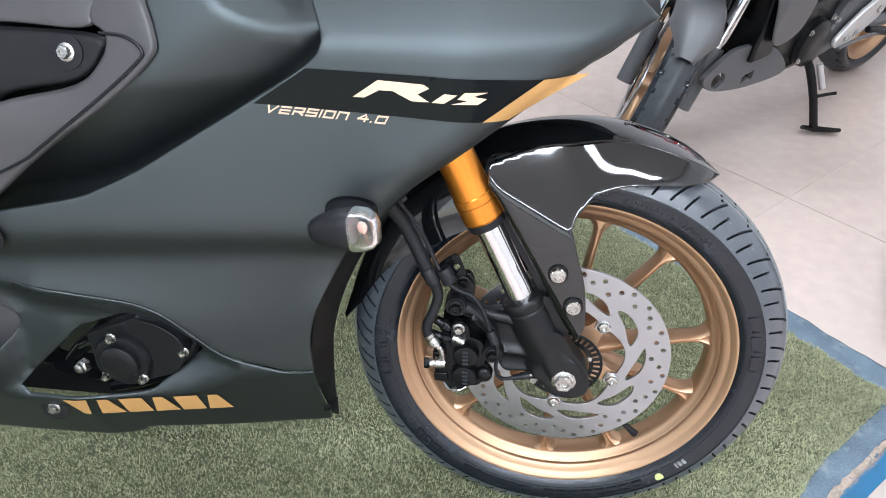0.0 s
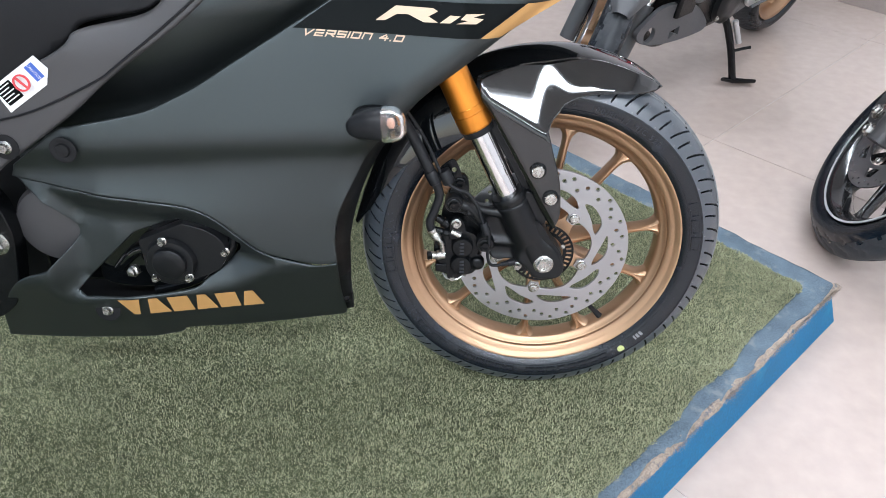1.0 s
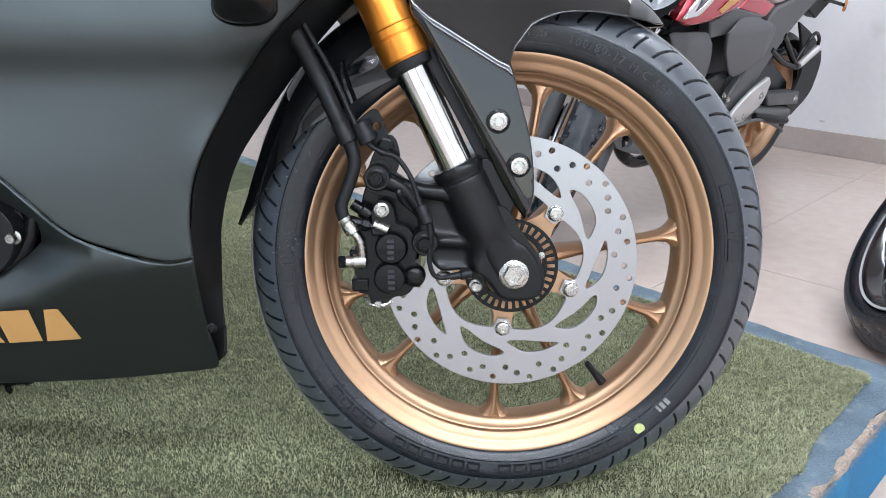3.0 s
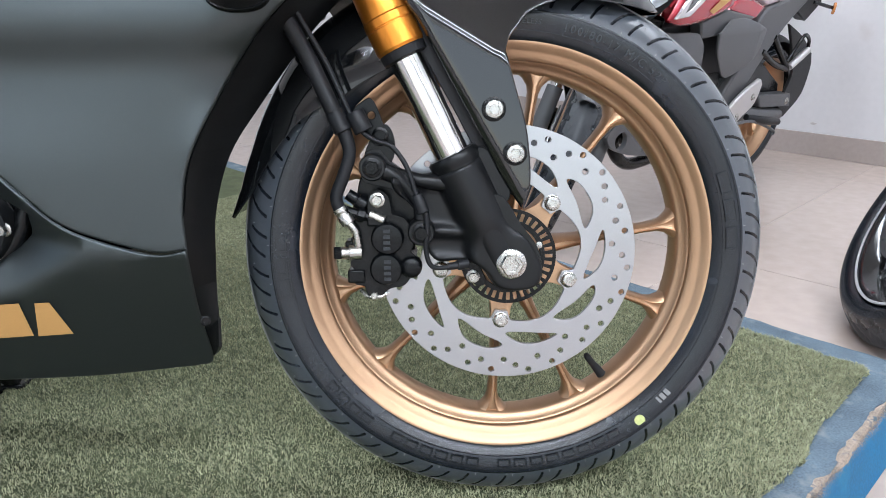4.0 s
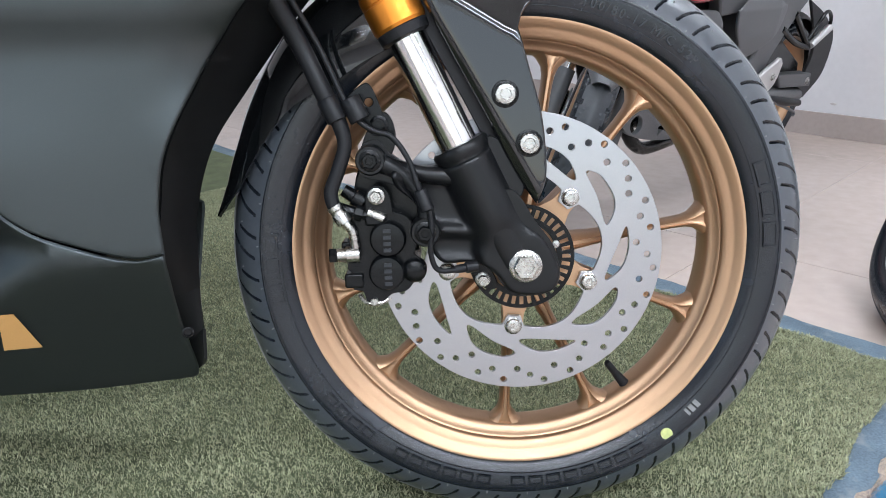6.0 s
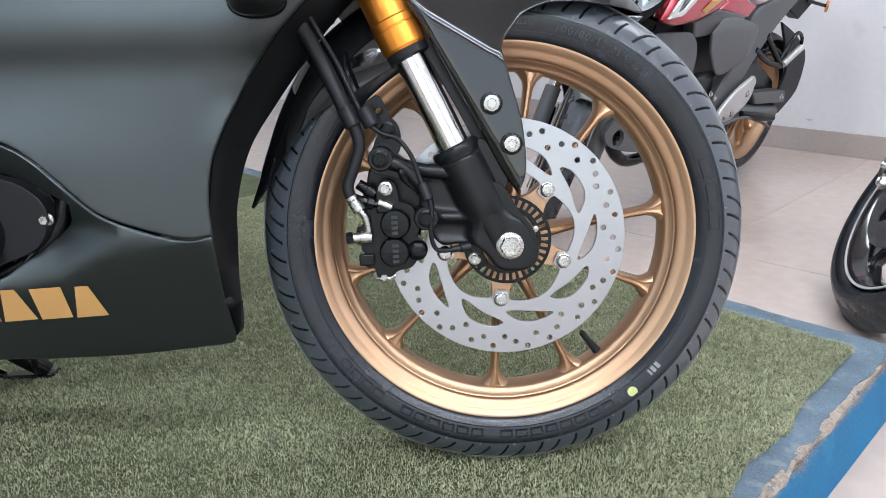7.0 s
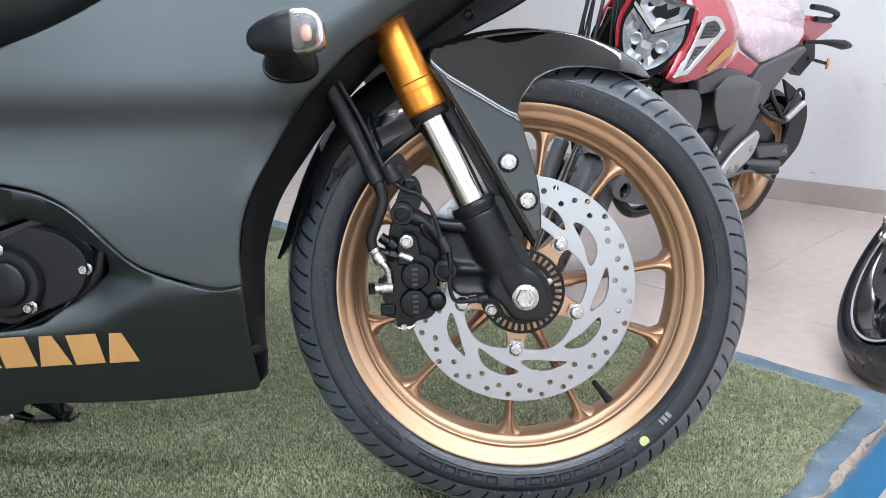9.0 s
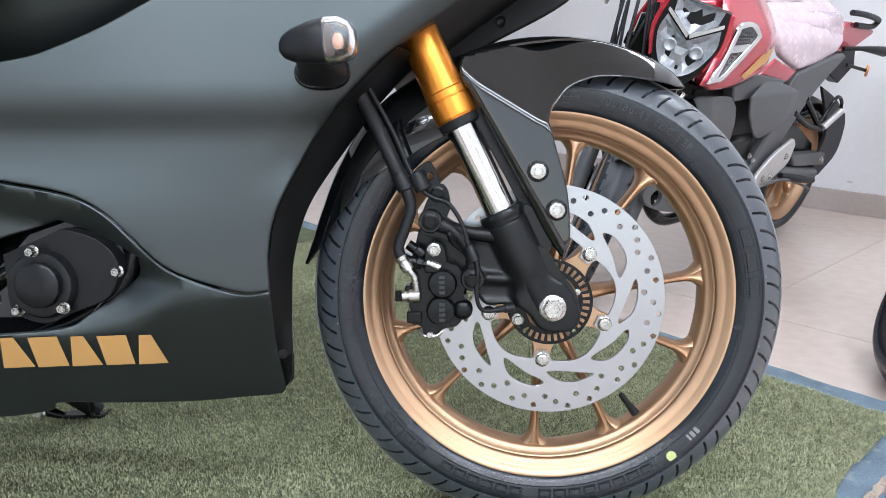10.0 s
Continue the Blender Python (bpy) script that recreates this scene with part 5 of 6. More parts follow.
part("bulb", loft(sp + Vector((0.004, 0, 0)), SIG_AX, (0, 0, 1), [(0, 0.004, 0.005, 0), (0.003, 0.0060, 0.0085, 0), (0.009, 0.0060, 0.0085, 0), (0.012, 0.003, 0.004, 0)], 2.2, 14), M_AMBER, signal, "amber bulb")
part("reflector", loft(sp + Vector((-0.0004, 0, 0)), SIG_AX, (0, 0, 1), [(0, 0.0160, 0.0190, 0), (0.001, 0.0160, 0.0190, 0), (0.0014, 0.0100, 0.0130, 0)], 3.0), M_REFLECTOR, signal)
part("stalk", loft((-0.2470, -0.158, 0.2600), (0, -1, 0.10), (0, 0, 1), [(0, 0.0270, 0.0165, 0), (0.010, 0.0260, 0.0155, 0), (0.022, 0.0205, 0.0125, 0.002), (0.070, 0.0150, 0.0100, 0.004)], 2.4), M_HOSE, signal, "rubber signal stalk")
part("stalk_ring", loft((-0.2470, -0.160, 0.2600), (0, -1, 0.10), (0, 0, 1), [(0, 0.0290, 0.0185, 0), (0.004, 0.0290, 0.0185, 0), (0.006, 0.0275, 0.0170, 0)], 2.4), M_BLACK, signal)


# -- engine behind the opening --
def bowl(cx, cz, pts, y, depthy):
    return plate(spline([(cx + a, cz + b) for a, b in pts], (), True, 6), (), y, y + depthy)


engine = part("engine_cover", bowl(-0.575, 0.040, [(-0.100, -0.050), (-0.080, 0.020), (-0.030, 0.068), (0.040, 0.072), (0.090, 0.045), (0.100, 0.005), (0.070, -0.040), (0.0, -0.058)], -0.140, 0.05), M_GLOSS, bike, "gloss black engine side with a satin raised cover", bevel=0.010)
raised = [(-0.034, -0.028), (-0.038, 0.008), (-0.040, 0.032), (0.028, 0.060), (0.064, 0.048), (0.086, 0.022), (0.074, -0.014), (0.034, -0.032), (0.000, -0.044)]
part("raised_cover", plate(spline([(-0.560 + a, 0.040 + b) for a, b in raised], (2, 3), True, 5), (), -0.162, -0.130), M_ALLOY, engine, bevel=0.007)
part("cover_ridge", tube([(-0.600, -0.148, 0.052), (-0.622, -0.142, 0.040), (-0.650, -0.138, 0.012)], [0.008, 0.010, 0.008], 12), M_GLOSS, engine)
for dz in (0.0, 0.016):
    part("cooling_pipe", tube([(-0.480, -0.146, 0.062 - dz), (-0.500, -0.148, 0.034 - dz), (-0.520, -0.146, 0.010 - dz)], 0.0045, 10), M_GLOSS, engine)
part("round_cap", turned((-0.556, -0.158, 0.040), (0, -1, 0), [(0, 0.038), (0.008, 0.037), (0.013, 0.034), (0.014, 0.028), (0.0135, 0.025), (0.019, 0.024), (0.021, 0.021), (0.021, 0.008)], 40), M_ALLOY, engine)
for p in ((-0.5600, -0.172, 0.0765), (-0.5310, -0.170, 0.0150), (-0.4760, -0.158, 0.0530), (-0.5830, -0.166, 0.0120)):
    part("engine_bolt", bolt(p, (0, -1, 0), 0.0052, 1.3, 0.007), M_BOLT, engine, "zinc flange bolt")
part("oil_screw", turned((-0.613, -0.160, 0.022), (-0.3, -1, 0.1), [(0, 0.0095), (0.008, 0.0095), (0.010, 0.007), (0.014, 0.007), (0.015, 0.005)], 6), M_BOLT, engine, "zinc oil screw")
part("crankcase", block((-0.80, -0.10, -0.05), (-0.47, 0.10, 0.18)), M_BLACK, bike, "black crankcase", bevel=0.02)
part("pipe", tube([(-0.465, -0.135, 0.075), (-0.485, -0.140, 0.030), (-0.535, -0.142, -0.005), (-0.60, -0.135, -0.03)], 0.009, 10), M_BLACK, engine)
part("clutch_cover", turned((-0.712, -0.105, 0.097), (0, -1, 0), [(0, 0.062), (0.050, 0.061), (0.060, 0.056), (0.064, 0.045), (0.064, 0.01)], 40), M_COVER, bike, "round dark grey clutch cover")
part("frame_plate", plate(spline([(-0.86, 0.17), (-0.79, 0.165), (-0.765, 0.11), (-0.77, 0.05), (-0.79, -0.02), (-0.84, -0.05), (-0.88, 0.0)], (), True, 5), (), -0.19, -0.16), M_BLACK, bike, "black frame plate with a pivot bolt", bevel=0.006)
part("pivot_bolt", bolt((-0.790, -0.190, 0.080), (0, -1, 0), 0.014, 1.3, 0.010), M_BOLT, bike, "zinc pivot bolt")


# -- panels over the scoop --
def scoop_depth(x, z):
    """A hollow flank: upright at its upper edge, curling in under the fairing's upper edge."""
    low = np.interp(x, [p[0] for p in TOP[:11]], [p[1] for p in TOP[:11]])
    s = min(1.0, max(0.0, (z - low) / 0.115))
    d = 0.128 + 0.062 * (1 - (1 - s) ** 2) - 0.30 * max(0.0, z - 0.40)
    edge = np.interp(z, [p[1] for p in TOP[8:]], [p[0] for p in TOP[8:]])
    return min(d, fairing_depth(x, z) - 0.008 + 0.65 * max(0.0, edge - x))


scoop_outline = spline([(x - 0.02, z - 0.055) for x, z in TOP[:9]] + [(-0.305, 0.380), (-0.266, 0.425), (-0.264, 0.470), (-0.288, 0.530), (-0.44, 0.53), (-0.455, 0.455), (-0.466, 0.425), (-0.500, 0.400), (-0.580, 0.345), (-0.641, 0.298), (-0.710, 0.250), (-0.765, 0.225)], (0, 9, 12, 13), True, 5)
panel("scoop_panel", skin(scoop_outline, scoop_depth, (), 0.009, 0.003), M_MATTE, bike, "hollow matte grey panel between tank and fairing")


def cover_depth(x, z):
    return 0.205 - 0.25 * max(0.0, z - 0.36) + 0.02 * smoothstep(-0.5, -0.7, x)


cover_outline = spline([(-0.795, 0.130), (-0.735, 0.200), (-0.690, 0.233), (-0.621, 0.279), (-0.560, 0.327), (-0.474, 0.386), (-0.430, 0.424), (-0.424, 0.446), (-0.440, 0.500), (-0.470, 0.500), (-0.490, 0.463), (-0.475, 0.446), (-0.482, 0.424), (-0.512, 0.399), (-0.592, 0.382), (-0.618, 0.360), (-0.725, 0.305), (-0.800, 0.250)], (0, 8, 9, 17), True, 5)
side_cover = panel("side_cover", skin(cover_outline, cover_depth, (), 0.012, 0.005), M_COVER, bike, "dark grey plastic side cover")
gap_line = spline([(-0.735, 0.270), (-0.660, 0.288), (-0.580, 0.322), (-0.552, 0.340), (-0.484, 0.389), (-0.443, 0.422), (-0.436, 0.434), (-0.452, 0.446), (-0.478, 0.449)], (), False, 8)
part("panel_gap", tube([(x, -(cover_depth(x, z) + 0.0018), z) for x, z in gap_line], 0.0016, 6, 1), M_HOSE, side_cover)
part("cover_bolt", joined(turned((-0.709, -cover_depth(-0.709, 0.2405) - 0.0005, 0.2405), (0, -1, 0), [(0, 0.017), (0.001, 0.017), (0.0014, 0.013)], 24)), M_PLASTIC, side_cover)
part("cover_bolt", bolt((-0.709, -cover_depth(-0.709, 0.2405) - 0.0020, 0.2405), (0, -1, 0), 0.0066), M_BOLT, side_cover, "zinc bolt")
part("fairing_screw", turned((-0.645, -fairing_depth(-0.645, 0.2310) - 0.0040, 0.2310), (0, -1, 0), [(0, 0.0175), (0.001, 0.0175), (0.0015, 0.0145), (0.0008, 0.012), (0.0008, 0.0095), (0.0038, 0.0085), (0.0042, 0.004)], 24), M_PLASTIC, bike, "black plastic screw")


def frame_depth(x, z):
    return 0.190 - 0.2 * max(0.0, z - 0.40)


frame_outline = spline([(-0.86, 0.30), (-0.725, 0.300), (-0.620, 0.362), (-0.590, 0.386), (-0.512, 0.402), (-0.484, 0.425), (-0.487, 0.446), (-0.600, 0.452), (-0.86, 0.440)], (0, 7, 8), True, 5)
fr = panel("frame_cover", skin(frame_outline, frame_depth, (), 0.014, 0.006), M_PLASTIC, bike, "black frame cover with a bolt")
part("frame_bolt_cup", turned((-0.516, -frame_depth(-0.516, 0.4300) - 0.001, 0.4300), (0, -1, 0.2), [(0, 0.0170), (0.001, 0.0170), (0.0015, 0.0130)], 24), M_HOSE, fr)
part("frame_bolt", bolt((-0.516, -frame_depth(-0.516, 0.4300) - 0.002, 0.4300), (0, -1, 0.2), 0.0068), M_BOLT, fr, "zinc bolt")
part("engine_backing", plate([(-0.98, -0.08), (-0.60, -0.08), (-0.47, -0.03), (-0.44, 0.14), (-0.70, 0.27), (-0.98, 0.36)], (), -0.098, -0.090), M_PLASTIC, bike, "black engine casting behind the fairing")
# Dark sheet added to stop the bright room showing between scoop and fairing.
part("scoop_backing", plate([(-0.46, 0.34), (-0.30, 0.385), (-0.235, 0.42), (-0.22, 0.545), (-0.46, 0.545)], (), -0.112, -0.102), M_PLASTIC, bike, "black sheet added inside the scoop to block the bright gap")
# Another added dark sheet, against light leaking between the covers.
part("inner_backing", plate([(-0.86, 0.22), (-0.72, 0.24), (-0.50, 0.38), (-0.44, 0.44), (-0.46, 0.53), (-0.86, 0.55)], (), -0.128, -0.118), M_PLASTIC, bike, "black sheet added behind the covers to block light in the gaps")
tank_outline = spline([(-0.86, 0.452), (-0.600, 0.456), (-0.498, 0.452), (-0.482, 0.470), (-0.470, 0.520), (-0.86, 0.54)], (0, 4, 5), True, 5)
panel("tank_flank", skin(tank_outline, lambda x, z: 0.185 - 0.5 * (z - 0.45), (), 0.014, 0.006), M_COVER, bike, "dark grey tank flank")
# caution label
lab = [(-0.703, 0.317), (-0.643, 0.356), (-0.630, 0.340), (-0.636, 0.320), (-0.688, 0.286)]


def label_depth(x, z):
    return cover_depth(x, z)


label = decal("caution_label", lab, M_WHITE, "white caution label with a red prohibition ring", 0.0015, None, label_depth, 0.02)
ux, uz = Vector((0.838, 0.545)), Vector((-0.545, 0.838))


def at_label(a, b):
    return (-0.6955 + ux.x * a + uz.x * b, 0.3015 + ux.y * a + uz.y * b)


decal("caution_panel", [at_label(0.004, -0.011), at_label(0.028, -0.011), at_label(0.028, 0.013), at_label(0.004, 0.013)], M_DECAL, "", 0.0021, None, label_depth, 0.02, label)
decal("caution_header", [at_label(0.054, -0.008), at_label(0.066, -0.008), at_label(0.066, 0.013), at_label(0.054, 0.013)], M_BLUE, "", 0.0021, None, label_depth, 0.02, label)
for k in range(5):
    decal("print_bar", [at_label(0.006, 0.0095 - k * 0.0042), at_label(0.0255 - 0.004 * (k % 2), 0.0095 - k * 0.0042), at_label(0.0255 - 0.004 * (k % 2), 0.0108 - k * 0.0042), at_label(0.006, 0.0108 - k * 0.0042)], M_WHITE, "", 0.0027, None, label_depth, 0.02, label)
cx, cz = at_label(0.041, 0.001)
part("prohibition_ring", plate(ring(0.0105, 32, cx, cz), [ring(0.0085, 32, cx, cz)], -0.2315, -0.2295), M_RED, label)
part("prohibition_bar", plate([(cx - 0.0068, cz + 0.0052), (cx - 0.0052, cz + 0.0068), (cx + 0.0068, cz - 0.0052), (cx + 0.0052, cz - 0.0068)], (), -0.2315, -0.2295), M_RED, label)
cv, cf = letters_on("CAUTION", 0.0052, at_label(0.060, 0.0025), 33 - 90, label_depth, 0.0027)
part("caution_word", (cv, cf), M_WHITE, label)

# -- side stand and lower hoses --
stand = part("side_stand", tube([(-0.880, 0.13, -0.085), (-0.820, 0.19, -0.155), (-0.775, 0.232, -0.205), (-0.735, 0.262, -0.250)], [0.015, 0.015, 0.0145, 0.014], 14), M_BLACK, bike, "black side stand")
part("stand_foot", block((-0.800, 0.245, -0.262), (-0.720, 0.300, -0.252)), M_BLACK, stand, bevel=0.003)
part("stand_spring", tube([(-0.690, 0.0, -0.142), (-0.662, 0.0, -0.158), (-0.640, 0.0, -0.165)], [0.006, 0.008, 0.004], 10), M_BLACK, stand)
part("stand_hook", tube([(-0.655, 0.0, -0.135), (-0.605, -0.005, -0.122), (-0.601, 0.0, -0.160), (-0.598, 0.0, -0.166)], 0.0035, 8), M_BLACK, stand)
part("stand_pin", bolt((-0.668, -0.008, -0.160), (0, -1, 0), 0.006), M_BOLT, stand, "zinc pin")


# ---- the motorcycles parked on the floor: x forward, y to their left, z up, from under the front axle ----
M_CRIMSON = surface("crimson_paint", (0.42, 0.018, 0.035), 0.25, 0.25, 0.1, 4, 600, coat=0.6, spread=0.05)
M_GREYPANEL = surface("grey_moulded_panel", (0.072, 0.073, 0.076), 0.45, 0.0, 0.12, 6, 500, 0.2, 1200)
M_WRAP = surface("pinkish_plastic_wrap", (0.56, 0.43, 0.47), 0.24, 0, 0.22, 9, 60, 1.0, 45, coat=0.5, spread=0.15)
M_CASTING = surface("bare_alloy_casting", (0.55, 0.54, 0.53), 0.42, 0.7, 0.1, 12, 300, 0.2, 400)
M_LAMPGLASS = surface("headlamp_lens", (0.26, 0.28, 0.31), 0.14, 0.75, 0.6, 30, 70, 0.6, 60, coat=1.0, spread=0.05)
M_TREADGREY = surface("dusty_tread_rubber", (0.036, 0.040, 0.045), 0.55, 0, 0.2, 9, 250, 0.25, 700, spread=0.1)
M_FACET = surface("faceted_reflector", (0.42, 0.44, 0.47), 0.40, 0.70, 0.3, 40, 120, spread=0.08)
M_HORN = surface("amber_reflector", (0.55, 0.20, 0.05), 0.25, 0, 0.1, 30, 300)
M_SILVER = surface("silver_rim_tape", (0.62, 0.62, 0.62), 0.35, 0.3, 0.08, 20, 300)
M_BLACKRIM = surface("gloss_black_rim", (0.012, 0.012, 0.013), 0.16, 0.1, 0.1, 8, 400, coat=0.5, spread=0.04)
R2 = 0.300


def moved(data, offset=(0, 0, 0), steer=None, turn=None):
    """(verts, faces) with the vertices turned by a matrix, shifted, and steered."""
    out = []
    for v in data[0]:
        q = Vector(v)
        if turn:
            q = turn @ q
        q = q + Vector(offset)
        if steer:
            q = steer @ q
        out.append(q)
    return out, data[1]


def steering(deg, p=(-0.155, 0, 0.70), d=(-0.38, 0, 0.925)):
    return Matrix.Translation(p) @ Matrix.Rotation(radians(deg), 4, Vector(d)) @ Matrix.Translation(-Vector(p))


def simple_tyre(half, segs=300):
    prof = spline([(0.224, -half * 0.64), (0.243, -half * 0.94), (0.257, -half), (0.270, -half * 0.94), (0.288, -half * 0.5), (0.2995, 0), (0.288, half * 0.5), (0.270, half * 0.94), (0.257, half), (0.243, half * 0.94), (0.224, half * 0.64)], (), False, 4)
    n, k = segs, len(prof)
    verts, faces = [], []
    for i in range(n):
        a = 2 * math.pi * i / n
        for j, (r, y) in enumerate(prof):
            deg = 360.0 * i / n + abs(y) * 420 * (1 if y < 0 else 1)
            cut = r > 0.272 and abs(y) > half * 0.22 and (deg % 11.25) < 2.1
            r2 = r - (0.005 if cut else 0)
            verts.append((r2 * math.cos(a), y, r2 * math.sin(a)))
    for i in range(n):
        for j in range(k - 1):
            b = (i + 1) % n
            faces.append((i * k + j, b * k + j, b * k + j + 1, i * k + j + 1))
    return verts, faces


def simple_rim(half):
    near = [(0.224, -half), (0.229, -half * 1.12), (0.2300, -half * 1.22), (0.226, -half * 1.24), (0.214, -half), (0.205, -half * 0.72), (0.197, -half * 0.5), (0.194, 0)]
    return lathe(near + [(r, -y) for r, y in near[::-1][1:]] + [(0.206, half * 0.4), (0.206, -half * 0.4)], 96)


def small_disc(r, y, parent, name, steer, at, material, count=30):
    holes = [ring(r * 0.56, 40)]
    for i in range(6):
        a = radians(60 * i)
        o = [(r * q * math.cos(a + radians(d)), r * q * math.sin(a + radians(d))) for d, q in ((-16, 0.64), (16, 0.64), (6, 0.80), (-6, 0.80))]
        holes.append(o)
    for i in range(count):
        a = radians(360 / count * i)
        q = r * (0.87 if i % 2 else 0.94)
        holes.append(ring(0.0032, 8, q * math.cos(a), q * math.sin(a)))
    return part(name, moved(plate(ring(r, 72), holes, y - 0.002, y + 0.002), at, steer), material, parent, "drilled steel brake disc", 30)


def wheel(parent, at, half, rim_mat, steer, name, count=5):
    data = simple_tyre(half)
    t = part(name + "_tyre", moved(data, at, steer), M_RUBBER, parent, "black tyre", 40)
    t.data.materials.append(M_TREADGREY)
    t.data.polygons.foreach_set("material_index", [int(all(math.hypot(data[0][i][0], data[0][i][2]) > 0.2745 for i in f)) for f in data[1]])
    r = part(name + "_rim", moved(simple_rim(half * 0.68), at, steer), rim_mat, parent, "cast alloy rim", 60)
    for i in range(count):
        m = 20 + 360 / count * i
        part("spoke", moved(spoke_mesh(m + 14, m + 6), at, steer), rim_mat, r, angle=55)
        part("spoke", moved(spoke_mesh(m - 14, m - 6), at, steer), rim_mat, r, angle=55)
    part("hub", moved(lathe([(0.012, -0.05), (0.036, -0.05), (0.040, -0.03), (0.040, 0.03), (0.036, 0.05), (0.012, 0.05)], 32), at, steer), rim_mat, r)
    return r


def guard(a0, a1, top, low, half, at, steer, m=15, n=40):
    verts, faces = [], []
    for i in range(n + 1):
        s = i / n
        a = radians(a0 + (a1 - a0) * s)
        taper = min(1.0, 0.35 + 3.2 * s, 0.5 + 2.5 * (1 - s))
        for j in range(m):
            q = -1 + 2 * j / (m - 1)
            r = top - (top - low) * abs(q) ** 4 * taper
            verts.append((r * math.cos(a), half * taper * q, r * math.sin(a)))
    for i in range(n):
        for j in range(m - 1):
            faces.append((i * m + j, i * m + j + 1, (i + 1) * m + j + 1, (i + 1) * m + j))
    return moved((verts, faces), at, steer)


def facing(outline, depth0, depth1):
    """A plate that faces forward: outline in y, z."""
    v, f = plate(outline, (), depth0, depth1)
    return [(y, x, z) for x, y, z in v], [g[::-1] for g in f]


def faceted(outline, depth0, depth1, step, amount, seed):
    """A forward-facing faceted mirror over an outline in y, z, with a flat back."""
    rnd = random.Random(seed)
    lo, hi = np.min(outline, axis=0), np.max(outline, axis=0)
    pts = []
    for i in range(int((hi[0] - lo[0]) / step) + 1):
        for j in range(int((hi[1] - lo[1]) / step) + 1):
            q = np.array([(lo[0] + (i + 0.5 * (j % 2)) * step, lo[1] + j * step)])
            if inside(q, outline)[0] and edge_distance(q, [outline])[0] > step * 0.4:
                pts.append(tuple(q[0]))
    V, G = fill2d(outline, (), pts)
    e = edge_distance(V, [outline])
    verts = [(depth1 - 0.9 * min(0.018, d) + (rnd.uniform(-1, 1) * amount if d > 1e-4 else 0), y, z) for (y, z), d in zip(V, e)]
    return verts, [tuple(g) for g in G]


def naked_bike():
    root = tagged(new("motorcycle"), "crimson naked motorcycle with gold wheels, seat in plastic wrap", "motorcycle")
    st = steering(35)
    ax = (0, 0, R2)
    # wheels
    wheel(root, ax, 0.050, M_GOLD, st, "front")
    small_disc(0.141, -0.062, root, "brake_disc", st, ax, M_STEEL)
    wheel(root, (-1.335, 0, R2), 0.068, M_GOLD, None, "rear")
    panel("front_fender", guard(50, 168, 0.326, 0.262, 0.078, ax, st), M_GREYPANEL, root, "dark grey front fender", 0.004)
    for side in (-1, 1):
        y = 0.098 * side
        part("stanchion", tube([st @ Vector((-0.060, y, 0.46)), st @ Vector((-0.225, y, 0.89))], 0.0205, 20, 2), M_CHROME, root, "polished fork tube")
        part("fork_lower", tube([st @ Vector((0.008, y, 0.285)), st @ Vector((-0.066, y, 0.475))], [0.027, 0.026], 20, 4), M_GREYPANEL, root, "alloy fork lower leg")
        part("mirror_cable", tube([st @ Vector((-0.05, y * 0.6, 0.60)), st @ Vector((-0.02, y * 0.3, 0.72)), st @ Vector((-0.16, 0.0, 0.95))], 0.006, 8), M_HOSE, root)
    part("caliper", moved(block((-0.13, -0.115, 0.30), (-0.07, -0.06, 0.40)), (0, 0, 0), st), M_BLACK, root, bevel=0.01)
    part("yoke", moved(block((-0.21, -0.13, 0.72), (-0.13, 0.13, 0.76)), (0, 0, 0), st), M_BLACK, root, bevel=0.008)
    # headlamp, steered with the fork
    turned_fork = st
    st = Matrix.Translation((-0.028, 0.029, 0.022)) @ st
    hl_out = spline([(-0.095, 0.955), (-0.105, 0.86), (-0.070, 0.765), (-0.030, 0.715), (0.030, 0.715), (0.070, 0.765), (0.105, 0.86), (0.095, 0.955)], (0, 7), True, 5)
    head = part("headlamp", moved(facing(hl_out, -0.15, -0.035), (0, 0, 0), st), M_PLASTIC, root, "faceted headlamp with dark bezel", bevel=0.012)
    lens_out = spline([(-0.080, 0.905), (-0.088, 0.850), (-0.055, 0.775), (0.0, 0.742), (0.055, 0.775), (0.088, 0.850), (0.080, 0.905), (0.0, 0.850)], (0, 6, 7), True, 4)
    part("lens", moved(facing(lens_out, -0.050, -0.040), (0, 0, 0), st), M_PLASTIC, head, "dark lamp bowl")
    part("reflector", moved(faceted(lens_out, 0, -0.018, 0.021, 0.004, 3), (0, 0, 0), st), M_FACET, head, "faceted headlamp reflector", 1)
    for s in (-1, 1):
        part("lamp_bowl", moved(turned((-0.024, 0.040 * s, 0.825), (1, 0, 0), [(0, 0.020), (0.004, 0.019), (0.005, 0.016), (0.002, 0.010), (0.001, 0.004)], 20), (0, 0, 0), st), M_FACET, head)
    up_out = [(-0.070, 0.955), (-0.066, 0.915), (0.0, 0.868), (0.066, 0.915), (0.070, 0.955)]
    part("lens", moved(facing(up_out, -0.050, -0.044), (0, 0, 0), st), M_PLASTIC, head, "dark lamp bowl")
    part("reflector", moved(faceted(up_out, 0, -0.022, 0.019, 0.004, 5), (0, 0, 0), st), M_FACET, head, "faceted upper reflector", 1)
    for s in (-1, 1):
        part("divider", moved(facing([(s * 0.004, 0.858), (s * 0.084, 0.914), (s * 0.082, 0.922), (s * 0.0, 0.870)][::s], -0.036, -0.012), (0, 0, 0), st), M_CASTING, head, "silver divider", bevel=0.001)
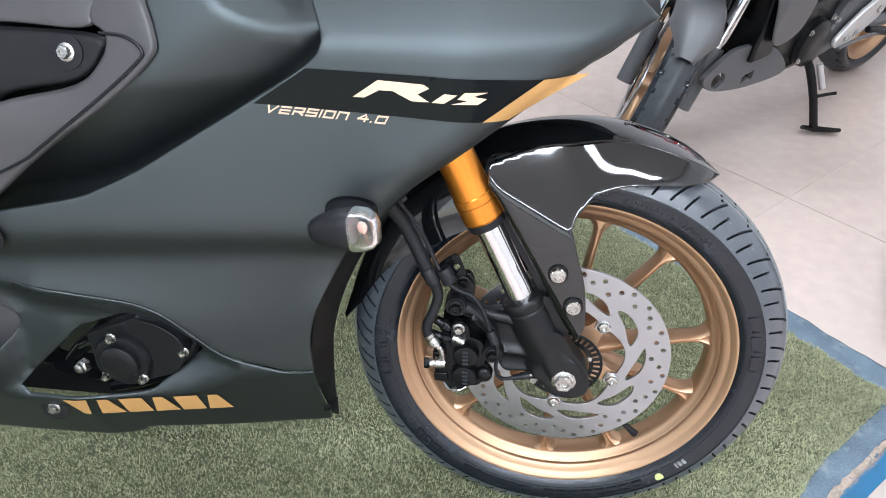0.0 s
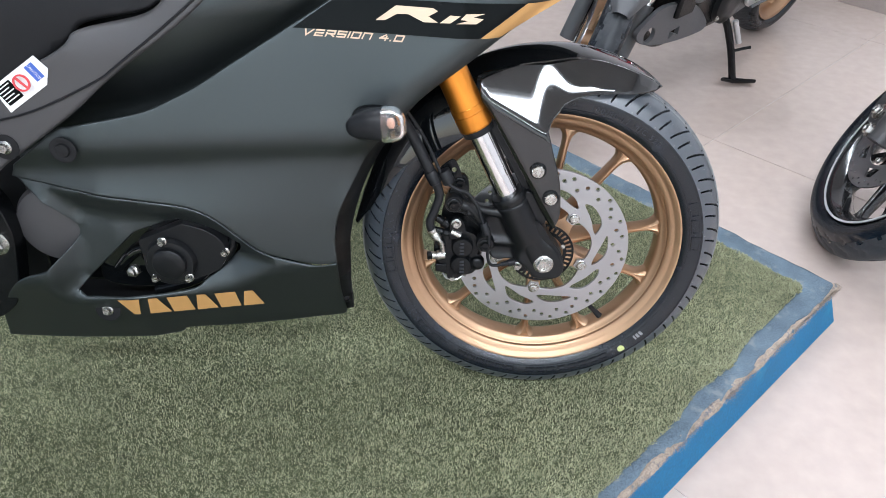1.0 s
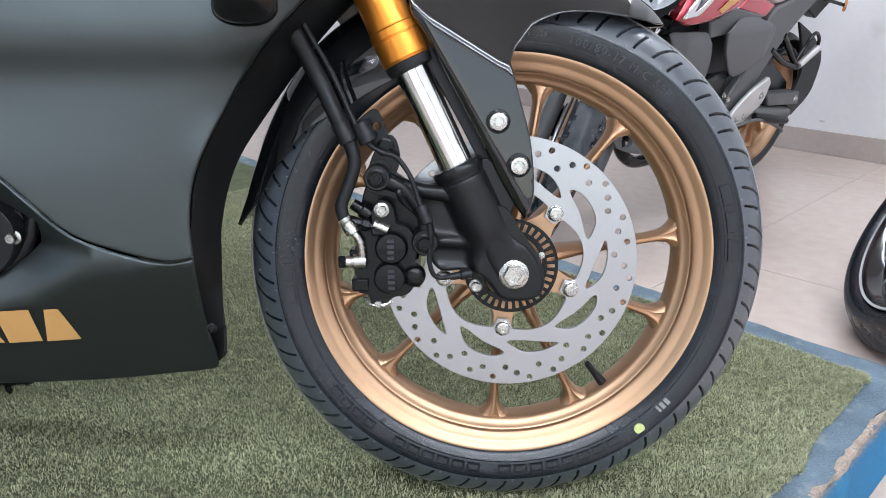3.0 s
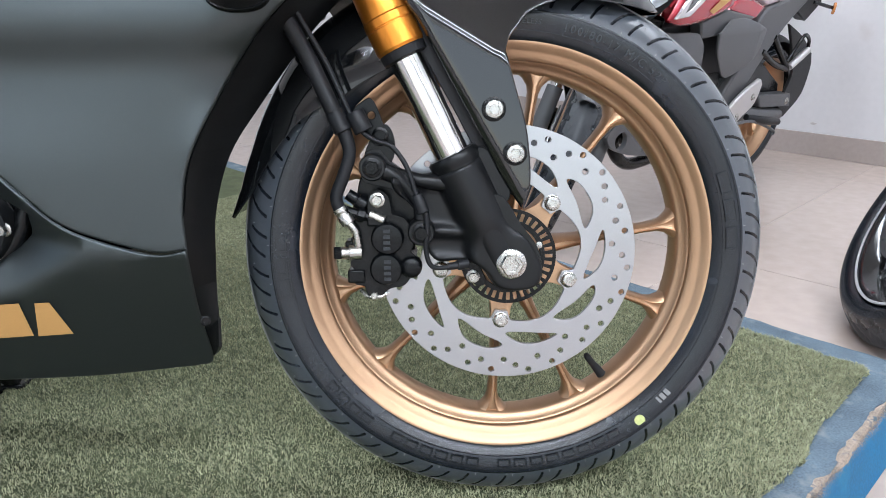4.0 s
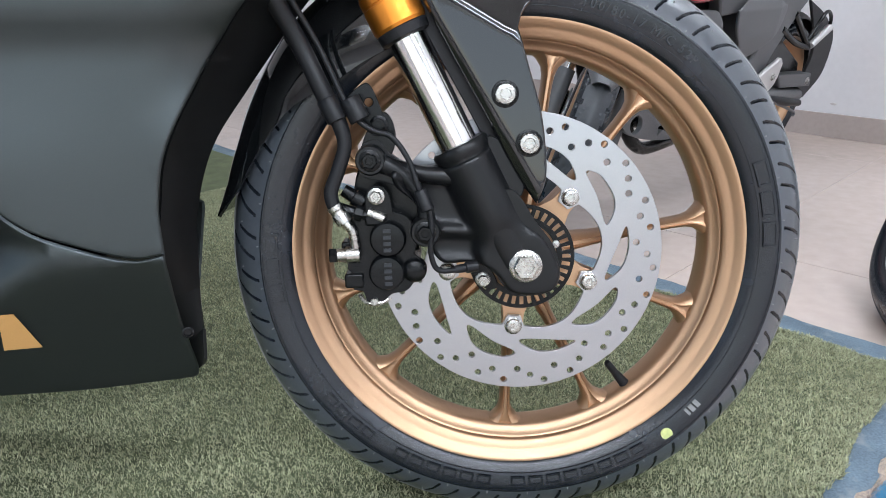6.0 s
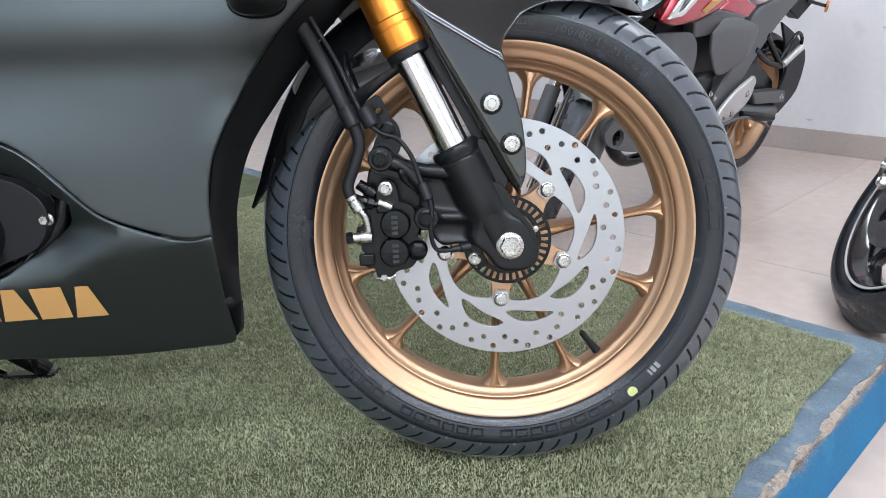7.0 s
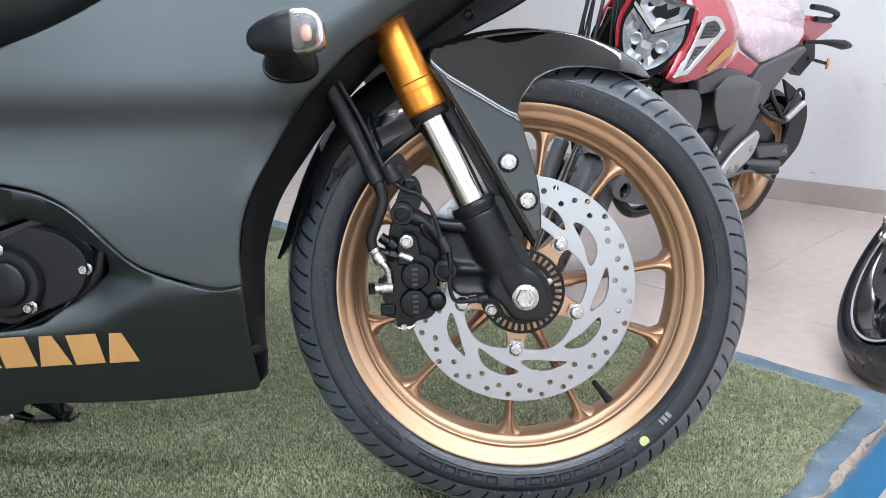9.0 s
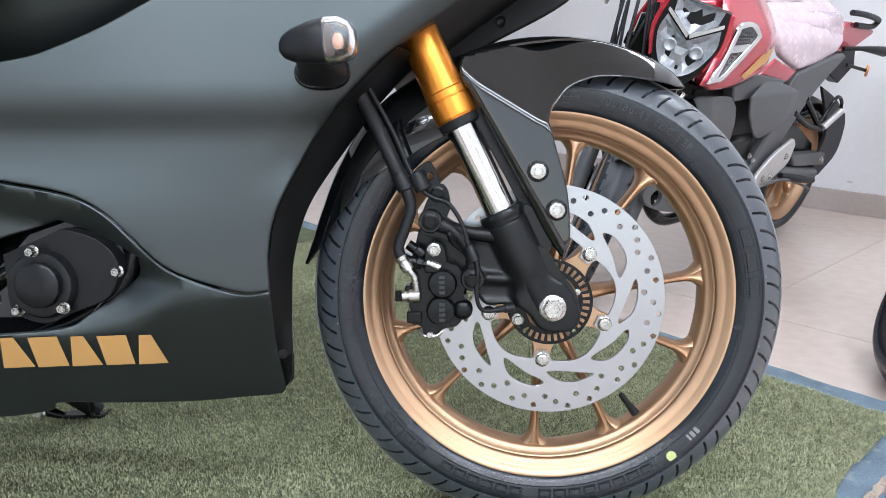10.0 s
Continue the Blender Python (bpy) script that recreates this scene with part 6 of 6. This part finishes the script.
    part("lower_lens", moved(facing([(-0.040, 0.740), (-0.030, 0.716), (0.030, 0.716), (0.040, 0.740), (0.0, 0.728)], -0.037, -0.025), (0, 0, 0), st), M_LAMPGLASS, head, bevel=0.004)
    for s in (-1, 1):
        trim = spline([(s * 0.100, 0.955), (s * 0.112, 0.86), (s * 0.085, 0.775), (s * 0.078, 0.785), (s * 0.098, 0.860), (s * 0.086, 0.955)], (0, 2, 3, 5), True, 4)
        part("red_trim", moved(facing(trim if s > 0 else trim[::-1], -0.060, -0.028), (0, 0, 0), st), M_CRIMSON, head, "crimson trim", bevel=0.003)
    st = turned_fork
    rnd = random.Random(21)
    for k in range(9):
        y0, y1 = rnd.uniform(-0.16, 0.02), rnd.uniform(-0.20, -0.04)
        pts = [Vector((-0.17 + rnd.uniform(-0.03, 0.02), y0, 0.66 + rnd.uniform(-0.03, 0.05))), Vector((-0.08 + rnd.uniform(-0.04, 0.03), (y0 + y1) / 2, 0.78 + rnd.uniform(-0.03, 0.03))), Vector((-0.16 + rnd.uniform(-0.03, 0.03), y1, 0.97 + rnd.uniform(-0.04, 0.05)))]
        part("cable", tube([st @ q for q in pts], rnd.uniform(0.0035, 0.007), 8, 6), M_HOSE, root)
    part("lamp_bracket", moved(joined(block((-0.17, -0.115, 0.78), (-0.14, 0.115, 0.90)), block((-0.15, -0.135, 0.80), (-0.11, -0.105, 0.84))), (0, 0, 0), st), M_BLACK, root, bevel=0.006)
    part("lever", moved(plate([(-0.20, 0.905), (-0.10, 0.93), (-0.115, 0.90), (-0.17, 0.885)], (), -0.235, -0.225), (0, 0, 0), st), M_CASTING, root, bevel=0.003)
    # tank and shrouds
    def tank_depth(x, z):
        return 0.215 - 0.9 * max(0.0, z - 0.88) ** 1.15 - 0.35 * max(0.0, -0.45 - x) - 0.10 * max(0.0, 0.78 - z)
    tank = spline([(-0.095, 0.742), (-0.170, 0.722), (-0.288, 0.730), (-0.411, 0.758), (-0.560, 0.797), (-0.620, 0.850), (-0.650, 0.965), (-0.540, 1.050), (-0.320, 1.035), (-0.215, 0.960), (-0.150, 0.850)], (0, 5), True, 6)
    for side in (1, -1):
        t = panel("tank", skin(tank if side > 0 else [(min(x, -0.30), z) for x, z in tank if x < -0.28], tank_depth, (), 0.025, 0.015, side), M_CRIMSON, root, "crimson fuel tank flank", 0.006)
        if side > 0:
            left = t
    part("tank_core", block((-0.62, -0.13, 0.70), (-0.22, 0.13, 0.985)), M_CRIMSON, root, "crimson fuel tank", bevel=0.05)
    duct = spline([(-0.203, 0.912), (-0.247, 0.926), (-0.304, 0.921), (-0.349, 0.894), (-0.345, 0.870), (-0.187, 0.764), (-0.139, 0.752), (-0.092, 0.747), (-0.131, 0.789), (-0.170, 0.852)], (7,), True, 4)
    inner = spline([(-0.218, 0.903), (-0.275, 0.911), (-0.320, 0.892), (-0.316, 0.873), (-0.172, 0.775), (-0.140, 0.767), (-0.189, 0.846)], (0, 4, 5), True, 3)
    part("duct_frame", moved(plate(duct, [inner], 0.214, 0.226), (0, 0, 0)), M_CHROME, left, "bright air duct frame", bevel=0.003)
    mesh_holes = []
    for i in range(22):
        for j in range(18):
            c = (-0.37 + i * 0.0118 + (j % 2) * 0.0059, 0.74 + j * 0.0102)
            if edge_distance(np.array([c]), [inner])[0] > 0.0075 and inside(np.array([c]), inner)[0] and not 0.834 < c[1] - 0.05 * (c[0] + 0.26) < 0.858:
                mesh_holes.append(ring(0.0046, 6, *c))
    part("duct_mesh", plate(inner, mesh_holes, 0.2155, 0.2185), M_GREYPANEL, left, "honeycomb air duct mesh")
    part("duct_bar", plate([(-0.181, 0.834), (-0.270, 0.840), (-0.300, 0.862), (-0.195, 0.856)], (), 0.2150, 0.2225), M_CASTING, left, "pale bar across the duct", bevel=0.002)
    part("duct_back", plate(inner, (), 0.2105, 0.2125), M_PLASTIC, left)
    flash = [(-0.300, 0.765), (-0.400, 0.825), (-0.540, 0.850), (-0.545, 0.832), (-0.430, 0.800), (-0.330, 0.755)]
    panel("gold_flash", skin(flash, tank_depth, (), 0.02, 0, 1, 0.003), M_GOLDINK, left, "gold tank decal", 0.0005)
    wedge = spline([(-0.640, 0.806), (-0.836, 0.760), (-0.775, 0.720), (-0.542, 0.754)], (0, 1, 2, 3), True, 4)
    panel("side_wedge", skin(wedge, lambda x, z: 0.165, (), 0.02, 0.008, 1), M_CRIMSON, root, "crimson side wedge", 0.01)
    # seat in its wrap
    def seat_depth(x, z):
        return 0.150 - 0.06 * max(0.0, -0.9 - x) - 0.9 * max(0.0, z - 0.86) ** 1.1 + 0.006 * noise.noise(Vector((x * 14, z * 14, 3)))
    seat = spline([(-0.690, 0.826), (-0.889, 0.756), (-1.080, 0.775), (-1.262, 0.819), (-1.340, 0.880), (-1.420, 0.975), (-1.300, 1.010), (-1.000, 0.990), (-0.802, 0.985), (-0.690, 0.960)], (1,), True, 6)
    for side in (1, -1):
        panel("wrapped_seat", skin(seat, seat_depth, (), 0.022, 0.02, side), M_WRAP, root, "seat in pinkish clear plastic wrap", 0.006)
    part("seat_core", block((-1.36, -0.11, 0.84), (-0.70, 0.11, 0.965)), M_WRAP, root, bevel=0.05)
    tail = spline([(-1.300, 0.830), (-1.500, 0.812), (-1.720, 0.886), (-1.710, 0.905), (-1.540, 0.910), (-1.420, 0.930)], (1, 2), True, 4)
    part("tail_cowl", plate(tail, (), -0.085, 0.085), M_CRIMSON, root, "crimson tail cowl", bevel=0.02)
    part("grab_rail", tube([(-1.380, 0.10, 0.970), (-1.500, 0.11, 0.966), (-1.690, 0.10, 0.950), (-1.715, 0.09, 0.932), (-1.660, 0.09, 0.918), (-1.480, 0.09, 0.922)], 0.012, 12), M_PLASTIC, root, "black grab rail")
    # flank panels, frame
    shroud = spline([(-0.157, 0.690), (-0.188, 0.697), (-0.329, 0.693), (-0.370, 0.676), (-0.400, 0.600), (-0.400, 0.480), (-0.300, 0.450), (-0.230, 0.520)], (0,), True, 5)
    panel("radiator_shroud", skin(shroud, lambda x, z: 0.188 - 0.12 * max(0, 0.6 - z) - 0.35 * max(0.0, z - 0.655) - 0.25 * max(0.0, x + 0.225), (), 0.012, 0.004, 1), M_GREYPANEL, root, "dark grey lower shroud", 0.01)
    flank = spline([(-0.464, 0.688), (-0.562, 0.726), (-0.669, 0.728), (-0.831, 0.697), (-0.886, 0.673), (-0.827, 0.602), (-0.676, 0.545), (-0.587, 0.540), (-0.494, 0.615)], (0, 1), True, 5)
    tri = [(-0.360, 0.722), (-0.529, 0.757), (-0.760, 0.728), (-0.509, 0.676), (-0.385, 0.670)]
    part("tank_skirt", plate(tri, (), 0.130, 0.172), M_GREYPANEL, root, "dark grey skirt under the tank", bevel=0.006)
    panel("flank_panel", skin(flank, lambda x, z: 0.192 - 0.45 * max(0.0, z - 0.690) - 0.20 * max(0.0, -0.78 - x) - 0.12 * max(0.0, 0.60 - z), (), 0.012, 0.004, 1), M_GREYPANEL, root, "dark grey flank panel", 0.012)
    spar = spline([(-0.640, 0.300), (-0.700, 0.460), (-0.790, 0.570), (-0.846, 0.716), (-0.890, 0.752), (-1.264, 0.817), (-1.300, 0.805), (-1.120, 0.697), (-1.000, 0.600), (-0.890, 0.480), (-0.800, 0.330)], (0, 10, 3, 4, 5, 6), True, 5)
    part("subframe_cover", plate(spar, (), 0.120, 0.155), M_GREYPANEL, root, "dark grey frame cover", bevel=0.008)
    part("airbox", block((-0.88, -0.115, 0.50), (-0.22, 0.115, 0.72)), M_PLASTIC, root, "black airbox and frame behind the panels", bevel=0.02)
    part("radiator", block((-0.33, -0.150, 0.40), (-0.22, 0.150, 0.68)), M_BLACK, root, "black radiator", bevel=0.01)
    eng = part("engine", block((-0.72, -0.13, 0.27), (-0.36, 0.13, 0.54)), M_BLACK, root, "black single-cylinder engine", bevel=0.03)
    part("engine_cover", turned((-0.60, 0.13, 0.37), (0, 1, 0), [(0, 0.085), (0.02, 0.082), (0.03, 0.07), (0.032, 0.03)], 28), M_ALLOY, eng)
    for k in range(7):
        part("cooling_fin", block((-0.47, -0.12, 0.42 + 0.022 * k), (-0.30, 0.12, 0.428 + 0.022 * k)), M_BLACK, eng)
    for x, z in ((-0.68, 0.44), (-0.64, 0.46), (-0.53, 0.43), (-0.52, 0.33), (-0.40, 0.50), (-0.37, 0.46), (-0.34, 0.52), (-0.42, 0.56)):
        part("engine_bolt", bolt((x, 0.155, z), (0, 1, 0), 0.008), M_BOLT, eng)
    pan = spline([(-0.015, 0.395), (-0.050, 0.425), (-0.150, 0.462), (-0.340, 0.425), (-0.475, 0.335), (-0.490, 0.285), (-0.310, 0.292), (-0.150, 0.320), (-0.050, 0.355)], (), True, 5)
    hole1 = spline([(-0.065, 0.385), (-0.095, 0.400), (-0.125, 0.385), (-0.130, 0.355), (-0.100, 0.342), (-0.072, 0.358)], (), True, 4)[::-1]
    hole2 = [(-0.235, 0.345), (-0.295, 0.352), (-0.300, 0.318), (-0.268, 0.330), (-0.240, 0.315)]
    part("belly_pan", plate(pan, [hole1, hole2], 0.118, 0.134), M_GREYPANEL, root, "dark grey belly pan with two holes", bevel=0.006)
    part("exhaust", tube([(-0.32, 0.0, 0.44), (-0.24, 0.02, 0.32), (-0.36, 0.02, 0.22), (-0.60, 0.0, 0.20)], 0.022, 14), M_BLACK, root, "black exhaust pipe")
    # foot controls, swingarm, guard
    br = spline([(-0.680, 0.375), (-0.788, 0.452), (-0.935, 0.505), (-0.964, 0.480), (-0.938, 0.409), (-0.860, 0.372), (-0.801, 0.345), (-0.720, 0.335)], (2, 3), True, 4)
    peg = part("footrest_bracket", plate(br, (), 0.165, 0.182), M_CASTING, root, "bare alloy footrest bracket", bevel=0.006)
    part("footpeg", tube([(-0.900, 0.18, 0.362), (-1.000, 0.210, 0.345), (-1.110, 0.225, 0.330)], [0.012, 0.016, 0.013], 12, 3), M_HOSE, peg)
    part("gear_lever", tube([(-0.70, 0.19, 0.345), (-0.90, 0.20, 0.352), (-1.15, 0.20, 0.285), (-1.17, 0.20, 0.262)], 0.006, 8), M_GREYPANEL, peg)
    for x, z in ((-0.74, 0.372), (-0.80, 0.375), (-0.90, 0.44)):
        part("bolt", bolt((x, 0.182, z), (0, 1, 0), 0.010), M_BOLT, peg)
    part("rear_footpeg", tube([(-1.232, 0.165, 0.521), (-1.363, 0.170, 0.583)], [0.013, 0.016], 10, 3), M_CASTING, root, "alloy pillion footrest")
    part("peg_hanger", joined(tube([(-1.022, 0.150, 0.647), (-1.149, 0.150, 0.571), (-1.237, 0.155, 0.513)], 0.012, 10), tube([(-0.942, 0.150, 0.599), (-1.102, 0.150, 0.541), (-1.237, 0.155, 0.513)], 0.012, 10)), M_BLACK, root)
    part("peg_loop", tube([(-1.205, 0.16, 0.545), (-1.240, 0.17, 0.612), (-1.290, 0.17, 0.646), (-1.345, 0.17, 0.625), (-1.362, 0.17, 0.590)], 0.007, 8), M_BLACK, root)
    part("swingarm", tube([(-0.74, 0.115, 0.36), (-1.00, 0.125, 0.345), (-1.36, 0.125, 0.305)], [0.035, 0.032, 0.026], 12, 4), M_GREYPANEL, root, "dark grey swingarm")
    part("chain_guard", plate(spline([(-0.92, 0.42), (-1.20, 0.40), (-1.40, 0.345), (-1.38, 0.315), (-1.18, 0.36), (-0.92, 0.375)], (), True, 3), (), 0.10, 0.118), M_BLACK, root, bevel=0.004)
    saree = spline([(-1.196, 0.685), (-1.381, 0.628), (-1.546, 0.552), (-1.585, 0.488), (-1.570, 0.368), (-1.430, 0.285), (-1.330, 0.345), (-1.387, 0.463), (-1.328, 0.557)], (0, 2, 5, 6), True, 4)
    part("rear_wheel_guard", plate(saree, (), 0.120, 0.132), M_PLASTIC, root, "black plastic rear wheel guard", bevel=0.004)
    part("guard_strap", plate([(-1.039, 0.422), (-1.390, 0.397), (-1.420, 0.341), (-1.089, 0.369)], (), 0.10, 0.150), M_GREYPANEL, root, bevel=0.006)
    part("guard_bolt", bolt((-1.36, 0.150, 0.368), (0, 1, 0), 0.012), M_BOLT, root, "zinc bolt")
    panel("rear_hugger", guard(50, 175, 0.325, 0.300, 0.075, (-1.335, 0, R2), None), M_PLASTIC, root, "black rear hugger", 0.004)
    ph = spline([(-1.519, 0.800), (-1.740, 0.812), (-1.785, 0.741), (-1.651, 0.663), (-1.519, 0.705)], (0, 1, 2, 3, 4), True, 1)
    part("plate_holder", plate(ph, (), -0.02, 0.03), M_PLASTIC, root, "black number plate holder", bevel=0.006)
    part("reflector_arm", tube([(-1.680, 0.03, 0.745), (-1.850, 0.06, 0.722)], 0.008, 8, 2), M_BLACK, root)
    part("side_reflector", turned((-1.860, 0.060, 0.720), (-0.4, 0.9, 0), [(0, 0.026), (0.008, 0.026), (0.010, 0.022)], 20), M_HORN, root, "amber side reflector")
    part("rear_signal", tube([(-1.395, 0.10, 0.826), (-1.470, 0.14, 0.833), (-1.560, 0.16, 0.830), (-1.660, 0.17, 0.824), (-1.730, 0.18, 0.820)], [0.010, 0.009, 0.016, 0.022, 0.010], 12), M_PLASTIC, root, "black rear signal")
    inner_rear = [(-0.90, 0.57), (-1.02, 0.585), (-1.20, 0.50), (-1.36, 0.43), (-1.41, 0.33), (-1.20, 0.33), (-1.02, 0.345), (-0.88, 0.42)]
    part("inner_rear_panel", plate(inner_rear, (), 0.086, 0.098), M_BLACK, root, "black inner panel beside the rear wheel", bevel=0.006)
    # side stand: the root leans, the foot meets the floor
    s = part("side_stand", tube([(-0.600, 0.130, 0.330), (-0.627, 0.162, 0.275), (-0.651, 0.206, 0.181), (-0.668, 0.243, 0.085), (-0.680, 0.252, 0.062)], 0.0145, 12, 4), M_BLACK, root, "black side stand")
    part("stand_foot", tube([(-0.645, 0.222, 0.064), (-0.690, 0.262, 0.062), (-0.735, 0.315, 0.072)], [0.016, 0.024, 0.016], 10, 5, 0.45), M_BLACK, s)
    part("stand_tab", tube([(-0.655, 0.209, 0.180), (-0.680, 0.235, 0.196), (-0.700, 0.255, 0.206)], 0.006, 8), M_BLACK, s)
    part("stand_spring", tube([(-0.640, 0.18, 0.300), (-0.668, 0.215, 0.215)], 0.011, 10, 4), M_CASTING, s)
    return root


nb = naked_bike()
nb.matrix_basis = Matrix.Translation((0.230, 1.209, FLOOR_Z)) @ Euler((0, 0, radians(225.2))).to_matrix().to_4x4() @ Euler((radians(-9.2), 0, 0)).to_matrix().to_4x4() @ Matrix.Scale(0.885, 4)


def black_bike():
    """A third machine, its front wheel turned and leaning; only its front end stands in view."""
    root = tagged(new("motorcycle"), "black motorcycle with silver-striped black wheel and drilled front disc", "motorcycle")
    ax = (0, 0, R2)
    r = wheel(root, ax, 0.052, M_BLACKRIM, None, "front", 5)
    part("rim_stripe", moved(lathe([(0.2240, -0.0440), (0.2290, -0.0440), (0.2290, -0.0465), (0.2240, -0.0460)], 96), ax), M_SILVER, r, "silver rim stripe")
    part("valve_stem", turned((0.04, -0.02, 0.105), (0.0, -0.5, 0.8), [(0, 0.008), (0.03, 0.006), (0.035, 0.003)], 10), M_HOSE, r)
    d3 = small_disc(0.141, -0.062, root, "brake_disc", None, ax, M_STEEL, 44)
    for i in range(5):
        a = radians(72 * i + 10)
        part("disc_bolt", bolt((0.066 * math.cos(a), -0.064, 0.30 + 0.066 * math.sin(a)), (0, -1, 0), 0.007), M_BOLT, d3)
    for side in (-1, 1):
        y = 0.100 * side
        part("fork_lower", tube([(0.020, y, 0.265), (-0.022, y, 0.37), (-0.095, y, 0.55)], [0.026, 0.030, 0.030], 20, 4), M_COVER, root, "dark grey fork lower leg")
        part("stanchion", tube([(-0.090, y, 0.54), (-0.200, y, 0.82)], 0.0205, 20, 2), M_CHROME, root, "polished fork tube")
    cal3 = part("brake_caliper", plate(spline([(-0.030, 0.29), (-0.060, 0.270), (-0.105, 0.285), (-0.135, 0.34), (-0.130, 0.40), (-0.085, 0.43), (-0.040, 0.40)], (), True, 4), (), -0.112, -0.040), M_COVER, root, "dark grey brake caliper", bevel=0.010)
    part("caliper_bolt", joined(turned((-0.062, -0.112, 0.305), (0, -1, 0), [(0, 0.021), (0.006, 0.021), (0.008, 0.016)], 20), bolt((-0.062, -0.119, 0.305), (0, -1, 0), 0.012, 1.2, 0.010)), M_BOLT, cal3, "zinc bolt")
    part("caliper_bolt", bolt((-0.110, -0.112, 0.395), (0, -1, 0), 0.009, 1.3, 0.008), M_BOLT, cal3)
    part("hub_cap", turned((0.0, -0.06, 0.30), (0, -1, 0), [(0, 0.038), (0.03, 0.035), (0.04, 0.02)], 20), M_BLACK, root)
    part("axle_bolt", bolt((0.0, -0.125, 0.275), (0, -1, 0), 0.014, 1.3, 0.012), M_BOLT, root, "zinc axle bolt")
    panel("front_fender", guard(62, 150, 0.325, 0.285, 0.070, ax, None), M_PLASTIC, root, "black front fender", 0.004)
    part("fender_stay", tube([(-0.17, -0.07, 0.455), (-0.13, -0.09, 0.43), (-0.07, -0.10, 0.44)], 0.012, 10), M_BLACK, root)
    part("brake_hose", tube([(-0.10, -0.118, 0.40), (-0.155, -0.125, 0.45), (-0.165, -0.12, 0.53), (-0.22, -0.09, 0.65)], 0.006, 8), M_HOSE, root)
    return root


bb = black_bike()
bb.matrix_basis = Matrix.Translation((0.791, 0.584, FLOOR_Z + 0.007)) @ Euler((0, 0, radians(255.5))).to_matrix().to_4x4() @ Euler((radians(-30.4), 0, 0)).to_matrix().to_4x4()
